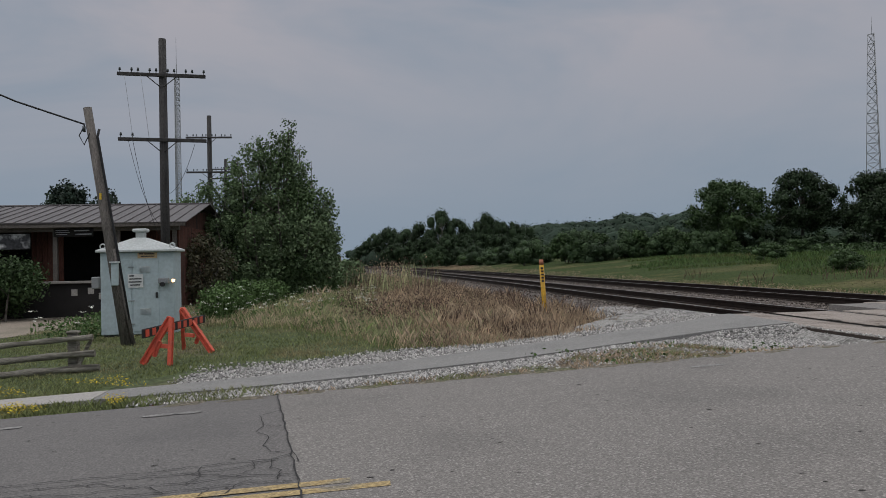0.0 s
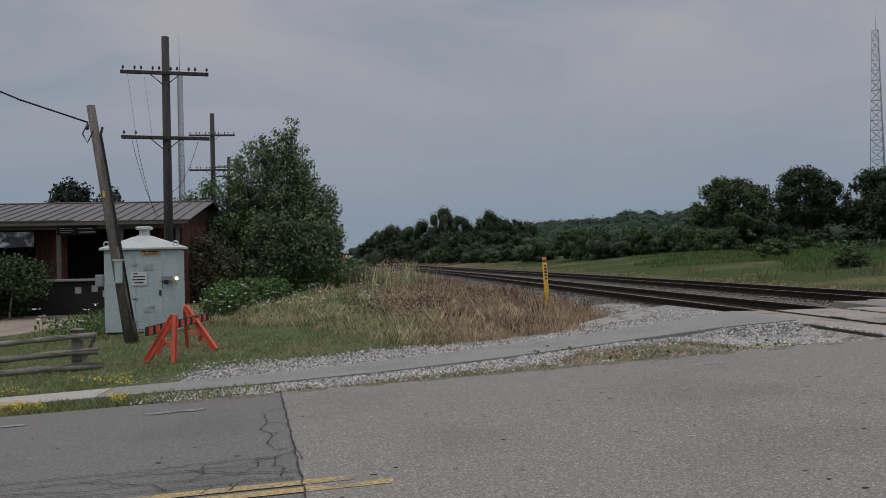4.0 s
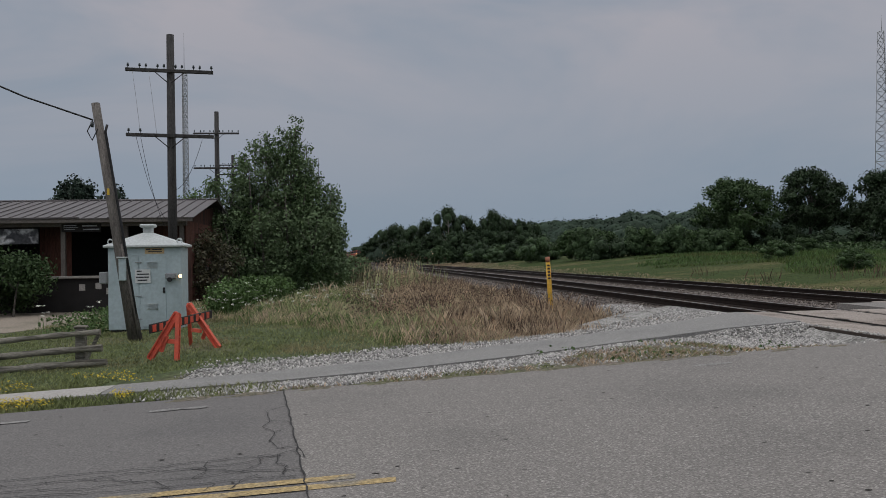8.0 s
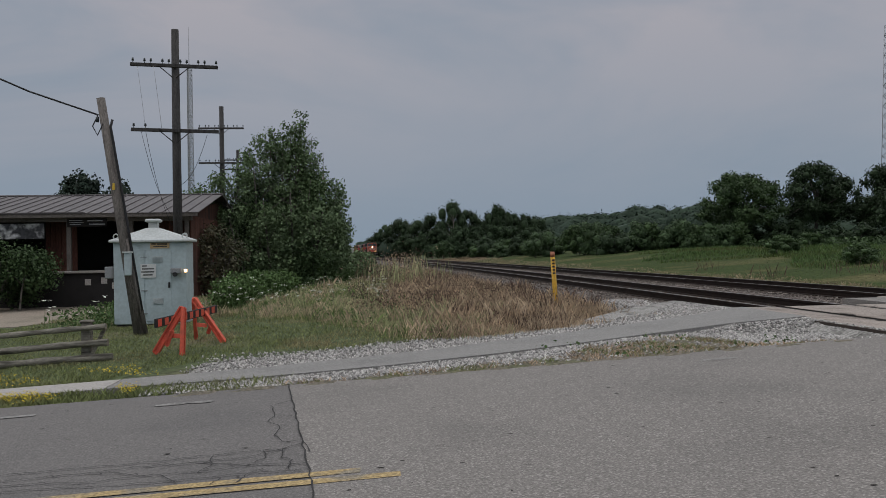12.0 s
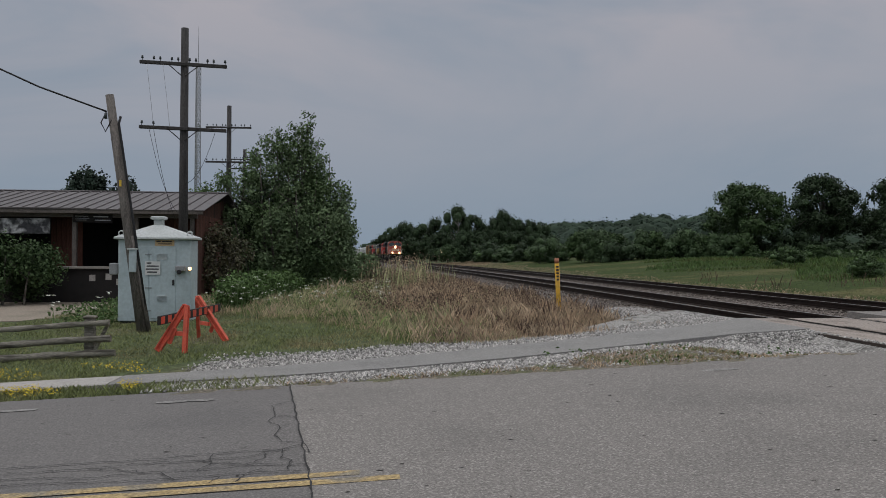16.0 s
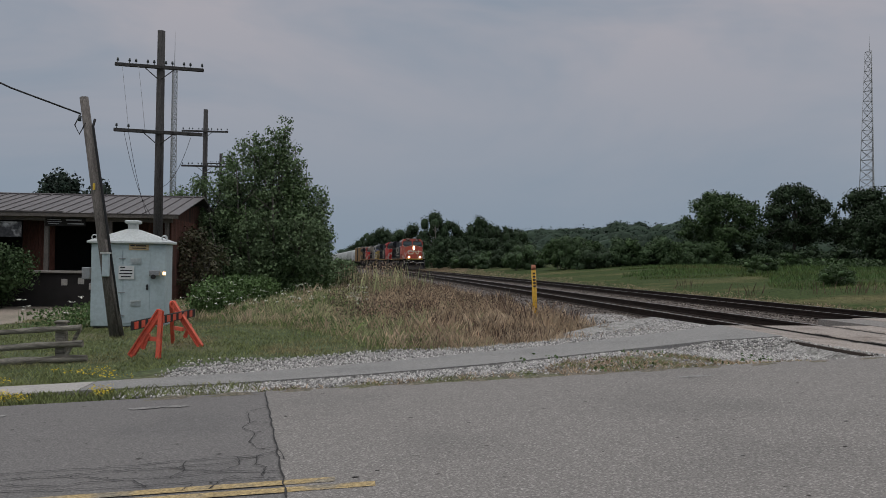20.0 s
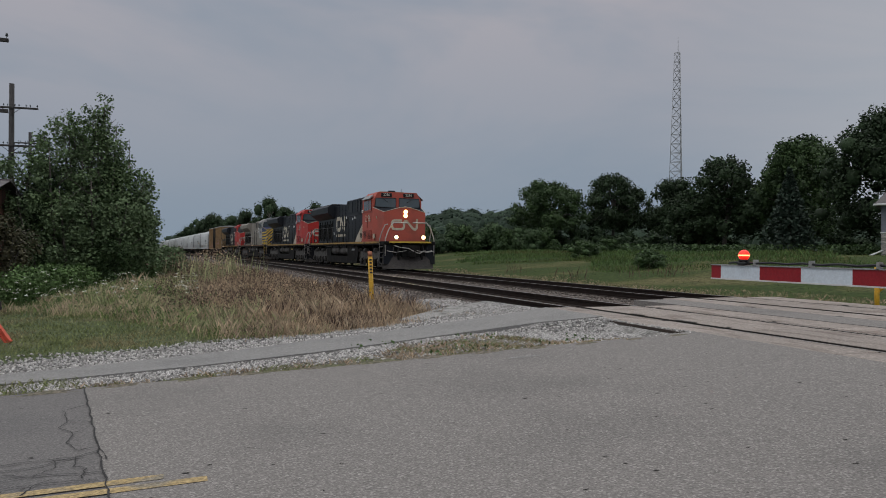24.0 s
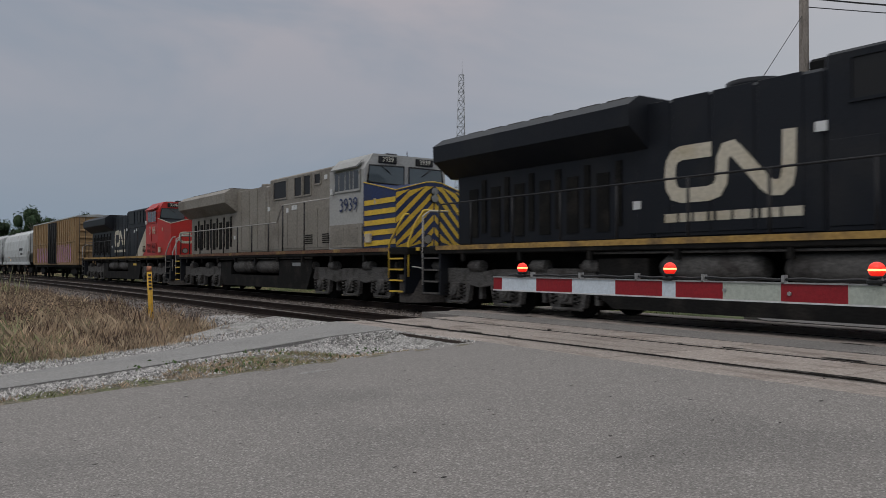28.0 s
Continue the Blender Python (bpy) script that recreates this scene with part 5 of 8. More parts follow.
def hopper():
    e = thing("hopper_car", "pale grey covered hopper car with rounded sides", "hopper car", group="covered hopper cars")
    h = 7.9
    side = [(-1.35, 1.35), (-1.55, 1.9), (-1.58, 2.6), (-1.5, 3.5), (-1.3, 4.1), (-0.8, 4.42), (0.8, 4.42), (1.3, 4.1), (1.5, 3.5), (1.58, 2.6), (1.55, 1.9), (1.35, 1.35)]
    small = [(x * 0.96, 2.2 + (z - 1.35) * 0.70) for x, z in side]
    mid = loft(side, -h + 1.0, side, h - 1.0)
    part("body", mid, M_HOPPER, e)
    part("sloped_end", loft(small, -h, side, -h + 1.0), M_HOPPER, e)
    part("sloped_end", loft(side, h - 1.0, small, h), M_HOPPER, e)
    for sx in (-1, 1):
        part("side_sill", Shape().box(sx * 1.40, sx * 1.56, -h - 0.3, h + 0.3, 1.12, 1.36, c=0.02), M_HOPPER, e)
        for y in (-h + 0.5, h - 0.5):
            part("end_post", Shape().box(sx * 1.42, sx * 1.55, y - 0.12, y + 0.12, 1.3, 3.9), M_HOPPER, e)
        part("lettering_bar", Shape().box(sx * 1.572, sx * 1.59, -4.8, -2.9, 2.5, 2.75).box(sx * 1.572, sx * 1.59, -4.8, -3.6, 2.1, 2.25), M_INK, e)
    part("running_board", Shape().box(-0.35, 0.35, -h - 0.2, h + 0.2, 4.50, 4.55).box(-0.3, -0.25, -h, h, 4.4, 4.5).box(0.25, 0.3, -h, h, 4.4, 4.5), M_GALV, e)
    for y in (-4.5, -1.5, 1.5, 4.5):
        part("hatch", Shape().box(-0.75, -0.4, y - 1.0, y + 1.0, 4.40, 4.52, c=0.03), M_HOPPER, e)
    for y in (-4.0, 0.0, 4.0):
        part("discharge_bay", Shape().prism([(y - 1.4, 1.36), (y - 0.4, 0.45), (y + 0.4, 0.45), (y + 1.4, 1.36)], 0, -1.2, 1.2), M_UNDER, e)
    for sy in (-1, 1):
        part("end_platform", Shape().box(-1.35, 1.35, sy * (h - 0.1), sy * (h + 0.45), 1.12, 1.2).box(-0.2, 0.2, sy * (h - 1.5), sy * (h + 1.0), 0.75, 1.0), M_UNDER, e)
        part("ladder", Shape().tube((-1.4, sy * (h + 0.3), 1.2), (-1.4, sy * (h + 0.3), 4.1), 0.025, n=5).tube((-1.0, sy * (h + 0.3), 1.2), (-1.0, sy * (h + 0.3), 4.1), 0.025, n=5), M_DARK, e)
    freight_truck(e, -6.3)
    freight_truck(e, 6.3)
    return e


CONSIST = []        # (vehicle, distance of its middle behind the front of the train, half its wheelbase)
CONSIST.append((locomotive("2296", "first", True, "black diesel locomotive with faded red cab and lit headlights"), 11.15, 7.3))
CONSIST.append((locomotive("3124", "second", False, "black diesel locomotive with bright red cab and unlit lamps"), 33.45, 7.3))
CONSIST.append((locomotive("3939", "grey", False, "grimy grey diesel locomotive with blue and yellow striped nose"), 55.75, 7.3))
CONSIST.append((locomotive("3106", "second", False, "black and red diesel locomotive coupled before the boxcar"), 78.05, 7.3))
CONSIST.append((boxcar(), 99.8, 6.6))
first_hopper = hopper()
for k in range(13):
    CONSIST.append((first_hopper if k == 0 else copy_thing(first_hopper, Matrix()), 119.4 + 17.9 * k, 6.3))

# seconds and metres of the train's front from the road's middle line, along the far track
FRONT = [(-1, 476.4), (0, 459), (8, 319.8), (17, 163.4), (20, 111.2), (22.5, 67.8), (24.4, 34.6), (25, 24.0), (25.6, 14.1), (26.2, 3.75), (27.2, -13.25), (28, -26.4), (29, -42.9)]


def front_at(t):
    return float(np.interp(t, [a for a, b in FRONT], [b for a, b in FRONT]))


def train_pose(s, reach):
    """A vehicle whose two trucks both stand on the far track."""
    a, b = Vector((TRACKS[1] + float(bend(s - reach)), s - reach, 0)), Vector((TRACKS[1] + float(bend(s + reach)), s + reach, 0))
    m = (a + b) / 2
    return pose(m.x, m.y, 0, 0, 0, math.degrees(math.atan2(-(b.x - a.x), b.y - a.y)))


def motions():
    for vehicle, behind, reach in CONSIST:
        walk(vehicle, [(t, train_pose(front_at(t) + behind, reach)) for t in (0, 2, 4, 6, 8, 10, 12, 14, 16, 18, 20, 21, 22, 22.5, 23, 23.5, 24, 24.5, 25, 25.5, 26, 26.5, 27, 27.5, 28)])

# ---- things beside the road ----
def wire(name, pts, r, label, material=M_WIRE, category="cable"):
    return single(name, Shape().pipe(pts, r, 5), material, label, category)


def sag(a, b, drop, n=14):
    a, b = Vector(a), Vector(b)
    return [a.lerp(b, i / n) - Vector((0, 0, drop * 4 * (i / n) * (1 - i / n))) for i in range(n + 1)]


# relay cabinet
def relay_cabinet():
    x0, x1, y0, z0, z1 = -6.42, -4.60, 20.9, -0.60, 1.72
    c = (x0 + x1) / 2
    e = thing("relay_cabinet", "pale blue-grey steel railway relay cabinet on grass", "cabinet", (c, y0 + 0.4, z0))
    o = Matrix.Diagonal((1, 1, 0.905, 1)) @ Matrix.Translation((-c, -(y0 + 0.4), -z0))

    def box(*a, **k):
        return Shape().box(*a, m=o, **k)
    part("body", box(x0, x1, y0, y0 + 0.8, z0, z1, c=0.02), M_HUT, e)
    part("base_frame", box(x0 + 0.05, x1 - 0.05, y0 + 0.05, y0 + 0.75, z0 - 0.12, z0 + 0.01), M_DARK, e)
    part("eave", box(x0 - 0.09, x1 + 0.09, y0 - 0.09, y0 + 0.89, z1, z1 + 0.075, c=0.015), M_HUT_ROOF, e)
    rf = Shape()
    a, b, h = (x0 - 0.07, y0 - 0.07), (x1 + 0.07, y0 + 0.87), z1 + 0.075
    rf.add([o @ Vector(p) for p in ((a[0], a[1], h), (b[0], a[1], h), (b[0], b[1], h), (a[0], b[1], h), (c - 0.14, y0 + 0.26, h + 0.34), (c + 0.14, y0 + 0.26, h + 0.34), (c + 0.14, y0 + 0.54, h + 0.34), (c - 0.14, y0 + 0.54, h + 0.34))], [(0, 1, 5, 4), (1, 2, 6, 5), (2, 3, 7, 6), (3, 0, 4, 7), (4, 5, 6, 7)])
    part("roof", rf, M_HUT_ROOF, e, "low pyramid roof")
    vent = part("vent", box(c - 0.11, c + 0.11, y0 + 0.29, y0 + 0.51, h + 0.33, h + 0.50, c=0.01), M_HUT_ROOF, e)
    part("vent_cap", box(c - 0.18, c + 0.18, y0 + 0.22, y0 + 0.58, h + 0.50, h + 0.60, c=0.03), M_HUT_ROOF, vent)
    for px, py in ((x0 + 0.08, y0 - 0.02), (x1 - 0.18, y0 + 0.6), (x1 - 0.03, y0 - 0.02)):
        ring = [o @ Vector((px + 0.065 * math.cos(t * math.pi / 5), py, h + 0.09 + 0.075 * math.sin(t * math.pi / 5))) for t in range(11)]
        part("lifting_eye", Shape().pipe(ring, 0.018, 5), M_HUT_ROOF, e)
    door = part("door", box(-5.62, -4.98, y0 - 0.014, y0 - 0.001, z0 + 0.08, 1.52, c=0.006), M_HUT, e)
    for z in (1.30, 1.02 - 0.9):
        for q in range(6):
            part("louvre", box(-5.45, -5.19, y0 - 0.034, y0 - 0.014, z - 0.03 * q, z - 0.03 * q + 0.012), M_HUT_ROOF, door)
    part("side_door", box(-6.06, -5.66, y0 - 0.012, y0 - 0.001, z0 + 0.08, 1.52, c=0.006), M_HUT, e)
    for z in (1.30, 0.35, -0.3):
        part("hinge", box(-5.74, -5.58, y0 - 0.03, y0 - 0.012, z - 0.012, z + 0.012), M_GREY_BOX, door)
    part("latch", box(-5.06, -5.01, y0 - 0.05, y0 - 0.012, 0.42, 0.58, c=0.01), M_DARK, door)
    box_ = part("meter_box", box(-4.98, -4.72, y0 - 0.13, y0 - 0.002, 0.82, 0.98, c=0.02), M_GREY_BOX, e, "small grey meter box")
    part("meter_tube", Shape().tube(o @ Vector((-4.86, y0 - 0.12, 0.8)), o @ Vector((-4.86, y0 - 0.18, 0.8)), 0.06, n=10), M_DARK, box_)
    lamp = part("door_lamp", box(-4.66, -4.58, y0 - 0.05, y0 - 0.002, 0.84, 0.96, c=0.01), M_GREY_BOX, e)
    part("lit_bulb", box(-4.655, -4.575, y0 - 0.075, y0 - 0.048, 0.85, 0.94, c=0.012), M_BULB, lamp, "small lit warm bulb")
    sg = part("notice_sign", box(-5.74, -5.36, y0 - 0.038, y0 - 0.032, 0.72, 1.10), M_SIGN_WHITE, e, "white notice with black lettering")
    for q, (a_, b_) in enumerate(((-5.70, -5.58), (-5.70, -5.40), (-5.72, -5.40), (-5.68, -5.44))):
        part("lettering_bar", box(a_, b_, y0 - 0.042, y0 - 0.038, 1.035 - 0.085 * q, 1.068 - 0.085 * q), M_INK, sg)
    so = part("emergency_sign", box(-5.50, -5.02, y0 - 0.01, y0 - 0.001, 1.54, 1.70), M_SIGN_ORANGE, e, "faded orange notice with black lettering")
    for q, (a_, b_) in enumerate(((-5.47, -5.36), (-5.33, -5.08), (-5.42, -5.08))):
        part("lettering_bar", box(a_, b_, y0 - 0.014, y0 - 0.010, (1.65, 1.645, 1.585)[q], (1.685, 1.68, 1.61)[q]), M_INK, so)
    return e


relay_cabinet()


# leaning service pole with its meter and cables
def service_pole():
    b, t = Vector((-5.02, 18.15, -0.75)), Vector((-5.84, 18.3, 4.68))
    e = thing("service_pole", "leaning weathered wooden service pole before the cabinet", "pole")
    part("shaft", Shape().tube(b, t, 0.118, 0.092, n=14), M_WOOD, e)
    L = lambda k: b.lerp(t, k)
    part("conduit", Shape().pipe([L(0.02) + Vector((0.16, -0.05, 0)), L(0.5) + Vector((0.15, -0.06, 0)), L(0.88) + Vector((0.13, -0.06, 0)), L(0.905) + Vector((0.19, -0.06, 0.03))], 0.028), M_DARK, e)
    part("brace_pole", Shape().tube((-4.86, 18.12, -0.7), L(0.42) + Vector((0.08, -0.05, 0)), 0.05, 0.04, n=8), M_WOOD, e)
    m = part("meter_cabinet", Shape().box(-5.30, -5.16, 17.98, 18.1, 0.72, 1.22, c=0.015), M_HUT, e, "grey-blue meter cabinet")
    part("meter_cabinet_lid", Shape().box(-5.33, -5.14, 17.95, 18.12, 1.22, 1.25), M_HUT_ROOF, m)
    part("switch_box", Shape().box(-5.72, -5.56, 18.0, 18.16, 0.66, 0.92, c=0.015), M_GREY_BOX, e)
    part("insulator", Shape().tube(L(0.9) + Vector((-0.14, -0.05, 0)), L(0.9) + Vector((-0.14, -0.05, 0.12)), 0.035, n=8), M_INSUL, e)
    part("tag", Shape().box(-5.55, -5.51, 18.08, 18.13, 2.62, 2.76), M_BRIGHT_YELLOW, e)
    top = L(0.93)
    part("drip_loop", Shape().pipe([top + Vector((-0.1, -0.05, 0)), top + Vector((-0.22, -0.05, -0.25)), top + Vector((-0.12, -0.05, -0.45)), top + Vector((0.02, -0.1, -0.2))], 0.014, 5), M_WIRE, e)
    wire("service_cable", sag(top + Vector((-0.1, -0.03, 0)), (-24, 12.5, 23.0), 3.4), 0.02, "black twisted service cable to the leaning pole")


service_pole()


# telegraph poles
def telegraph_pole(x, y, top, arms, arm_half, r, label, loose):
    e = thing("telegraph_pole", label, "pole", (x, y, 0), group="telegraph poles along the track")
    g = float(height(np.array(x), np.array(y)))
    part("shaft", Shape().tube((0, 0, g - 0.3), (0, 0, top), r * 1.35, r, n=14), M_POLE_DARK, e)
    for k, z in enumerate(arms):
        tilt = 0.0 if y > 40 else (-0.035 if k == 0 else -0.03)
        arm = part("crossarm", Shape().box(-arm_half, arm_half, -r - 0.1, -r, z - 0.06, z + 0.06, m=Matrix.Translation((0, 0, z)) @ Matrix.Rotation(-tilt, 4, "Y") @ Matrix.Translation((0, 0, -z)), c=0.012), M_POLE_DARK, e)
        for q in range(10):
            if loose and k == 1 and q not in (0, 1):
                continue
            px = -arm_half + 0.12 + q * (2 * arm_half - 0.24) / 9 + (0.06 if q % 2 else -0.03)
            pz = z + 0.06 + tilt * px
            part("insulator", Shape().tube((px, -r - 0.05, pz), (px, -r - 0.05, pz + 0.08), 0.012, n=5).tube((px, -r - 0.05, pz + 0.07), (px, -r - 0.05, pz + 0.17), 0.045, 0.03, n=8), M_INSUL, arm)
        for sx in (-1, 1):
            part("brace", Shape().tube((sx * 0.05, -r - 0.04, z - 0.42), (sx * 0.5, -r - 0.06, z - 0.05 + tilt * sx * 0.5), 0.018, n=5), M_POLE_DARK, e)
    return e


telegraph_pole(-6.61, 28.75, 9.15, (7.83, 5.55), 1.5, 0.13, "tall dark wooden telegraph pole with two crossarms", True)
telegraph_pole(-9.85, 56.14, 11.49, (9.95, 7.55), 1.55, 0.15, "distant wooden telegraph pole with two crossarms", False)
telegraph_pole(-13.6, 86.9, 12.5, (11.4, 10.4), 1.5, 0.15, "far wooden telegraph pole half behind trees", False)
for k, (x0, z0, x1, y1, z1) in enumerate(((-7.75, 5.5, -6.75, 28.4, 2.6), (-7.6, 5.5, -6.72, 28.4, 2.2), (-5.5, 5.4, -6.5, 28.4, 3.6))):
    wire("loose_wire", sag((x0, 28.52, z0), (x1, y1, z1), 0.42, 10), 0.008, "loose dark telegraph wire hanging down the pole")
for k, px in enumerate((-7.85, -7.3)):
    wire("hanging_wire", sag((px, 28.5, 7.8), (px + 0.25, 28.5, 5.6), -0.05, 6), 0.006, "thin wire between the crossarms of the pole", M_GALV)


def lattice_mast(name, x, y, z0, z1, w0, w1, steps, legs, label, r, spire, steel=M_TOWER):
    e = thing(name, label, "tower", (x, y, z0))
    hgt = z1 - z0
    R = lambda f: w0 + (w1 - w0) * f
    at = lambda i, f: Vector((R(f) * math.cos(2 * math.pi * i / legs + 0.5), R(f) * math.sin(2 * math.pi * i / legs + 0.5), hgt * f))
    for i in range(legs):
        part("leg", Shape().tube(at(i, 0), at(i, 1), r, r * 0.7, n=5), steel, e)
    for i in range(legs):
        br = Shape()
        for k in range(steps):
            a, b = k / steps, (k + 1) / steps
            br.tube(at(i, a), at((i + 1) % legs, b), r * 0.55, n=4).tube(at((i + 1) % legs, a), at(i, b), r * 0.55, n=4).tube(at(i, b), at((i + 1) % legs, b), r * 0.55, n=4)
        part("lattice_face", br, steel, e)
    part("spire", Shape().tube((0, 0, hgt), (0, 0, hgt + spire), r * 0.7, r * 0.3, n=5), steel, e)
    return e


lattice_mast("radio_mast", -16.71, 78.23, -0.7, 19.6, 0.34, 0.27, 40, 3, "slender steel lattice radio mast behind the barn", 0.042, 3.6, M_GREY_BOX)
lattice_mast("telecom_tower", 103.7, 147.1, 0.9, 44.6, 2.2, 0.75, 22, 3, "tall grey steel lattice telecom tower beyond the trees", 0.085, 3.5)
single("far_pole", Shape().tube((-6.2, 120, 0), (-6.2, 120, 13.2), 0.20, 0.14, n=8).tube((-6.2, 120, 13.2), (-6.2, 120, 16.5), 0.05, 0.03, n=5), M_WOOD, "far dark pole with an aerial behind the bushes", "pole")
single("street_pole", Shape().tube((-38, 78, 0), (-38, 78, 9.0), 0.14, 0.1, n=8).pipe([(-38, 78, 6.6), (-37.3, 78, 6.7), (-36.8, 78, 7.2)], 0.04), M_TOWER, "thin street pole seen over the barn roof", "pole")


# split-rail fence
def rail_fence():
    e = thing("rail_fence", "low weathered split-rail wooden fence in the grass", "fence")
    rng = random.Random(4)
    for x, y in ((-4.62, 13.62), (-7.6, 13.5), (-10.6, 13.4)):
        z = float(slope(x))
        part("post", Shape().box(x - 0.08, x + 0.08, y - 0.07, y + 0.07, z - 0.2, z + 0.62, c=0.02).box(x - 0.1, x + 0.1, y - 0.09, y + 0.09, z + 0.62, z + 0.67, c=0.02), M_FENCE, e)
        part("brace", Shape().box(x + 0.02, x + 0.07, y - 0.1, y - 0.05, z, z + 0.6, m=Matrix.Translation((x, y, z)) @ Matrix.Rotation(0.45, 4, "Y") @ Matrix.Translation((-x, -y, -z))), M_FENCE, e)
    for h, xe, w in ((0.53, -4.28, 0.045), (0.27, -4.25, 0.055), (0.06, -4.18, 0.06)):
        for k in range(3):
            x1 = xe - 3.0 * k
            pts, n = [], 9
            ph = rng.uniform(0, 6)
            for i in range(n + 1):
                t = i / n
                x = x1 - 3.15 * t
                pts.append(Vector((x, 13.5 + 0.05 * (k % 2) - 0.02 * t * 3, float(slope(x)) + h + 0.018 * math.sin(5 * t + ph) - 0.06 * t * (h < 0.1))))
            sh = Shape()
            sh.pipe(pts, [w * (1 + 0.18 * math.sin(3 * i + ph)) for i in range(len(pts))], 7)
            part("rail", sh, M_FENCE, e)
    return e


rail_fence()


# folding barricade
def barricade():
    e = thing("barricade", "bright orange plastic barricade with a black and orange striped board", "barricade")
    z = -0.5

    def beam(a, b, w):
        a, b = Vector(a), Vector(b)
        sh = Shape()
        q = (b - a).to_track_quat("Z", "X").to_matrix().to_4x4()
        m = Matrix.Translation(a) @ q
        n = int((b - a).length / 0.11)
        L = (b - a).length
        sh.box(-w, -w * 0.55, -0.03, 0.03, 0, L, m=m).box(w * 0.55, w, -0.03, 0.03, 0, L, m=m)
        for i in range(n + 1):
            sh.box(-w * 0.6, w * 0.6, -0.022, 0.022, L * i / n - 0.014, L * i / n + 0.014, m=m)
        sh.box(-w * 0.58, w * 0.58, -0.008, 0.008, 0, L, m=m)
        return sh
    for (ax, ay), (bx, by), (tx, ty), hz in (((-3.56, 13.75), (-3.04, 13.40), (-3.05, 13.55), 0.26), ((-3.36, 16.0), (-2.66, 15.1), (-3.30, 15.55), 0.30)):
        part("leg", beam((ax, ay, z), (tx - 0.02, ty + 0.06, hz), 0.055), M_ORANGE, e)
        part("leg", beam((bx, by, z), (tx + 0.02, ty - 0.04, hz), 0.055), M_ORANGE, e)
        part("cross_bar", Shape().box(-0.5, 0.5, -0.02, 0.02, -0.035, 0.035, m=Matrix.Translation(((ax + bx + 2 * tx) / 4, (ay + by + 2 * ty) / 4, -0.2)) @ Matrix.Rotation(math.atan2(by - ay, bx - ax), 4, "Z") @ Matrix.Diagonal((0.36, 1, 1, 1))), M_ORANGE, e)
        part("foot_strut", beam(((ax + bx) / 2 - 0.03, (ay + by) / 2, z + 0.14), ((ax + bx) / 2 + 0.06, (ay + by) / 2, z + 0.38), 0.035), M_ORANGE, e)
    a, b = Vector((-3.48, 13.45, 0.02)), Vector((-2.95, 15.95, 0.08))
    ln_ = (b - a).length
    m = Matrix.Translation(a) @ (b - a).to_track_quat("X", "Z").to_matrix().to_4x4()
    brd = part("board", Shape().box(0, ln_, -0.02, 0.02, -0.075, 0.075, m=m, c=0.006), M_BARR_BLACK, e, "black striped board")
    for k in range(10):
        u = 0.06 + k * (ln_ - 0.1) / 10
        part("stripe", Shape().box(u, u + ln_ / 10 * 0.52, 0.02, 0.024, -0.06, 0.06, m=m).box(u, u + ln_ / 10 * 0.52, -0.024, -0.02, -0.06, 0.06, m=m), M_ORANGE, brd)
    return e


barricade()


# utility marker
mk = thing("marker_post", "yellow utility marker post with a red cap in dry grass", "marker post", (4.37, 18.16, -0.35), turn=0)
part("shaft", Shape().tube((0.05, 0, -0.3), (-0.03, 0, 1.32), 0.055, n=12), M_MARKER, mk)
part("cap", Shape().tube((-0.03, 0, 1.32), (-0.035, 0, 1.44), 0.058, 0.05, n=12), M_RED_CAP, mk)
for q in range(5):
    part("lettering_bar", Shape().box(-0.045 - 0.004 * q, 0.015 - 0.004 * q, -0.062, -0.05, 0.92 + 0.075 * q, 0.96 + 0.075 * q), M_INK, mk)


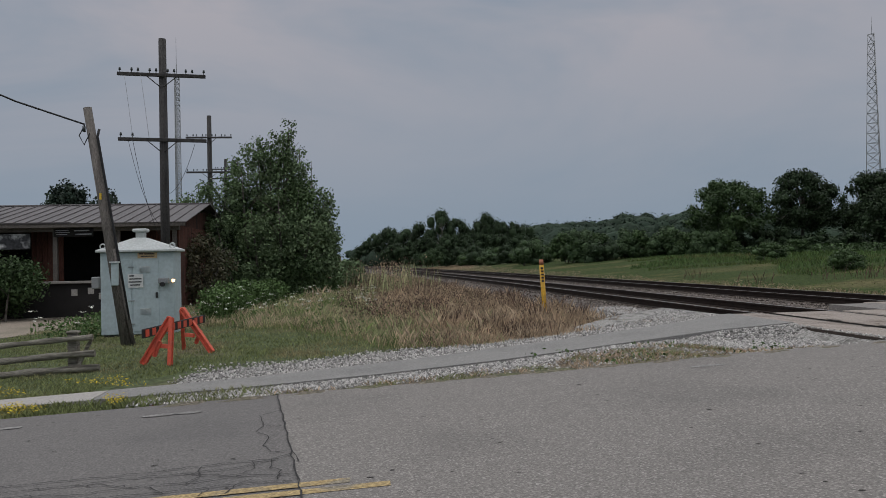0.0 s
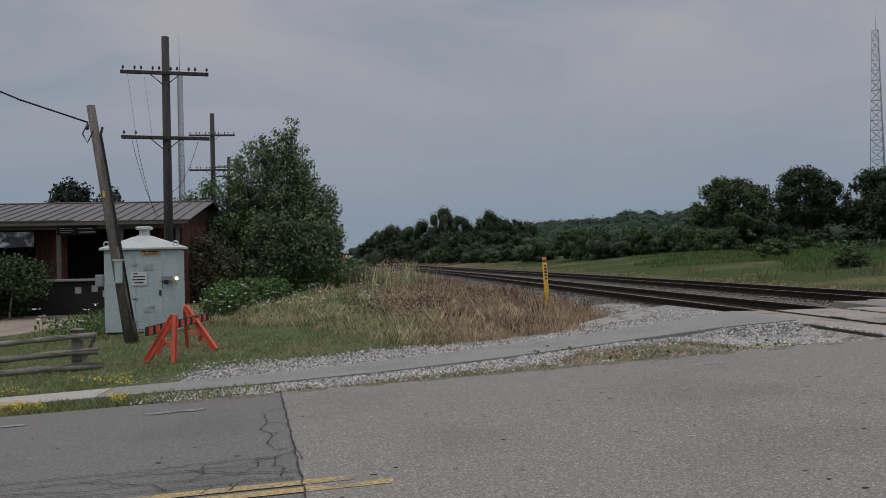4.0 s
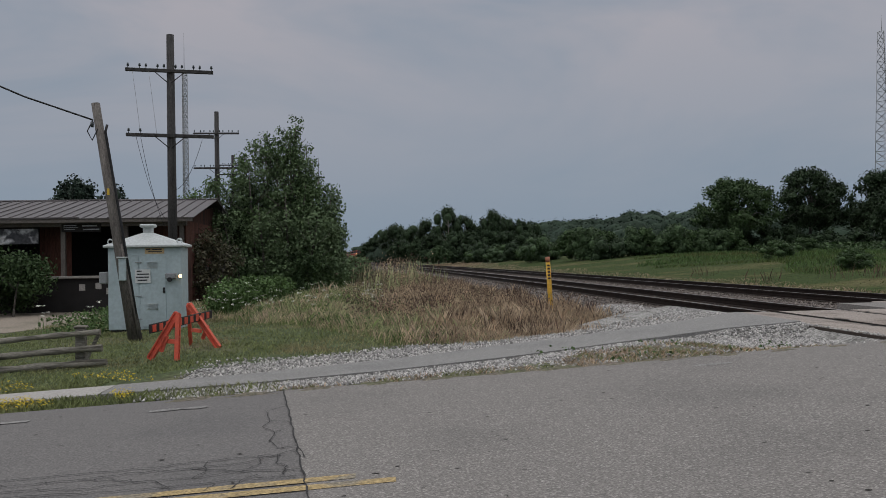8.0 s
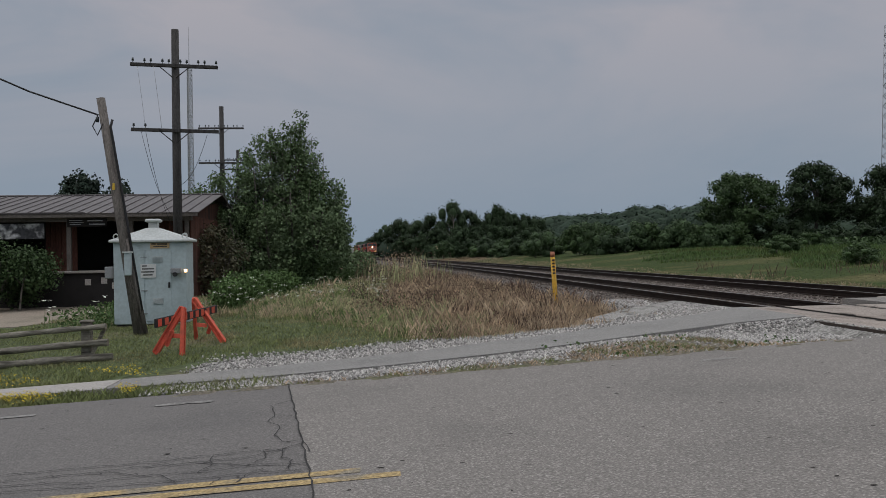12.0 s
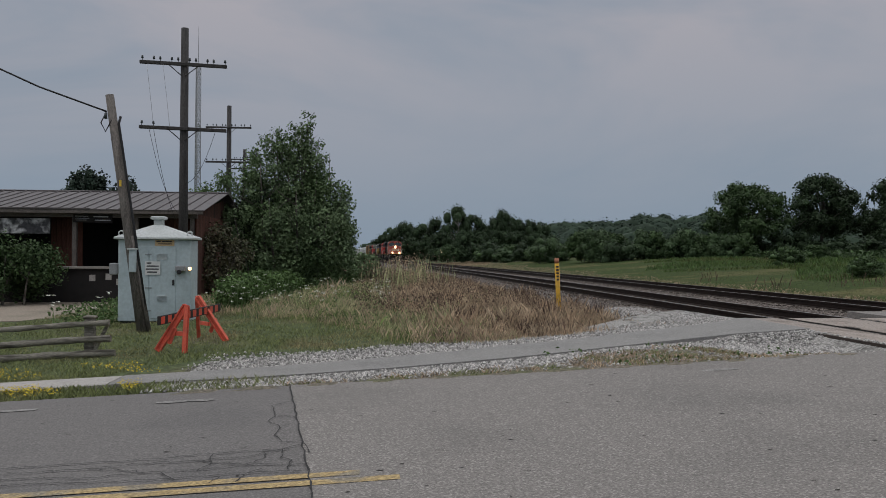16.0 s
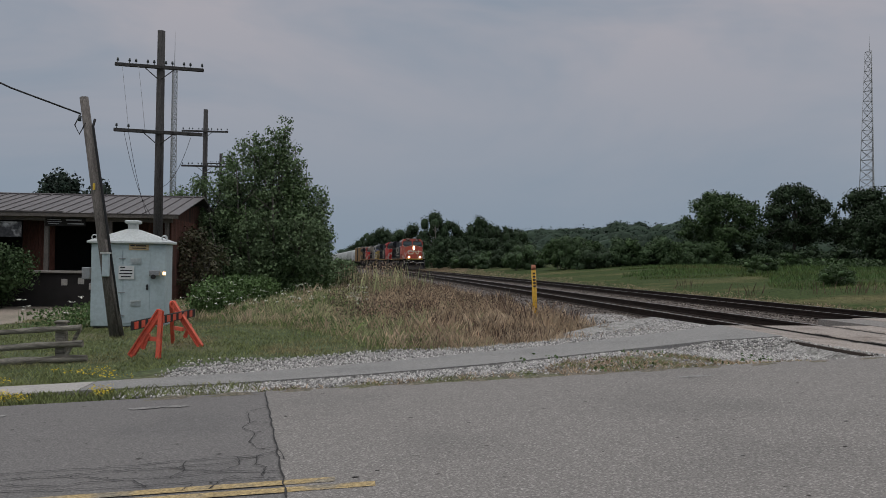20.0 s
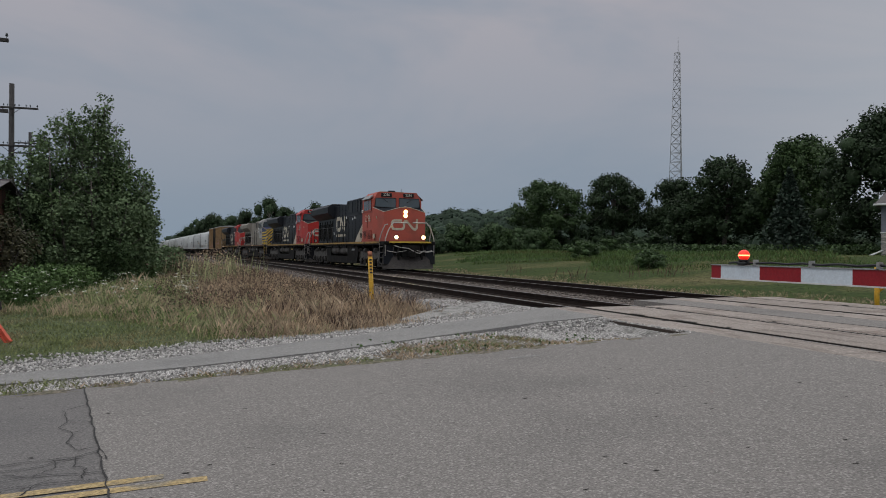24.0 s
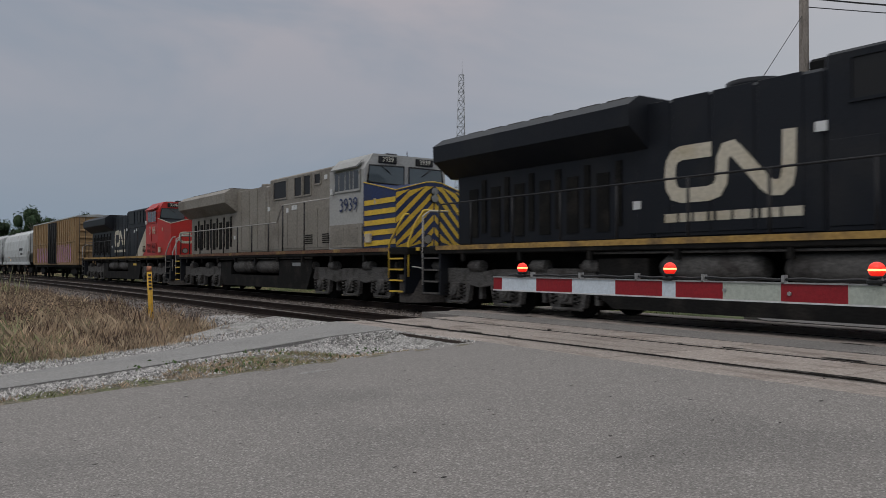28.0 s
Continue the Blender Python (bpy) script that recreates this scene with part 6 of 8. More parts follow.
# ---- barn ----
def barn():
    e = thing("barn", "long dark red board barn with a brown metal roof", "barn")
    x0, x1, y0, y1 = -40.0, -6.75, 31.6, 40.0
    zf, ze, zr = 0.62, 2.80, 3.86
    g = -0.75
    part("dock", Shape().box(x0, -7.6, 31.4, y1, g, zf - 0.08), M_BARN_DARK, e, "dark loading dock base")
    part("dock_edge", Shape().box(x0, -7.6, 31.28, 31.5, zf - 0.08, zf + 0.02, c=0.02), M_DOCK, e)
    # walls and roof underside carry the interior's shade in their near-black colour
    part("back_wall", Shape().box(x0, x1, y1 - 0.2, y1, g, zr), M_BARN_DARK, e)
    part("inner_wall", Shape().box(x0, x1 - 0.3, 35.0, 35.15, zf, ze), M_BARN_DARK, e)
    bd = Shape().box(0, 0.19, -0.02, 0.02, 0, 2.25, c=0.006).mesh("board", M_BARN)
    for a, b in ((-12.5, -11.5), (-8.4, -6.9)):
        k = a
        while k < b:
            o = new("board", bd)
            o.parent = e
            o.location = (k, 32.4, zf - 0.02)
            k += 0.2
    k = -40.0
    while k < -17:
        o = new("board", bd)
        o.parent = e
        o.location = (k, 32.6, zf - 0.02)
        k += 0.2
    sb = Shape().box(-0.02, 0.02, 0, 0.24, 0, 3.2, c=0.006).mesh("board", M_BARN)
    k = y0 - 0.1
    while k < y1:
        o = new("board", sb)
        o.parent = e
        o.location = (x1, k, g + 0.25)
        k += 0.25
    part("gable", Shape().prism([(y0 - 0.2, 2.7), (y0 - 0.2, ze), (y1, zr + 0.1), (y1, 2.7)], 0, x1 - 0.06, x1 - 0.02), M_BARN, e)
    for px in (-23.5, -19.6, -14.9, -11.3, -9.0, -6.9):
        part("porch_post", Shape().box(px - 0.08, px + 0.08, 31.45, 31.6, zf - 0.05 if px < -7 else g, ze - 0.12, c=0.01), M_TRIM, e)
    part("eave_beam", Shape().box(x0, x1 + 0.05, 31.4, 31.6, ze - 0.28, ze - 0.06, c=0.01), M_TRIM, e)
    part("fascia", Shape().box(x0, x1 + 0.35, 31.02, 31.08, ze - 0.14, ze + 0.02), M_TRIM, e)
    n = 74
    w = (x1 + 0.4 - x0) / n
    L = math.hypot(5.2, zr - ze)
    sheet_me = Shape().box(0.0, w - 0.006, 0, L, -0.012, 0.012).box(0.0, 0.035, 0, L, 0.0, 0.05, c=0.01).mesh("roof_panel", M_BARN_ROOF)
    for i in range(n):
        o = new("roof_panel", sheet_me)
        o.parent = e
        o.matrix_local = Matrix.Translation((x0 + w * i, 31.0, ze)) @ Matrix.Rotation(math.atan2(zr - ze, 5.2), 4, "X")
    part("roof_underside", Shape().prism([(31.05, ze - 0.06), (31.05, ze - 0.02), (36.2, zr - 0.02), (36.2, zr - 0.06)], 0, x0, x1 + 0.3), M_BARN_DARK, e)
    part("rear_roof", Shape().prism([(36.2, zr - 0.05), (36.2, zr), (y1 + 0.3, zr - 0.7), (y1 + 0.3, zr - 0.75)], 0, x0, x1 + 0.4), M_BARN_ROOF, e)
    part("ridge_cap", Shape().box(x0, x1 + 0.4, 36.05, 36.35, zr - 0.02, zr + 0.05, c=0.02), M_BARN_ROOF, e)
    part("lower_roof_edge", Shape().box(-13.9, -10.6, 30.98, 31.3, ze + 0.02, ze + 0.06), M_BARN_ROOF, e)
    part("banner", Shape().box(-16.6, -12.15, 31.36, 31.38, 1.88, 2.46), M_POSTER, e, "black and white printed banner under the eave")
    sg = part("shop_sign", Shape().box(-11.3, -9.86, 31.34, 31.38, 2.32, 2.62), M_BARN_DARK, e, "dark shop sign with pale lettering")
    for a, b, c0, c1 in ((-11.22, -10.75, 2.545, 2.57), (-11.22, -10.7, 2.47, 2.49), (-11.2, -10.8, 2.40, 2.42), (-10.55, -10.0, 2.52, 2.57), (-10.5, -9.92, 2.39, 2.43)):
        part("lettering_bar", Shape().box(a, b, 31.325, 31.335, c0, c1), M_GALV, sg)
    for px, pz in ((-10.7, 0.2), (-10.1, 0.25), (-9.7, 0.05)):
        part("paint_scar", Shape().box(px, px + 0.22, 31.385, 31.396, pz - 0.12, pz + 0.12), M_SLAB, e)
    return e


barn()

# ---- crossing signals and gates ----
def crossing_lamp(e, at, face, lit, name="signal_lamp"):
    """A round flashing lamp with its black backing disc and hood, turned to the road; face: degrees about z, 180 looks towards -x."""
    d = part(name, Shape().tube((0, 0, 0), (0.02, 0, 0), 0.285, n=24), M_HOOD, e, "round black lamp backing")
    d.location = at
    d.rotation_euler = (0, 0, radians(face))
    part("housing", Shape().tube((-0.20, 0, 0), (-0.16, 0, 0), 0.10, 0.15, n=16).tube((-0.16, 0, 0), (0, 0, 0), 0.15, 0.215, n=16), M_GALV, d, "pale grey lamp housing")
    part("lens", Shape().tube((0.02, 0, 0), (0.05, 0, 0), 0.20, n=22), M_LAMP_RED if lit else M_LENS_DARK, d, "lit red lens" if lit else "dark red lens")
    if lit:
        part("lens_core", Shape().tube((0.05, 0, 0), (0.06, 0, 0), 0.12, n=18), M_LAMP_CORE, d)
    hood = Shape()
    for i in range(9):
        a0, a1 = math.pi * i / 9 - 0.1, math.pi * (i + 1) / 9 - 0.1
        hood.add([(0.02, 0.22 * math.cos(a), 0.22 * math.sin(a)) for a in (a0, a1)] + [(0.22, 0.215 * math.cos(a), 0.215 * math.sin(a)) for a in (a1, a0)], [(0, 1, 2, 3)])
    part("hood", hood, M_HOOD, d)


def gate_arm(e, x, y_tip, y_end, z, h, parts, lamps, lit):
    """A striped arm along y, with lamps on its top edge."""
    step = -1 if y_end < y_tip else 1
    y = y_tip
    i = 0
    for length, m in parts:
        y2 = y + step * length
        part("arm_section", Shape().box(x - 0.012, x + 0.012, y, y2, z, z + h), m, e, "red reflective section" if m is M_GATE_RED else "white reflective section")
        y = y2
        i += 1
    part("arm_edge", Shape().box(x - 0.018, x + 0.018, y_tip, y, z - 0.010, z - 0.001), M_WHITE_TRIM, e)
    part("arm_top", Shape().box(x - 0.02, x + 0.02, y_tip, y, z + h, z + h + 0.008), M_GALV, e)
    cable = [Vector((x, y_tip + step * 0.2 + (y - y_tip - step * 0.2) * k / 40, z + h + 0.022 + 0.008 * (k % 2))) for k in range(41)]
    part("lamp_cable", Shape().pipe(cable, 0.008, 4), M_HOOD, e)
    k = 0.5
    while k < abs(y - y_tip):
        part("cable_clip", Shape().box(x - 0.02, x + 0.02, y_tip + step * k - 0.008, y_tip + step * k + 0.008, z + h, z + h + 0.05), M_GALV, e)
        k += 0.55
    for yl, on in zip(lamps, lit):
        b = part("arm_lamp", Shape().box(x - 0.04, x + 0.04, yl - 0.04, yl + 0.04, z + h + 0.005, z + h + 0.035, c=0.01).tube((x, yl, z + h + 0.03), (x, yl, z + h + 0.05), 0.035, 0.045, n=14), M_HOOD, e)
        part("lens", Shape().ball((x, yl, z + h + 0.082), 0.042, n=16, k=10), M_LAMP_RED if on else M_LENS_DARK, b, "lit red lens" if on else "dark red lens")
        if on:
            part("lens_core", Shape().tube((x, yl, z + h + 0.076), (x, yl, z + h + 0.087), 0.0422, n=16, caps=False), M_LAMP_CORE, b)


def crossbuck(e, x, y, z):
    for k, ang in enumerate((45, -45)):
        m = Matrix.Translation((x - 0.03 * (k + 1), y, z)) @ Matrix.Rotation(radians(ang), 4, "X")
        part("crossbuck_blade", Shape().box(-0.012, 0.012, -0.61, 0.61, -0.085, 0.085, m=m, c=0.004), M_GALV if k == 0 else M_DOCK, e, "grey back of a crossbuck blade")


def far_signal():
    X, Yy = 18.95, 14.37
    e = thing("crossing_signal", "grey steel crossing signal mast with one red lamp lit", "signal", (X, Yy, 0))
    part("mast", Shape().tube((0, 0, -0.2), (0, 0, 5.05), 0.065, n=14).tube((0, 0, 4.55), (0, 0, 5.1), 0.085, n=14), M_GALV, e)
    part("base", Shape().box(-0.2, 0.2, -0.2, 0.2, -0.25, 0.06, c=0.03).tube((0, 0, 0.12), (0, 0, 0.45), 0.16, 0.10, n=12), M_DARK, e)
    crossbuck(e, 0.28, -0.1, 4.15)
    part("sign_bar", Shape().tube((0, -0.8, 4.36), (0, 0.7, 4.36), 0.022, n=6), M_GALV, e)
    part("lamp_bracket", Shape().tube((-0.1, -0.75, 3.48), (-0.1, 0.75, 3.48), 0.03, n=8).tube((0.1, -0.6, 3.18), (0.1, 0.6, 3.18), 0.03, n=8), M_GALV, e)
    for y, on in ((0.46, True), (-0.46, False)):
        crossing_lamp(e, (-0.34, y, 3.18), 205, on)
        crossing_lamp(e, (0.36, y, 3.18), 0, False)
    part("track_sign", Shape().box(-0.1, -0.085, -0.48, 0.18, 2.36, 2.62, c=0.004), M_GALV, e, "grey back of a small sign")
    part("track_sign", Shape().box(-0.1, -0.085, 0.02, 0.42, 1.98, 2.22, c=0.004), M_SIGN_ORANGE, e, "faded back of a small sign")
    mech = part("gate_mechanism", Shape().prism([(-0.26, 1.12), (-0.26, 1.5), (-0.05, 1.74), (0.42, 1.74), (0.5, 1.5), (0.3, 1.15)], 0, -0.3, 0.24), M_GREY_BOX, e, "grey steel gate mechanism")
    part("cover_plate", Shape().box(-0.315, -0.3, -0.1, 0.3, 1.3, 1.66, c=0.01), M_GREY_BOX, mech)
    part("counterweight_arm", Shape().prism([(0.2, 1.4), (0.2, 1.62), (0.8, 1.72), (1.0, 1.66), (1.0, 1.5), (0.6, 1.4)], 0, -0.42, -0.36), M_GALV, e)
    part("counterweight", Shape().box(-0.48, -0.34, 0.78, 1.16, 1.42, 1.76, c=0.03), M_GREY_BOX, e, "grey counterweight plate")
    for yy in (0.88, 1.08):
        part("bolt", Shape().tube((-0.53, yy, 1.6), (-0.5, yy, 1.6), 0.035, n=8), M_DARK, e)
    part("arm_socket", Shape().prism([(-0.2, 1.08), (-0.2, 1.38), (-0.75, 1.32), (-1.15, 1.29), (-1.15, 1.19), (-0.7, 1.14)], 0, -0.42, -0.36), M_DARK, e)
    part("cable", Shape().pipe([(-0.1, -0.1, 0.95), (-0.15, -0.45, 0.7), (-0.12, -0.2, 0.45), (-0.05, 0.1, 0.3)], 0.025), M_HOOD, e)
    gate_arm(e, -0.39, -1.1, -8.2, 1.19, 0.1, [(0.55, M_GATE_WHITE if k % 2 == 0 else M_GATE_RED) for k in range(13)], (-3.2, -6.8), (True, True))


far_signal()


def near_gate():
    x = 4.12
    e = thing("crossing_gate", "lowered red and white striped crossing gate with lit red lamps", "gate")
    g = float(slope(x))
    base = part("mast", Shape().tube((x + 0.1, -2.4, g - 0.2), (x + 0.1, -2.4, 4.6), 0.065, n=14), M_GALV, e)
    part("base", Shape().box(x - 0.15, x + 0.35, -2.65, -2.15, g - 0.2, g + 0.15, c=0.03), M_DARK, e)
    part("gate_mechanism", Shape().box(x + 0.02, x + 0.6, -2.75, -2.1, 0.55, 1.25, c=0.05), M_GALV, e)
    part("arm_socket", Shape().prism([(-2.6, 0.80), (-2.6, 1.15), (-1.3, 1.02), (-1.3, 0.86)], 0, x - 0.03, x + 0.03), M_DARK, e)
    sections = [(0.115, M_GATE_RED), (0.44, M_GATE_WHITE), (0.41, M_GATE_RED), (0.44, M_GATE_WHITE), (0.42, M_GATE_RED), (0.11, M_GATE_WHITE), (0.36, M_GATE_RED), (0.39, M_GATE_GREEN), (0.39, M_GATE_RED), (0.41, M_GATE_GREEN), (0.41, M_GATE_RED), (0.41, M_GATE_GREEN), (0.41, M_GATE_RED), (0.41, M_GATE_GREEN), (0.41, M_GATE_RED), (0.41, M_GATE_GREEN), (0.41, M_GATE_RED)]
    gate_arm(e, x, 5.36, -1.3, 0.915, 0.10, sections, (4.99, 3.48, 2.14), (True, True, True))
    for yb, zb in ((3.05, 0.97), (2.62, 0.96), (1.9, 0.965)):
        part("bolt", Shape().tube((x - 0.022, yb, zb), (x - 0.012, yb, zb), 0.012, n=8), M_GALV, e)


near_gate()

for x, y, lean in ((15.1, 13.85, 0.0), (19.8, 13.9, 0.35)):
    b = thing("guard_post", "short yellow steel post beside the crossing road", "post", (x, y, -0.2), group="yellow posts by the road")
    part("post", Shape().tube((0, 0, -0.2), (lean, 0, 1.0), 0.055, n=10), M_MARKER, b)
    part("stay", Shape().tube((0.03, -0.02, 0.45), (0.35, -0.25, 0.8), 0.03, n=6), M_MARKER, b)

# utility pole with its cables
UX, UY = 25.5, 15.7
up = thing("utility_pole", "tall grey wooden utility pole with overhead cables", "pole", (UX, UY, -0.2))
part("shaft", Shape().tube((0, 0, -0.3), (0.1, 0, 14.5), 0.19, 0.14, n=14), M_POLE, up)
part("bracket", Shape().box(-0.06, 0.06, -1.0, 1.0, 13.5, 13.62), M_TRIM, up)
for q in (-0.8, 0.0, 0.8):
    part("insulator", Shape().tube((0, q, 13.62), (0, q, 13.85), 0.06, 0.04, n=8), M_INSUL, up)
for k, (dz, dy, ex, ey, ez) in enumerate(((13.9, -0.8, 60, -40, 15.5), (13.9, 0.0, 60, -38, 14.6), (11.2, 0.1, 60, -30, 10.5), (10.3, 0.0, 45, -10, 8.4), (10.9, 0.8, 5, 60, 12.5))):
    if k < 4:
        wire("overhead_cable", sag((UX + 0.1, UY + dy, dz - 0.2), (ex, ey, ez), 1.2), 0.018, "dark overhead cable from the utility pole")
for dz, dy, ex, ey, ez, drop in ((13.9, 0.8, 60, -41, 17.5, 1.0), (12.2, 0.1, 58, -34, 12.2, 1.0)):
    wire("overhead_cable", sag((UX + 0.1, UY + dy, dz - 0.2), (ex, ey, ez), drop), 0.016, "dark overhead cable from the utility pole")
loop = [Vector((UX + 0.9 + 0.5 * k / 8 + 0.10 * math.cos(k), UY - 2.2 - 0.25 * k, 10.35 - 0.12 * k + 0.10 * math.sin(1.3 * k))) for k in range(22)]
wire("cable_coil", loop, 0.03, "tangled black cable loops hanging from the overhead line")
wire("guy_wire", [(UX, UY, 9.8), (19.2, 14.3, 4.7)], 0.012, "thin guy cable from pole to signal mast")
wire("overhead_cable", sag((UX, UY, 10.4), (34, -6, 6.5), 0.8), 0.03, "thick bundled overhead cable with loops")


# ---- house ----
def house():
    e = thing("house", "slate-blue sided house with pale stone base and grey roof", "house", (44.6, 40.2, 0.95), turn=-51)
    # local x to the right along the front, y away from the road
    L, R, H, SB = -0.3, 7.1, 3.42, 1.5
    PKX, PKZ = 3.95, 5.75
    part("wall", Shape().box(L, R, 0, 9.0, -0.6, H).prism([(0.9, H), (PKX, PKZ), (R, H)], 1, 0.0, 0.3), M_SIDING, e)
    sid = Shape().box(L, R, -0.03, 0.0, 0, 0.145).mesh("siding_board", M_SIDING)
    for k in range(12):
        o = new("siding_board", sid)
        o.parent = e
        o.location = (0, -0.006 * (k % 2), SB + 0.06 + 0.155 * k)
    for k in range(13):
        z = H + 0.02 + 0.165 * k
        f = (z + 0.16 - H) / (PKZ - H)
        if f < 0.97:
            part("siding_board", Shape().box(0.9 + (PKX - 0.9) * f, R - (R - PKX) * f, -0.03 - 0.006 * (k % 2), 0.0, z, z + 0.15), M_SIDING, e)
    rng = random.Random(7)
    z = -0.3
    while z < SB - 0.05:
        x = L
        h = rng.uniform(0.15, 0.26)
        while x < R - 0.05:
            w = min(rng.uniform(0.3, 0.8), R - x)
            part("stone", Shape().box(x + 0.012, x + w - 0.012, -0.09 - rng.uniform(0, 0.04), 0.0, z + 0.012, min(z + h, SB) - 0.012, c=0.02), M_HOUSE_STONE, e)
            x += w
        z += h
    part("ledge", Shape().box(L - 0.05, R + 0.05, -0.16, 0.0, SB, SB + 0.07), M_SIGN_WHITE, e, "white ledge over the stone base")

    def window(x0, x1, z0, z1, panes, y=0.0):
        f = part("window", Shape().box(x0, x1, y - 0.11, y - 0.02, z0, z1, c=0.01), M_SIGN_WHITE, e, "white framed window")
        pw = (x1 - x0 - 0.24) / panes
        for k in range(panes):
            part("pane", Shape().box(x0 + 0.12 + pw * k + 0.035, x0 + 0.12 + pw * (k + 1) - 0.035, y - 0.125, y - 0.105, z0 + 0.14, z1 - 0.12), M_PANE, f)
            part("curtain", Shape().box(x0 + 0.12 + pw * k + pw * 0.55, x0 + 0.12 + pw * (k + 1) - 0.06, y - 0.130, y - 0.126, z0 + 0.16, z1 - 0.14), M_GREY_BOX, f) if k == panes - 1 else None
    window(0.98, 2.25, 1.95, 3.28, 3)
    window(4.43, 5.70, 1.97, 3.38, 2)
    window(1.28, 1.93, 0.15, 1.02, 1)
    window(7.80, 8.50, 2.05, 3.40, 2, 1.2)
    # front roofs: a low ridge along the front, and the gable before it
    part("roof", Shape().add([(L - 0.4, -0.45, H), (3.9, -0.45, H), (3.9, 3.4, 5.15), (0.4, 3.4, 5.15), (L - 0.4, 7.2, H), (3.9, 7.2, H)], [(0, 1, 2, 3), (0, 3, 4), (4, 3, 2, 5)]).box(L - 0.4, 3.5, -0.45, 7.0, H - 0.08, H - 0.004), M_SHINGLE, e, "grey shingled hip roof")
    part("roof", Shape().prism([(0.55, H - 0.12), (0.55, H + 0.02), (PKX, PKZ + 0.22), (R + 0.35, H + 0.05), (R + 0.35, H - 0.09), (PKX, PKZ + 0.06)], 1, -0.42, 9.0), M_SHINGLE, e, "grey shingled gable roof")
    part("bargeboard", Shape().prism([(0.5, H - 0.14), (0.5, H + 0.06), (PKX, PKZ + 0.26), (PKX, PKZ + 0.04)], 1, -0.50, -0.42), M_SIGN_WHITE, e, "white bargeboard")
    part("bargeboard", Shape().prism([(R + 0.4, H - 0.11), (R + 0.4, H + 0.09), (PKX, PKZ + 0.26), (PKX, PKZ + 0.04)], 1, -0.50, -0.42), M_SIGN_WHITE, e, "white bargeboard")
    part("gutter", Shape().box(L - 0.45, 0.95, -0.56, -0.45, H - 0.1, H + 0.03, c=0.02), M_SIGN_WHITE, e)
    part("downpipe", Shape().pipe([(R + 0.35, -0.35, H - 0.05), (R - 0.05, -0.12, H - 0.3), (R - 0.05, -0.14, 0.1)], 0.05), M_SIGN_WHITE, e)
    # set-back right wing with the taller roof
    part("wall", Shape().box(R, 9.2, 1.2, 9.0, -0.6, H + 0.1), M_SIDING, e)
    for k in range(12):
        part("siding_board", Shape().box(R, 9.2, 1.16 - 0.006 * (k % 2), 1.2, SB + 0.06 + 0.16 * k, SB + 0.21 + 0.16 * k), M_SIDING, e)
    part("wall", Shape().box(9.2, 15.0, 2.6, 9.0, -0.6, H + 0.1), M_SIDING, e)
    part("stone_base", Shape().box(R, 9.2, 1.1, 1.2, -0.5, SB), M_HOUSE_STONE, e)
    part("wing_eave", Shape().prism([(0.6, H + 0.0), (0.6, H + 0.12), (3.0, H + 1.5), (3.0, H + 1.3)], 0, R - 0.4, 9.5), M_SHINGLE, e, "grey shingled wing roof")
    part("wing_fascia", Shape().box(R + 0.4, 9.5, 0.52, 0.6, H - 0.02, H + 0.12), M_SIGN_WHITE, e)
    part("roof", Shape().prism([(1.0, H + 0.35), (1.0, H + 0.2), (4.4, 6.2), (7.8, H + 0.2), (7.8, H + 0.35), (4.4, 6.4)], 0, 5.6, 13.0), M_SHINGLE, e, "grey shingled main roof")
    part("gable", Shape().prism([(5.2, H), (6.1, 6.12), (10.2, H + 0.22), (10.2, H)], 1, 0.86, 1.1), M_SHINGLE, e, "grey shingled roof slope")
    part("bargeboard", Shape().prism([(6.0, 6.12), (6.0, 6.32), (10.4, 3.74), (10.4, 3.56)], 1, 0.74, 0.84), M_SIGN_WHITE, e, "white bargeboard")
    dm = part("dormer", Shape().box(10.3, 12.2, 1.6, 5.0, H, 5.2), M_SIDING, e)
    part("dormer_roof", Shape().prism([(9.9, 4.9), (11.2, 5.9), (12.5, 4.9), (12.5, 4.75), (11.2, 5.72), (9.9, 4.75)], 1, 1.3, 5.2), M_SHINGLE, dm)
    part("dormer_window", Shape().box(10.7, 11.7, 1.52, 1.6, 3.9, 4.75), M_SIGN_WHITE, dm)
    # porch
    part("porch_floor", Shape().box(9.4, 16.5, -0.9, 2.6, 1.1, 1.26), M_TRIM, e)
    part("porch_skirt", Shape().box(9.4, 16.5, -0.8, -0.72, -0.5, 1.1), M_TRIM, e)
    part("porch_rail", Shape().box(9.4, 16.5, -0.85, -0.78, 2.0, 2.07), M_SIGN_WHITE, e)
    part("porch_rail", Shape().box(9.4, 16.5, -0.84, -0.79, 1.33, 1.38), M_SIGN_WHITE, e)
    bal = Shape().box(-0.025, 0.025, -0.835, -0.795, 1.36, 2.02).mesh("baluster", M_SIGN_WHITE)
    for k in range(48):
        o = new("baluster", bal)
        o.parent = e
        o.location = (9.45 + 0.148 * k, 0, 0)
    for k in range(3):
        part("porch_post", Shape().box(9.4 + 3.3 * k, 9.56 + 3.3 * k, -0.86, -0.70, 1.1, H), M_SIGN_WHITE, e)
    part("porch_roof", Shape().prism([(-1.2, H), (-1.2, H + 0.12), (2.6, H + 0.75), (2.6, H + 0.6)], 0, 9.2, 16.5), M_SHINGLE, e)
    part("splash_pipe", Shape().tube((-0.9, -0.9, 0.0), (-0.2, -0.1, 0.35), 0.06, n=6), M_SIGN_WHITE, e)


house()

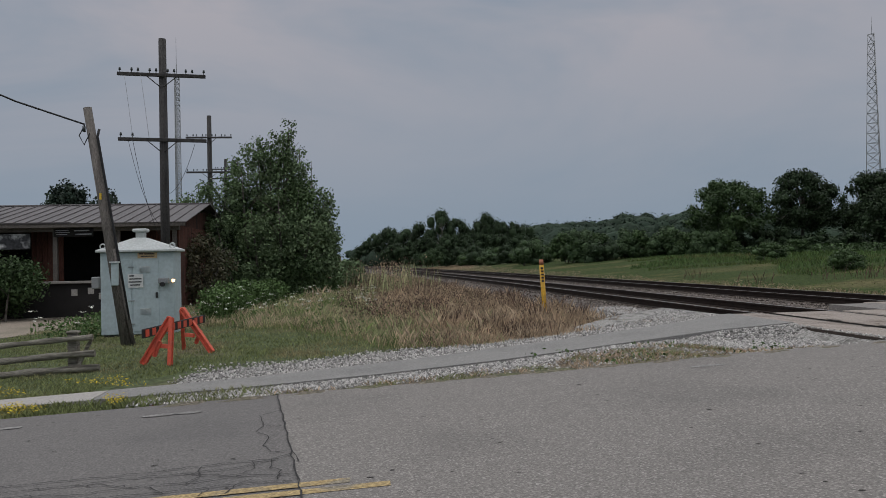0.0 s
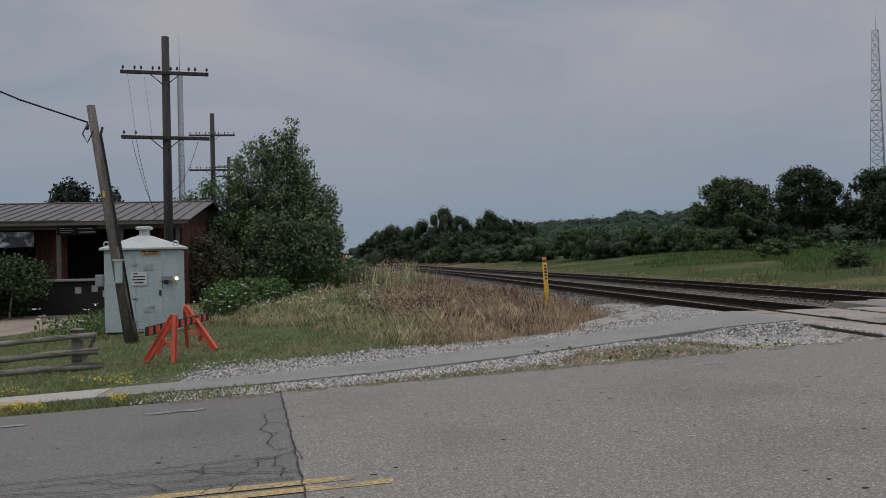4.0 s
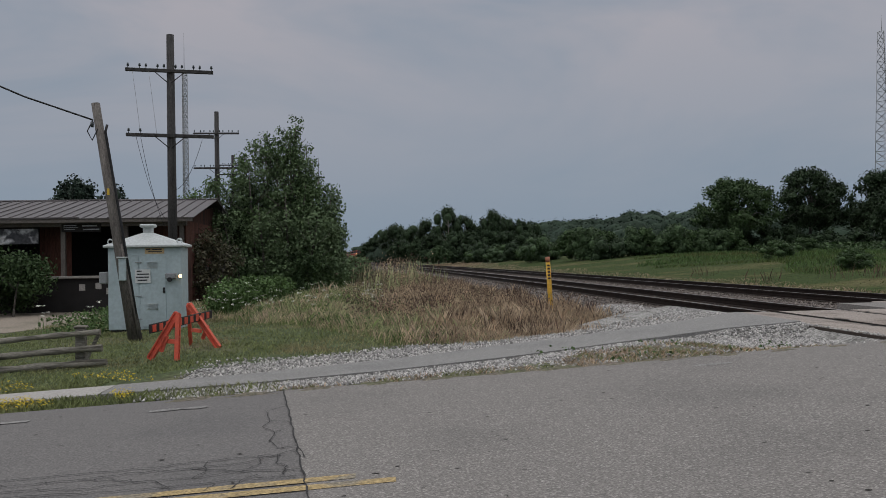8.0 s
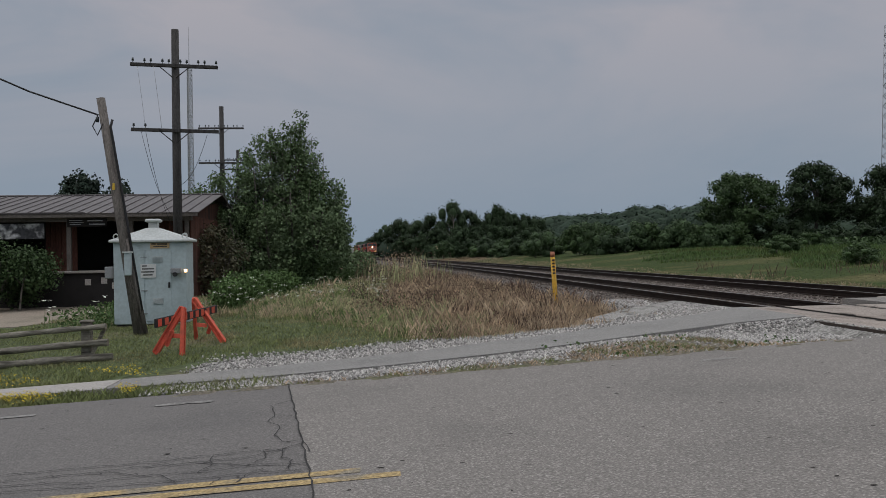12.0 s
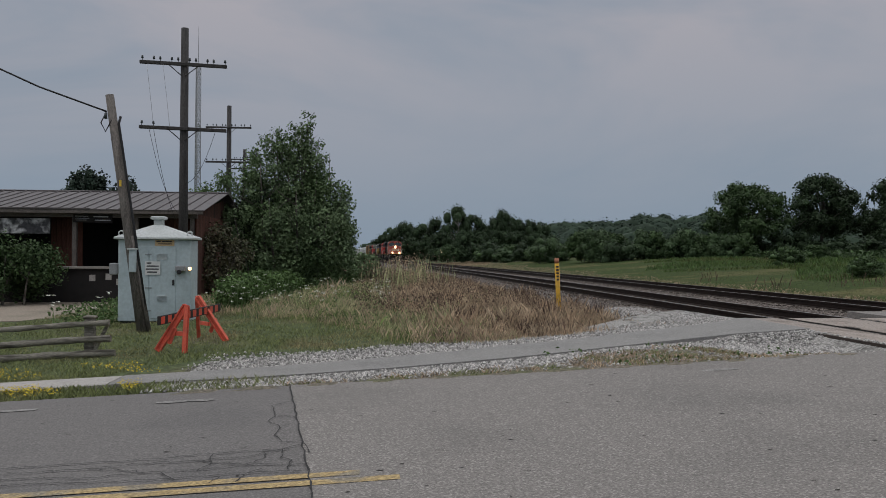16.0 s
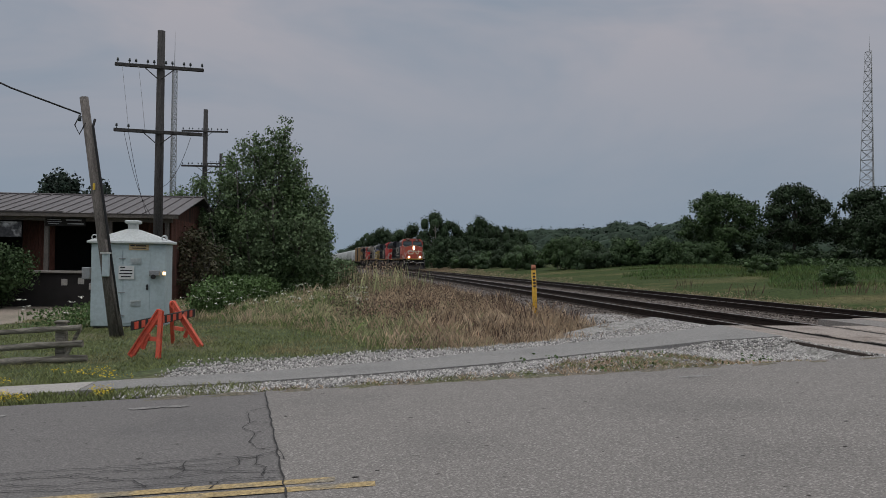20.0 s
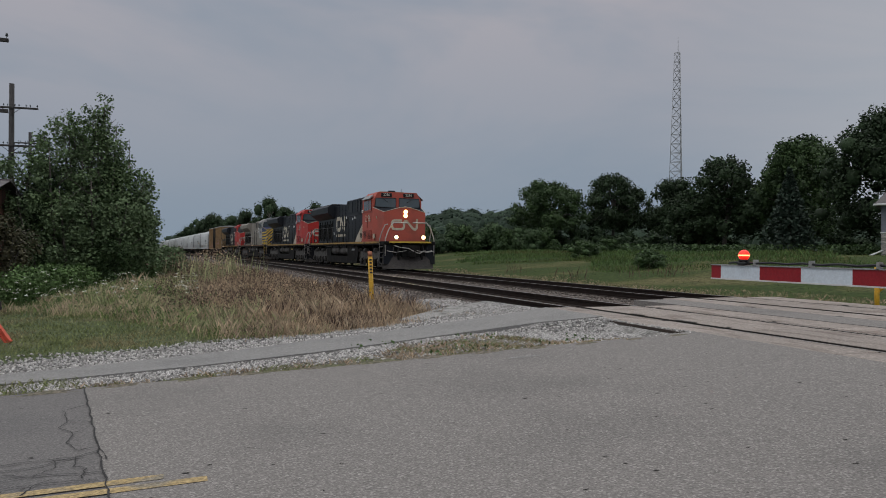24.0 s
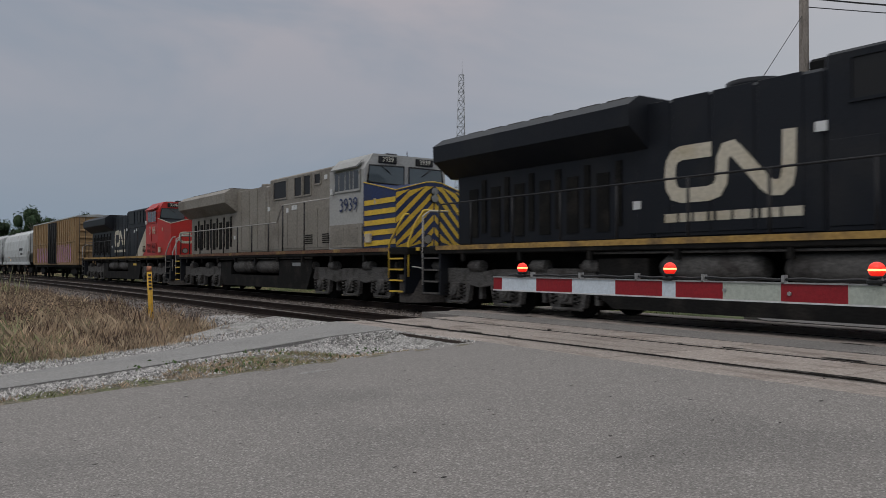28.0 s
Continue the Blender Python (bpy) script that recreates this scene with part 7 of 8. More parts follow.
# ---- plants ----
def blades(name, x, y, z, h, w, lean, material, label, seed):
    """Upright tapering blades, one triangle pair each."""
    rng = np.random.default_rng(seed)
    n = len(x)
    a = rng.uniform(0, 6.283, n)
    b = rng.uniform(0, 6.283, n)
    l = rng.uniform(0.1, 1, n) * lean * h
    dx, dy = np.cos(a) * w / 2, np.sin(a) * w / 2
    v = np.empty((n, 4, 3))
    v[:, 0] = np.stack([x - dx, y - dy, z], -1)
    v[:, 1] = np.stack([x + dx, y + dy, z], -1)
    mx, my = x + np.cos(b) * l * 0.4, y + np.sin(b) * l * 0.4
    v[:, 2] = np.stack([mx + dx * 0.7, my + dy * 0.7, z + h * 0.6], -1)
    v[:, 3] = np.stack([x + np.cos(b) * l, y + np.sin(b) * l, z + h], -1)
    f = np.array([(0, 1, 2), (0, 2, 3)])
    return cloud(name, v.reshape(-1, 3), (f[None] + 4 * np.arange(n)[:, None, None]).reshape(-1, 3), material, label, "grass")


def leaves(name, pts, size, material, label, category, seed, parent=None, up=0.3, loose=0.75):
    """Small leaf quads at points; where pts comes with outward directions, they face along those."""
    rng = np.random.default_rng(seed)
    out = None
    if isinstance(pts, tuple):
        pts, out = pts
    n = len(pts)
    nrm = rng.normal(size=(n, 3))
    if out is not None:
        nrm = nrm * loose + out
    nrm[:, 2] += up
    nrm /= np.linalg.norm(nrm, axis=1)[:, None]
    t = np.cross(nrm, rng.normal(size=(n, 3)))
    t /= np.linalg.norm(t, axis=1)[:, None] + 1e-9
    u = np.cross(nrm, t)
    s = size * rng.uniform(0.55, 1.25, (n, 1))
    v = np.stack([pts - t * s * 0.5, pts + u * s * 0.34, pts + t * s * 0.55, pts - u * s * 0.34], 1)
    return cloud(name, v.reshape(-1, 3), np.arange(4 * n).reshape(n, 4), material, label, category, parent=parent)


def crown_points(blobs, n, rng, shell=0.5):
    """Points in and near the surface of many ellipsoids (centre, radii), with their outward directions."""
    c = np.array([b[:3] for b in blobs], float)
    r = np.array([b[3:6] for b in blobs], float)
    wgt = (r.prod(1)) ** 0.67
    k = rng.choice(len(blobs), n, p=wgt / wgt.sum())
    d = rng.normal(size=(n, 3))
    d /= np.linalg.norm(d, axis=1)[:, None]
    q = 1 - shell * rng.uniform(0, 1, n) ** 1.6
    q *= 1 + 0.10 * rng.normal(size=n)
    return c[k] + d * r[k] * q[:, None], d


def core(blobs, rng, scale=0.74):
    """The dense, dark inside of a crown: lumpy bodies within its clumps."""
    sh = Shape()
    for b in blobs:
        k0 = len(sh.v)
        sh.ball((0, 0, 0), 1.0, n=6, k=4)
        for i in range(k0, len(sh.v)):
            x, y, z = sh.v[i]
            f = scale * (1 + 0.16 * math.sin(5 * x + b[0] * 3) * math.cos(4 * z + b[1]) + 0.10 * math.sin(9 * y + b[2] * 5))
            sh.v[i] = (b[0] + x * f * b[3], b[1] + y * f * b[4], b[2] + z * f * b[5])
    return sh


def envelope(rng, n, w, d, z0, z1, top=0.35, lump=0.30):
    """Lumps that fill an uneven crown, w and d half wide, from z0 to z1."""
    out = []
    for i in range(n):
        f = rng.uniform(0.05, 0.95)
        wid = math.sin(math.pi * min(1, 0.12 + 0.88 * f ** (0.5 + top))) ** 0.6
        a = rng.uniform(0, 6.283)
        q = rng.uniform(0.25, 0.85) * wid
        r = lump * rng.uniform(0.65, 1.25)
        hh = z1 - z0
        out.append((math.cos(a) * q * w, math.sin(a) * q * d, z0 + hh * (0.1 + 0.84 * f), r * w, r * d, r * hh * 0.62))
    return out


def tree(name, label, x, y, z, h, w, seed, material=M_LEAF_MID, leaf=0.42, count=5200, bare=0.22, lumps=26, trunk=0.24, lump=0.30, top=0.35, stems=1, shell=0.5, up=0.3, limbs=7, dense=0.0, loose=0.75):
    rng = np.random.default_rng(seed)
    e = thing(name, label, "tree" if "bush" not in name else "bush", (x, y, z))
    blobs = envelope(rng, lumps, w, w, h * bare, h, top, lump)
    tr = Shape()
    for s in range(stems):
        ox, oy = (0, 0) if stems == 1 else (rng.uniform(-w * 0.5, w * 0.5), rng.uniform(-w * 0.3, w * 0.3))
        bend_x, bend_y = rng.uniform(-0.25, 0.25) * w, rng.uniform(-0.25, 0.25) * w
        pts = [Vector((ox + bend_x * t * t, oy + bend_y * t * t, h * 0.78 * t - 0.2)) for t in (0, 0.25, 0.5, 0.75, 1.0)]
        for i in range(4):
            tr.tube(pts[i], pts[i + 1], trunk * (1 - 0.21 * i), trunk * (1 - 0.21 * (i + 1)), n=7)
        for i in range(limbs if stems == 1 else 2):
            b = blobs[int(rng.integers(len(blobs)))]
            k = rng.uniform(0.3, 0.75)
            a = pts[0].lerp(pts[4], k)
            mid = a.lerp(Vector(b[:3]), 0.5) + Vector((0, 0, 0.08 * h))
            tr.tube(a, mid, trunk * 0.42, trunk * 0.25, n=5).tube(mid, Vector(b[:3]), trunk * 0.25, trunk * 0.08, n=5)
    part("trunk", tr, M_BARK, e)
    if dense:
        part("inner_crown", core(blobs, rng, dense), material, e)
    leaves("crown", crown_points(blobs, count, rng, shell), leaf, material, "", "tree", seed + 1, parent=e, up=up, loose=loose)
    return e


def conifer(name, label, x, y, z, h, w, seed, material=M_NEEDLE, count=2600, leaf=0.5):
    rng = np.random.default_rng(seed)
    e = thing(name, label, "tree", (x, y, z))
    part("trunk", Shape().tube((0, 0, -0.2), (0, 0, h), 0.22, 0.03, n=7), M_BARK, e)
    t = rng.uniform(0, 1, count) ** 0.7
    layer = np.round(t * 14) / 14
    rad = (1 - layer) * w * rng.uniform(0.15, 1.05, count) + 0.1
    a = rng.uniform(0, 6.283, count)
    drop = rad * 0.28
    leaves("crown", np.stack([np.cos(a) * rad, np.sin(a) * rad, h * (0.08 + 0.92 * layer) - drop + rng.normal(size=count) * 0.12], -1), leaf, material, "", "tree", seed + 1, parent=e)
    return e


# poplar clump beside the track
def clump():
    rng = np.random.default_rng(11)
    X, Yc, g = -3.75, 38.0, -0.6
    e = thing("poplar_clump", "tall clump of young poplars and shrubs beside the track", "tree", (X, Yc, g))
    stems = [(0.75, 0.1, 8.45, 0.5), (0.3, 0.0, 8.0, 0.6), (1.25, 0.2, 7.5, 0.5), (-0.9, 0.1, 7.55, 0.5), (-1.7, 0.2, 7.0, 0.55), (2.38, 0.0, 4.9, 0.55), (2.6, -0.2, 3.6, 0.55), (-4.6, 0.3, 4.2, 0.9), (-5.3, 0.0, 3.2, 0.9), (-4.2, 0.8, 4.9, 1.0), (-3.2, 0.9, 5.6, 1.0), (1.9, 0.4, 5.6, 0.9), (1.2, 0.3, 6.6, 0.95), (-0.5, 0.4, 7.2, 1.1), (0.1, 0.5, 7.5, 1.1), (-1.3, 0.6, 6.8, 1.1), (0.9, 0.7, 7.2, 1.0), (-3.7, -0.3, 5.0, 1.0), (0.5, 0.0, 7.9, 1.05), (-0.1, -0.2, 7.0, 1.0), (-0.7, 0.0, 7.4, 1.0), (0.35, 0.2, 6.9, 0.9), (-2.0, 0.6, 6.6, 1.15), (-1.4, -0.5, 6.2, 1.0), (1.2, -0.3, 5.4, 1.0), (2.1, 0.3, 5.0, 0.8), (-2.9, -0.4, 5.4, 0.95), (2.2, -0.2, 4.2, 0.5), (-3.6, 0.4, 4.6, 0.9), (0.3, -0.9, 5.0, 1.1), (1.8, -1.0, 3.9, 0.9), (-0.9, -1.2, 4.4, 1.0), (-2.5, -1.2, 3.8, 0.9)]
    blobs = []
    for k, (sx, sy, h, w) in enumerate(stems):
        tr = Shape()
        lean = rng.uniform(-0.3, 0.3)
        tr.tube((sx * 0.6, sy * 0.6, -0.3), (sx * 0.85 + lean * 0.4, sy, h * 0.5), 0.09, 0.06, n=7).tube((sx * 0.85 + lean * 0.4, sy, h * 0.5), (sx, sy, h * 0.97), 0.06, 0.015, n=6)
        stem = part("stem", tr, M_BARK, e)
        for q in range(6):
            zz = h * rng.uniform(0.25, 0.85)
            a = rng.uniform(0, 6.28)
            part("branch", Shape().tube((sx * 0.8, sy, zz), (sx + math.cos(a) * w, sy + math.sin(a) * w, zz + 0.7), 0.025, 0.008, n=4), M_BARK, stem)
        for q in range(34):
            f = rng.uniform(0.08, 1.0)
            wid = w * (0.30 + 0.8 * math.sin(math.pi * min(1.0, 0.15 + 0.85 * (1 - f))) ** 0.8)
            a = rng.uniform(0, 6.283)
            d = rng.uniform(0.1, 0.9) * wid
            r = rng.uniform(0.26, 0.52) * (0.72 + 0.4 * (1 - f))
            blobs.append((sx + math.cos(a) * d, sy + math.sin(a) * d * 0.8, h * f, r * 1.15, r * 1.15, r * 1.25))
    leaves("foliage", crown_points(blobs, 88000, rng, 0.7), 0.138, M_LEAF, "grey-green poplar leaves", "tree", 12, parent=e, up=0.3, loose=0.8)
    low = [(rng.uniform(-4.2, 1.7), rng.uniform(-1.6, 0.4), rng.uniform(0.2, 1.6), 0.75, 0.6, 0.65) for _ in range(30)]
    leaves("undergrowth", crown_points(low, 12000, rng, 0.8), 0.12, M_LEAF_MID, "shrubby undergrowth", "tree", 13, parent=e)
    # inner shade of the clump is painted: these leaves take the darker green
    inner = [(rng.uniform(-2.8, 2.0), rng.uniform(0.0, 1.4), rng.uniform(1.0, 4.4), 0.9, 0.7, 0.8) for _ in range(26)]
    leaves("inner_foliage", crown_points(inner, 16000, rng, 0.9), 0.17, M_LEAF_DARK, "inner leaves, shade put in as a darker green", "tree", 14, parent=e)


clump()
tree("sumac_bush", "dark shrubby bush against the barn wall", -6.3, 33.5, -0.65, 2.9, 1.5, 21, M_BRONZE, 0.13, 5000, 0.1, 22, 0.05, 0.34, stems=4)
tree("lilac_bush", "dense dark green bush before the barn dock", -12.9, 29.9, -0.75, 2.55, 1.75, 22, M_LEAF_MID, 0.12, 11000, 0.02, 34, 0.05, 0.34, stems=5, shell=0.7)
tree("lilac_bush", "low green bush beside the barn yard", -15.6, 29.0, -0.75, 1.7, 1.5, 23, M_LEAF_MID, 0.12, 6000, 0.02, 22, 0.05, 0.34, stems=4)
tree("shrub_bush", "leafy shrubs at the foot of the poplars", -8.6, 44.0, -0.7, 4.6, 2.6, 24, M_LEAF_MID, 0.2, 7000, 0.05, 30, 0.07, 0.3, stems=4)
tree("shrub_bush", "leafy shrubs behind the barn", -13.0, 62.0, -0.7, 5.2, 4.5, 25, M_LEAF_MID, 0.3, 6000, 0.05, 30, 0.1, 0.3, stems=4)
tree("shrub_bush", "small grey-green shrub by the ballast", -0.35, 44.0, -0.5, 1.75, 1.1, 26, M_LEAF, 0.16, 4500, 0.03, 22, 0.05, 0.32, stems=4)
tree("pine_tree", "dark ragged spruce behind the barn roof", -20.0, 58, -0.7, 7.9, 2.3, 31, M_NEEDLE, 0.26, 6000, 0.12, 70, 0.14, 0.20, top=0.9, dense=0.5, loose=1.2)
tree("pine_tree", "dark ragged spruce behind the barn roof", -17.4, 60, -0.7, 7.4, 2.4, 32, M_NEEDLE, 0.26, 6000, 0.12, 70, 0.14, 0.20, top=0.9, dense=0.5, loose=1.2)
tree("maple_tree", "dark broadleaf tree behind the barn", -16.0, 64, -0.7, 6.2, 3.0, 33, M_LEAF_DARK, 0.35, 2600, 0.2)
tree("maple_tree", "distant tree over the barn roof", -15.5, 76, -0.7, 5.4, 4.0, 34, M_LEAF_MID, 0.4, 2600, 0.1)

# trees of the far side
FAR_TREES = [
    (41.9, 85.4, 0.75, 8.9, 5.4, M_LEAF_MID, 0.24, "broad maple tree standing at the field's edge"),
    (51.3, 86.0, 1.1, 9.9, 5.2, M_LEAF_DARK, 0.20, "tall dark tree with a dead limb at the field's edge"),
    (58.4, 83.0, 1.2, 9.4, 5.2, M_LEAF_DARK, 0.10, "dark broadleaf tree in the row"),
    (57.1, 61.6, 1.1, 11.6, 4.6, M_LEAF_MID, 0.06, "leafy broad tree in the row"),
    (66.0, 72.0, 1.2, 11.0, 5.0, M_LEAF_DARK, 0.10, "dark broadleaf tree in the row"),
    (70.0, 74.0, 1.2, 14.0, 6.0, M_LEAF_MID, 0.10, "tall leafy tree behind the row"),
    (55.6, 49.6, 1.0, 12.3, 7.4, M_LEAF_DARK, 0.03, "huge dark chestnut tree behind the house"),
    (58.6, 39.4, 1.0, 10.4, 4.4, M_LEAF_MID, 0.10, "leafy green tree close behind the house"),
    (52.0, 65.9, 1.0, 10.2, 4.6, M_LEAF_DARK, 0.10, "dark leafy tree beside the great chestnut"),
    (74.5, 42.0, 1.0, 19.6, 6.2, M_LEAF, 0.15, "tall pale poplar behind the house"),
    (52.0, 70.0, 1.2, 6.6, 4.2, M_LEAF_DARK, 0.05, "low dark tree at the field's edge"),
    (75.0, 62.0, 1.2, 12.0, 6.0, M_LEAF_DARK, 0.10, "dark broadleaf tree in the row"),
]
for k, (x, y, z, h, w, m, bare, lab) in enumerate(FAR_TREES):
    tree("broadleaf_tree", lab, x, y, min(z, 0.95), h, w, 100 + 7 * k, m, 0.29, 22000 if "chestnut tree" in lab else 13500 if "pale" not in lab else 8000, bare, 150 if "chestnut tree" in lab else 95, 0.26, 0.17, shell=0.4, up=0.3, dense=0.5 if "pale" not in lab else 0.0, loose=1.0)
conifer("spruce", "dark spreading spruce before the tree row", 47.1, 51.7, 0.95, 6.7, 2.5, 91, count=7000, leaf=0.34)
dead = thing("dead_branch", "fallen pale dead branch under the trees", "branch", (50.0, 78.0, 0.95))
part("limb", Shape().tube((0, 0, 0.5), (2.6, -0.5, 0.1), 0.09, 0.05, n=6).tube((-0.6, 0, 0.1), (0, 0, 0.5), 0.1, 0.09, n=6), M_BARK, dead)
for k in range(13):
    rngk = random.Random(k)
    x, y = 23.5 + 1.35 * k, 88.5 - 0.55 * k + rngk.uniform(-1, 1)
    tree("hedge_bush", "rounded dense green hedge bush along the field", x, y, 0.75, 2.9 + rngk.uniform(-0.5, 0.6), 1.9, 300 + k, M_HEDGE if k % 3 else M_LEAF_MID, 0.24, 3000, 0.02, 22, 0.05, 0.33, stems=3, shell=0.4, up=0.35, dense=0.7)
for k in range(16):
    rngk = random.Random(50 + k)
    x, y = 48.0 + 2.2 * k, 78.0 - 2.0 * k + rngk.uniform(-1.5, 1.5)
    if k > 8:
        x, y = 38.0 + 2.3 * (k - 9), 84.5 + rngk.uniform(-1.5, 1.0)
    tree("hedge_bush", "dark scrubby bush under the tree row", x, y, 0.95, 2.0 + rngk.uniform(-0.5, 1.0), 2.0, 340 + k, M_LEAF_DARK, 0.28, 1900, 0.02, 18, 0.05, 0.36, stems=3, shell=0.5, up=0.4, dense=0.6)

# woods beyond the tracks: nearer single trees, then the wooded hill
# rows of (bearing in degrees, height of the top above the eye in degrees, half width in degrees, distance)
WOODS = [(0.6, 1.25, 1.1, 300), (1.6, 2.15, 1.2, 300), (2.5, 2.4, 1.3, 235), (3.6, 2.35, 1.25, 230), (4.7, 2.8, 1.1, 185), (6.2, 3.7, 1.2, 168), (7.3, 3.1, 1.1, 170), (8.4, 2.5, 1.2, 172), (9.5, 3.5, 1.1, 166), (10.5, 2.9, 1.15, 170), (11.5, 2.8, 1.2, 165), (12.4, 2.55, 1.1, 168),
         (3.0, 1.35, 1.1, 215), (4.3, 1.5, 1.0, 178), (5.3, 1.8, 1.1, 152), (6.8, 1.95, 1.2, 150), (8.0, 1.85, 1.1, 148), (9.2, 1.95, 1.2, 152), (10.4, 1.9, 1.2, 148), (11.8, 1.8, 1.2, 150), (13.0, 1.5, 1.0, 146),
         (4.8, 0.55, 0.8, 142), (5.6, 0.85, 0.9, 134), (6.6, 0.5, 0.8, 136), (8.6, 0.7, 1.0, 134), (9.8, 0.9, 1.0, 132), (11.0, 0.8, 1.0, 130), (12.1, 0.7, 0.9, 132),
         (-2.6, 2.2, 1.2, 262), (-4.0, 2.3, 1.3, 240), (-6.0, 2.5, 1.4, 235)]
for k, (az, el, hw, d) in enumerate(WOODS):
    w = d * math.tan(radians(hw)) * 1.15
    h = d * math.tan(radians(el)) + 1.1 - 0.2
    tree("woodland_tree", "distant leafy tree beyond the tracks", d * math.tan(radians(az)), d, 0.2, h, w, 400 + 3 * k, (M_LEAF_DARK, M_WOODS, M_HEDGE if d < 140 else M_LEAF_DARK, M_WOODS)[k % 4], 0.36, 3800, 0.0 if el < 3 else 0.12, 56, 0.16, 0.25, shell=0.45, up=0.2, dense=0.6, loose=1.3)
bare_tree = thing("bare_tree", "pale dead tree standing among the woods", "tree", (17.6, 160, 0.2))
tr = Shape().tube((0, 0, 0), (0.2, 0, 8.5), 0.14, 0.03, n=6)
for k in range(16):
    rk = random.Random(70 + k)
    z0, a0, l0 = rk.uniform(3, 8), rk.uniform(0, 6.28), rk.uniform(0.6, 1.6)
    tr.tube((0.02 * z0, 0, z0), (math.cos(a0) * l0, math.sin(a0) * l0, z0 + l0 * 1.1), 0.045, 0.012, n=4)
part("trunk", tr, M_TRIM, bare_tree)
for k in range(16):
    rngk = random.Random(150 + k)
    y = 84 + 3.6 * k
    tree("scrub_bush", "scrubby green bush beyond the far track", 12.71 + float(bend(y)) + 10.5 + rngk.uniform(0, 7), y, 0.1, 2.2 + rngk.uniform(-0.6, 1.4), 2.3, 500 + k, (M_LEAF_DARK, M_HEDGE, M_LEAF_MID)[k % 3], 0.24, 2000, 0.02, 18, 0.05, 0.36, stems=3, shell=0.45, up=0.4, dense=0.65)
rng = np.random.default_rng(77)
blobs = []
for k in range(1300):
    a = math.radians(rng.uniform(-12, 50))
    d = 235 + 195 * rng.uniform(0, 1) ** 0.8
    hill = np.interp(math.degrees(a), [-4, 3, 8, 14, 20, 25, 32, 50], [5, 6.5, 10.5, 17, 21, 20.5, 18, 14]) * (0.25 + 0.75 * (d - 230) / 200)
    r = rng.uniform(3.2, 6.6)
    off = abs(d * math.sin(a) - TRACKS[0] - 2 - float(bend(d * math.cos(a))))
    r = min(r, max(2.0, off - 4.2))
    if off < r + 4.0:
        continue        # the tracks run on through the woods
    blobs.append((d * math.sin(a), d * math.cos(a), max(hill + rng.uniform(-2.5, 2.0) - 2, 1.5), r, r, r * 0.85))
tagged(part("hill_crowns", core(blobs, rng, 0.86), M_LEAF_FAR), "dense crowns of the distant wooded hill", "woods", kind="stuff")
leaves("wooded_hill", crown_points(blobs, 85000, rng, 0.12), 1.1, M_LEAF_FAR, "wooded hill in the distance", "woods", 78, up=0.25, loose=0.6)
hx = sheet([-40 + 20 * i for i in range(20)], [250 + 25 * i for i in range(9)], lambda x, y: np.interp(np.degrees(np.arctan2(x, y)), [-4, 3, 8, 14, 20, 25, 32, 50], [2, 4, 9, 15, 19, 18, 16, 11]) * np.clip((y - 250) / 180, 0, 1) - 0.5)
single("hill_ground", hx, M_SOIL, "rising ground under the distant woods", "hill", kind="structure")

# grass
rg = np.random.default_rng(5)


def region(n, x0, x1, y0, y1, keep=None, near=1.0):
    x = rg.uniform(x0, x1, n)
    y = y0 + (y1 - y0) * rg.uniform(0, 1, n) ** near
    if keep is not None:
        m = keep(x, y)
        x, y = x[m], y[m]
    return x, y


def patchy(x, y, f, seed=0.0):
    return 0.5 + 0.25 * (np.sin(x * f + seed) * np.cos(y * f * 0.8 + 1.3 * seed) + np.sin(x * f * 2.3 + y * f * 1.7 + seed))


def off_path(x, y):
    far = np.interp(x, PX, PF)
    return (y > far) | (y < 9.8)


def dry_side(x, y):
    """1 where the dry grass by the track takes over."""
    return smooth(-0.9, 0.7, x - 0.9 + 0.7 * np.sin(y * 0.35) + np.clip((y - 22) * 0.03, 0, 1.2))


def meadow_front(x):
    """Where the mown lawn ends and the tall grass begins."""
    return np.interp(x, [-6, -4.2, -3.3, -2.0, -0.5, 0.4, 1.0, 1.8, 3.4, 4.7], [23.5, 23.0, 22.3, 19.8, 17.0, 14.3, 12.8, 12.6, 12.95, 13.7]) + 0.35 * np.sin(x * 3.1) * (x < 0)


def lawn_keep(x, y):
    yard = (x < -9.3) & (y > 21.8)
    tall = (y > meadow_front(x) + 0.6) & (x > -3.6 + 0.8 * np.sin(y))
    gap = np.clip((y - 12.3 - 0.2 * np.sin(3 * x)) / 0.6, 0, 1)
    thin = np.where((x > -2.6 - 0.9 * np.clip(12.2 - y, 0, 1)) & (y < 13), gap, 1)
    return off_path(x, y) & ~yard & ~tall & (rg.uniform(0, 1, len(x)) < (0.35 + 0.75 * patchy(x, y, 1.9)) * thin)


x, y = region(170000, -13, 1.6, 10.5, 31, lawn_keep, 1.5)
n = len(x)
blades("lawn", x, y, height(x, y) - 0.01, rg.uniform(0.018, 0.062, n) * (0.6 + 0.8 * patchy(x, y, 1.3, 0.7)), 0.006 + 0.00036 * y, 1.3, M_GRASS, "short patchy green lawn round the cabinet", 41)
x, y = region(22000, -13, -0.9, 9.22, 9.84, lambda x, y: rg.uniform(0, 1, len(x)) < np.clip((-x - 0.6) / 2.5, 0.05, 1) * (0.25 + 0.9 * patchy(x, y, 2.5)))
n = len(x)
blades("verge_weeds", x, y, height(x, y) - 0.01, rg.uniform(0.03, 0.11, n), 0.011, 1.0, M_GRASS, "weedy green verge between road and slabs", 42)
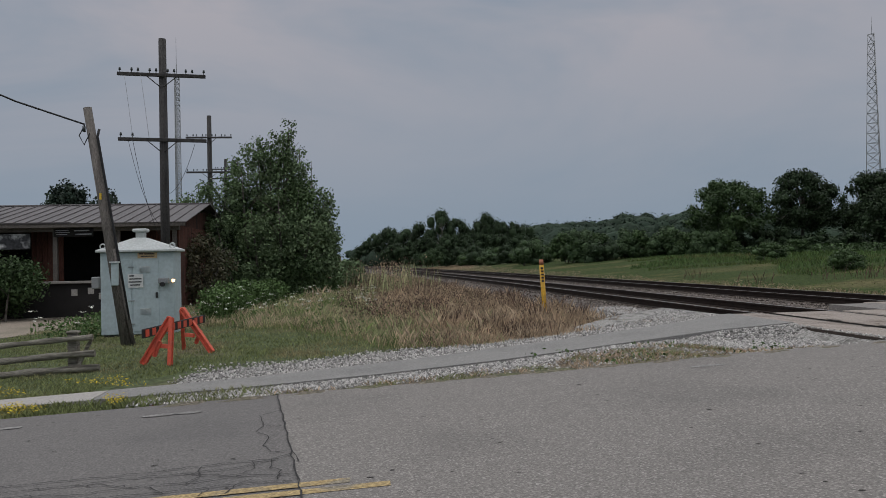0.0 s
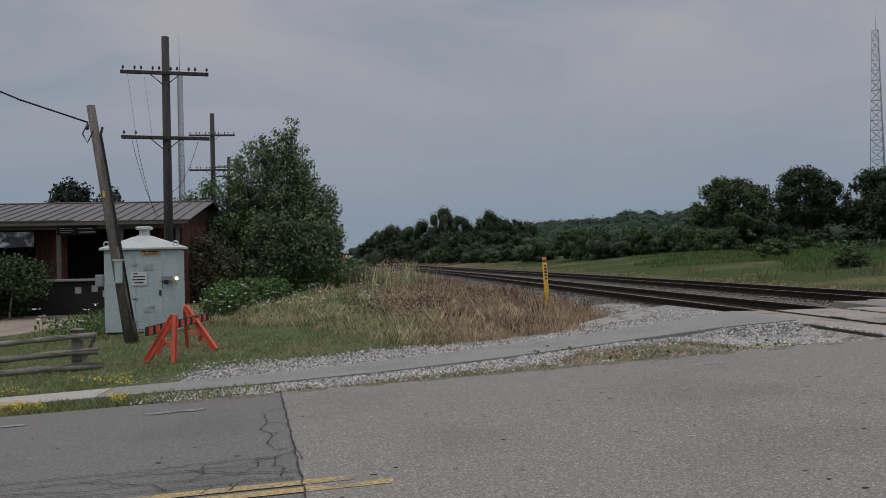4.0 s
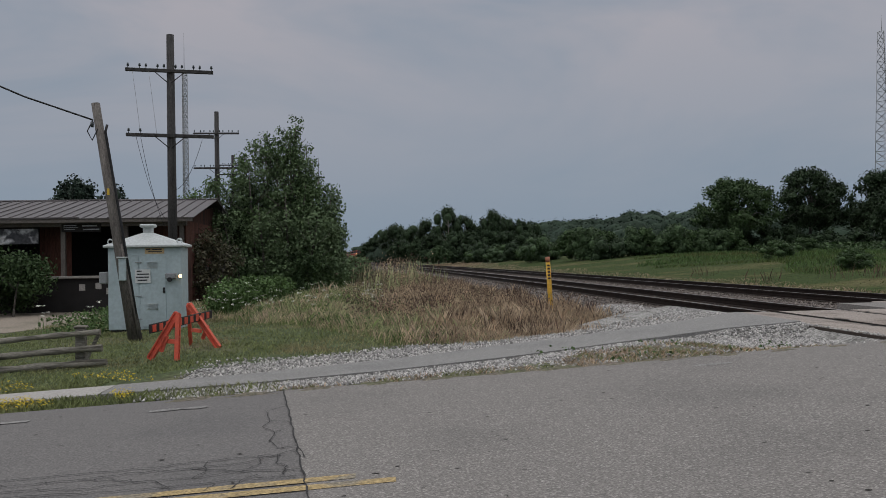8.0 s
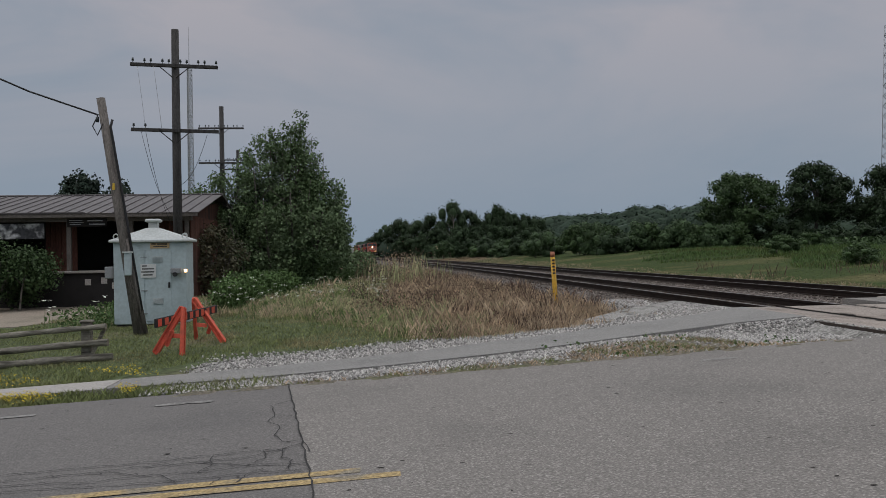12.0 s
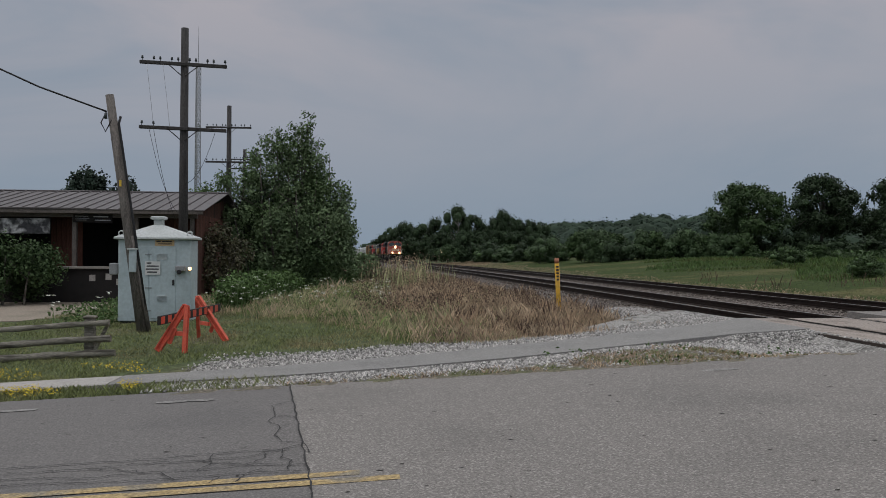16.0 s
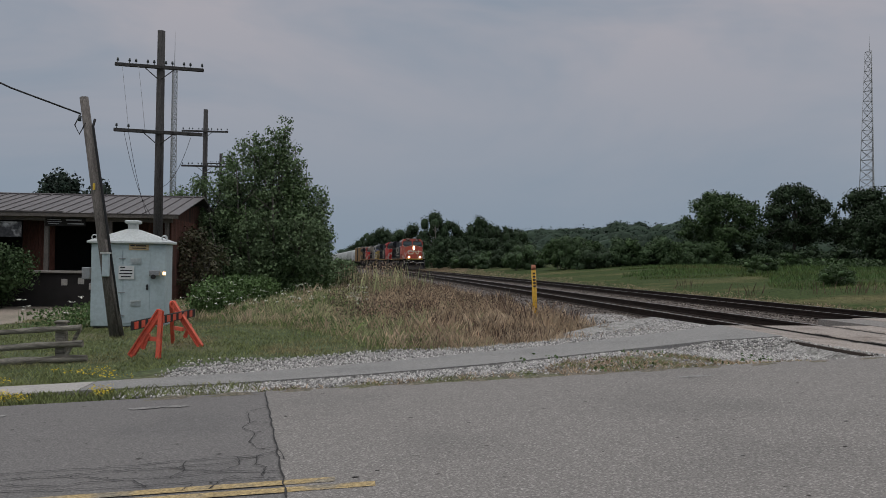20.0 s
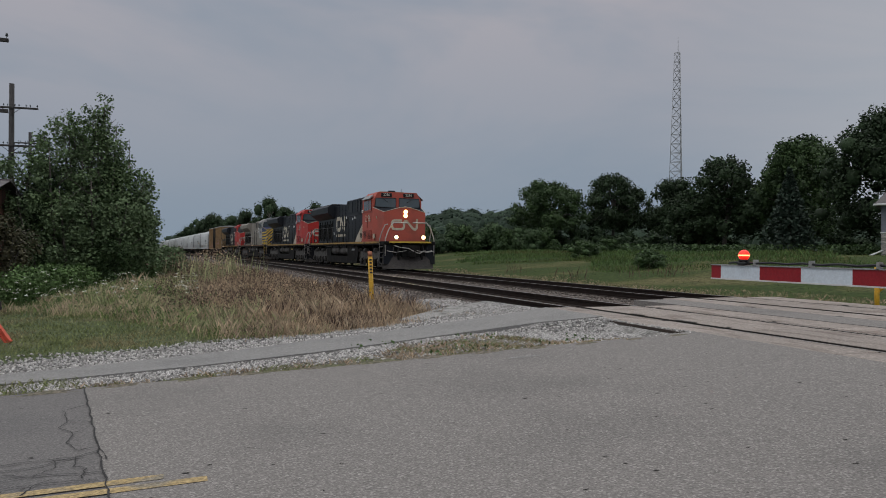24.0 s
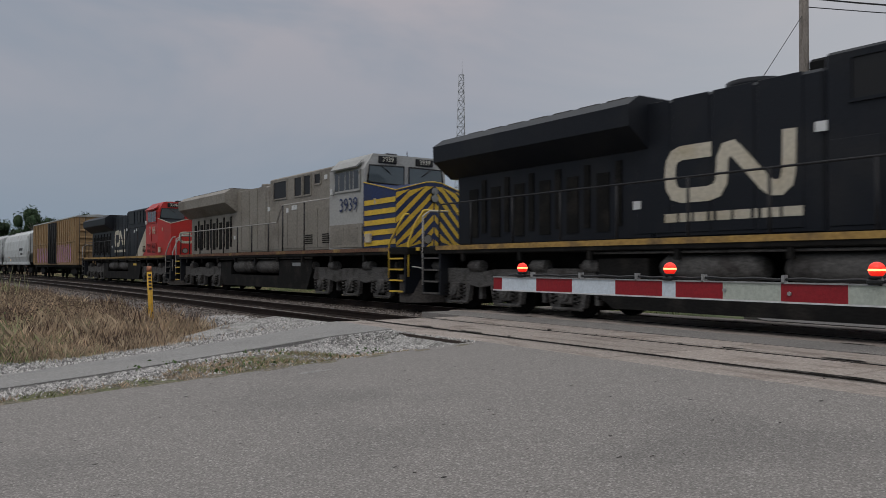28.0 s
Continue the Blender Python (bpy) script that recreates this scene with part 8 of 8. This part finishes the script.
x, y = region(5200, -9, -2.7, 9.3, 9.82, lambda x, y: patchy(x, y, 1.7, 2.0) > 0.42)
leaves("yellow_flowers", np.stack([x, y, height(x, y) + rg.uniform(0.04, 0.12, len(x))], -1), 0.024, M_PETAL_Y, "small yellow flowers in the verge", "flowers", 43, up=2)
x, y = region(1500, -7, -2.6, 10.7, 12.0, lambda x, y: patchy(x, y, 1.7, 1.0) > 0.5)
leaves("yellow_flowers", np.stack([x, y, height(x, y) + rg.uniform(0.05, 0.1, len(x))], -1), 0.028, M_PETAL_Y, "small yellow flowers behind the slabs", "flowers", 44, up=2)
x, y = region(7500, -1.6, 6.3, 9.15, 10.8, lambda x, y: (y < verge_line(x) + 0.1 * np.sin(5 * x)) & (patchy(x, y, 2.3, 0.4) > 0.38))
n = len(x)
blades("verge_tufts", x, y, height(x, y) + 0.01, rg.uniform(0.015, 0.075, n), 0.011, 1.4, M_GRASS_DRY, "dry tufts in the soil beside the road", 45)
x, y = region(15000, -2.4, 6.4, 9.15, 10.7, lambda x, y: (y < verge_line(x)) & (patchy(x, y, 2.7, 1.4) > 0.5))
n = len(x)
blades("verge_tufts", x, y, height(x, y) + 0.01, rg.uniform(0.015, 0.06, n), 0.011, 1.3, M_GRASS, "green weeds in the soil beside the road", 46)
x, y = region(900, 2.2, 6.2, 9.2, 10.9, lambda x, y: patchy(x, y, 3.9, 0.9) > 0.74)
leaves("verge_herbs", np.stack([x, y, height(x, y) + rg.uniform(0.02, 0.09, len(x))], -1), 0.05, M_HERB, "low green herbs in the gravel verge", "weeds", 47)


def tall_keep(x, y):
    r = x - bend(y)
    front = meadow_front(x)
    back = r < 5.35 - 0.25 * np.sin(y * 0.9)
    return (y > front) & back & (x > -4.3 + 0.5 * np.sin(y * 0.7) - np.clip((y - 21) * 0.25, 0, 3))


x, y = region(390000, -6.5, 5.7, 12.5, 66, tall_keep, 2.1)
cx, cy = x[::34], y[::34]                   # tufts, each of one habit and colour
k_ = np.arange(len(cx)).repeat(34)
r_ = rg.uniform(0.05, 0.22, len(cx)) * (1 + 0.02 * cy)
x = cx[k_] + rg.normal(size=len(k_)) * r_[k_]
y = cy[k_] + rg.normal(size=len(k_)) * r_[k_]
tuft_h = np.clip(rg.normal(0.50, 0.20, len(cx)), 0.15, 0.95) * (0.45 + 0.9 * patchy(cx, cy, 1.1)) * (0.55 + 0.45 * np.clip((cy - meadow_front(cx)) / 2.0, 0, 1))
dry = rg.uniform(0, 1, len(cx)) < dry_side(cx, cy)
pick = rg.uniform(0, 1, len(cx))
HABITS = (
    (dry & (pick < 0.42), M_GRASS_DRY, 0.50, 0.5, "tall dry tan grass beside the track"),
    (dry & (pick >= 0.42) & (pick < 0.80), M_STRAW, 0.42, 0.9, "bent pale straw beside the track"),
    (dry & (pick >= 0.80) & (pick < 0.96), M_WEED, 0.52, 0.35, "dark brown dead weed stems beside the track"),
    (dry & (pick >= 0.96), M_GRASS_TALL, 0.40, 0.6, "green tufts in the dry grass"),
    (~dry & (pick < 0.40), M_GRASS_TALL, 0.46, 0.6, "tall olive meadow grass by the poplars"),
    (~dry & (pick >= 0.40) & (pick < 0.68), M_LUSH, 0.36, 0.8, "lush green meadow grass by the poplars"),
    (~dry & (pick >= 0.68) & (pick < 0.90), M_STRAW, 0.50, 0.7, "pale seeding grass in the meadow"),
    (~dry & (pick >= 0.90), M_HERB, 0.40, 0.6, "dark green weeds in the meadow"),
)
for i, (m, material, top_, lean, lab) in enumerate(HABITS):
    q = m[k_]
    xx, yy = x[q], y[q]
    blades("tall_grass", xx, yy, height(xx, yy) - 0.02, top_ * tuft_h[k_[q]] * rg.uniform(0.45, 1.15, len(xx)), 0.0016 + 0.00026 * yy, lean, material, lab, 150 + i)
x, y = region(40000, -5.0, 5.7, 12.5, 40, tall_keep, 1.8)
blades("thatch", x, y, height(x, y) - 0.02, rg.uniform(0.03, 0.12, len(x)), 0.007 + 0.0004 * y, 1.6, M_GRASS_DRY, "low matted thatch under the tall grass", 170)
x, y = region(16000, -0.6, 4.8, 15.5, 48, lambda x, y: tall_keep(x, y) & (patchy(x, y, 0.8, 2.2) > 0.62), 1.6)
leaves("seed_heads", np.stack([x, y, height(x, y) + rg.uniform(0.25, 0.62, len(x))], -1), 0.045, M_WEED, "dark brown seed heads in the dry grass", "weeds", 53)
x, y = region(4200, -5, 2.0, 15.5, 45, lambda x, y: tall_keep(x, y) & (rg.uniform(0, 1, len(x)) > dry_side(x, y)), 1.6)
leaves("meadow_leaves", np.stack([x, y, height(x, y) + rg.uniform(0.03, 0.6, len(x))], -1), 0.05, M_HERB, "leafy green weeds in the meadow grass", "weeds", 54)


def umbels(n, x0, x1, y0, y1, lo, hi, r, label, seed, keep=None):
    x, y = region(n, x0, x1, y0, y1, keep, 1.4)
    k = len(x)
    hub = np.stack([x, y, height(x, y) + rg.uniform(lo, hi, k)], -1)
    pts = (hub[:, None, :] + rg.normal(size=(k, 9, 3)) * np.array([r, r, r * 0.25])).reshape(-1, 3)
    leaves("white_flowers", pts, r * 1.3, M_PETAL_W, label, "flowers", seed, up=3)
    blades("flower_stems", x, y, height(x, y), hub[:, 2] - height(x, y), np.full(k, 0.012), 0.05, M_HERB, "thin green flower stems", seed + 1)


umbels(110, -4.6, 0.6, 20, 36, 0.35, 0.65, 0.04, "white wild carrot flowers in the meadow", 61)
umbels(9, -8.2, -6.5, 20, 27, 0.4, 0.8, 0.06, "white wild carrot flowers beside the cabinet", 63)
umbels(24, -4.8, -3.2, 23.5, 30, 0.5, 1.1, 0.04, "white flowers on tall weeds by the cabinet", 65)
x, y = region(2600, -4.75, -2.7, 24.5, 33, lambda x, y: x < -4.0 + 0.16 * (y - 24.5))
n = len(x)
top_ = (0.55 + 0.65 * patchy(x, y, 1.6)) * rg.uniform(0.75, 1.1, n)
blades("tall_weed_stems", x, y, height(x, y) - 0.02, top_, np.full(n, 0.02), 0.12, M_HERB, "dark green upright weed stems beside the cabinet", 66)
q_ = rg.uniform(0.1, 1.0, (n, 9))
pts = np.stack([np.repeat(x, 9), np.repeat(y, 9), np.repeat(height(x, y), 9) + (q_ * top_[:, None]).ravel()], -1) + rg.normal(size=(9 * n, 3)) * np.array([0.05, 0.05, 0.01])
leaves("tall_weeds", pts, 0.11, M_HERB, "tall dark leafy weeds beside the cabinet", "weeds", 67, up=0.8)
x, y = region(1800, -8.0, -6.4, 20.5, 26)
leaves("tall_weeds", np.stack([x, y, height(x, y) + rg.uniform(0, 0.5, len(x))], -1), 0.09, M_HERB, "low leafy weeds beside the cabinet", "weeds", 68)

for k, (cx, cy, sd, n_) in enumerate(((1.5, 33.0, 0.55, 90), (0.6, 30.0, 0.5, 50), (2.4, 36.0, 0.6, 60), (0.9, 36.5, 0.6, 45), (1.6, 40.0, 0.6, 40))):
    x, y = cx + rg.normal(size=n_) * sd, cy + rg.normal(size=n_) * sd * 1.6
    top_ = rg.uniform(0.5, 1.45, n_)
    blades("weed_stalks", x, y, height(x, y) - 0.02, top_, np.full(n_, 0.024), 0.22, M_GRASS_TALL, "tall thin pale weed stalks beside the ballast", 90 + k)
    pts = np.stack([np.repeat(x, 7), np.repeat(y, 7), np.repeat(height(x, y) + top_ * 0.9, 7)], -1) + rg.normal(size=(7 * n_, 3)) * np.array([0.07, 0.07, 0.14])
    leaves("weed_heads", pts, 0.07, M_WEED if k else M_GRASS_DRY, "brown seed heads on tall weeds", "weeds", 95 + k)

# field beyond the tracks
turf = sheet([10 + 1.5 * i for i in range(60)], [14 + 2.0 * i for i in range(52)], lambda x, y: height(x, y) + np.where((x - bend(y) > 16.4) & (y > 15.5), 0.03, -0.5))
single("field_turf", turf, M_TURF, "mown green turf of the field beyond the tracks", "grass", kind="structure")


def field_keep(x, y):
    r = x - bend(y)
    return (r > 16.2) & (y > 14.0) & ((x < 42) | (y > 52 - 0.2 * x))


x, y = region(120000, 12, 62, 11.8, 105, lambda x, y: field_keep(x, y), 1.7)
n = len(x)
blades("field_grass", x, y, height(x, y) - 0.02, rg.uniform(0.03, 0.10, n), 0.010 + 0.0007 * np.hypot(x, y), 1.3, M_GRASS_FIELD, "bright green mown field beyond the tracks", 71)
weedy = lambda x, y: (x - bend(y) > 24.0 + 2.2 * np.sin(y * 0.3)) & (x > 0.38 * y + 2 * np.sin(y)) & (y > 1.3 * x - 10)
x, y = region(150000, 18, 62, 24, 92, weedy, 1.3)
n = len(x)
top_ = rg.uniform(0.10, 0.36, n) * (0.25 + 1.3 * patchy(x, y, 0.45) ** 1.4)
which = patchy(x, y, 0.27, 1.7) + rg.normal(size=n) * 0.16
for q, material, lab, sd in ((which < 0.42, M_HERB, "dark green weeds along the field", 72), ((which >= 0.42) & (which < 0.66), M_MEADOW, "rank green grass along the field", 76), (which >= 0.66, M_GRASS_FIELD, "pale seeding grass along the field", 77)):
    blades("field_weeds", x[q], y[q], height(x[q], y[q]), top_[q], 0.008 + 0.0006 * np.hypot(x[q], y[q]), 0.7, material, lab, sd)
for k, (x, y, h) in enumerate(((23.6, 36.0, 1.05), (25.2, 38.5, 0.8), (27.5, 50.0, 1.3), (33.0, 56.0, 1.2))):
    tree("field_bush", "small rounded green bush in the field", x, y, float(height(np.array(x), np.array(y))), h, h * 0.95, 620 + k, M_LEAF_MID, 0.10, 2600, 0.02, 22, 0.03, 0.33, stems=3, shell=0.6, up=0.3, dense=0.6, loose=1.1)
x, y = region(30000, 34, 60, 40, 80, lambda x, y: (x * 0.75 + y > 82 + 2 * np.sin(x)) & (x * 0.75 + y < 94) & (x > 0.46 * y))
leaves("field_weeds", np.stack([x, y, height(x, y) + rg.uniform(0, 0.8, len(x))], -1), 0.26, M_LEAF_MID, "dark weeds before the tree row", "weeds", 73)
x, y = region(130000, 2, 26, 16.3, 150, lambda x, y: (x - bend(y) > 15.0) & (x - bend(y) < 18.4 + 0.7 * np.sin(y * 0.4) + np.clip((y - 45) * 0.06, 0, 5)), 1.5)
n = len(x)
blades("dry_fringe", x, y, height(x, y) - 0.02, rg.uniform(0.03, 0.15, n), 0.005 + 0.0004 * y, 1.1, M_GRASS_DRY, "dry tan grass fringe along the far track", 74)
for k, (x, y) in enumerate(((20.4, 32.0), (21.5, 31.0), (17.8, 33.5), (18.6, 42.0))):
    x_, y_ = x + rg.normal(size=36) * 0.4, y + rg.normal(size=36) * 0.4
    blades("dead_stalks", x_, y_, height(x_, y_), rg.uniform(0.2, 0.75, 36), np.full(36, 0.011), 0.5, M_WEED, "clump of dead brown weed stalks", 80 + k)

motions()
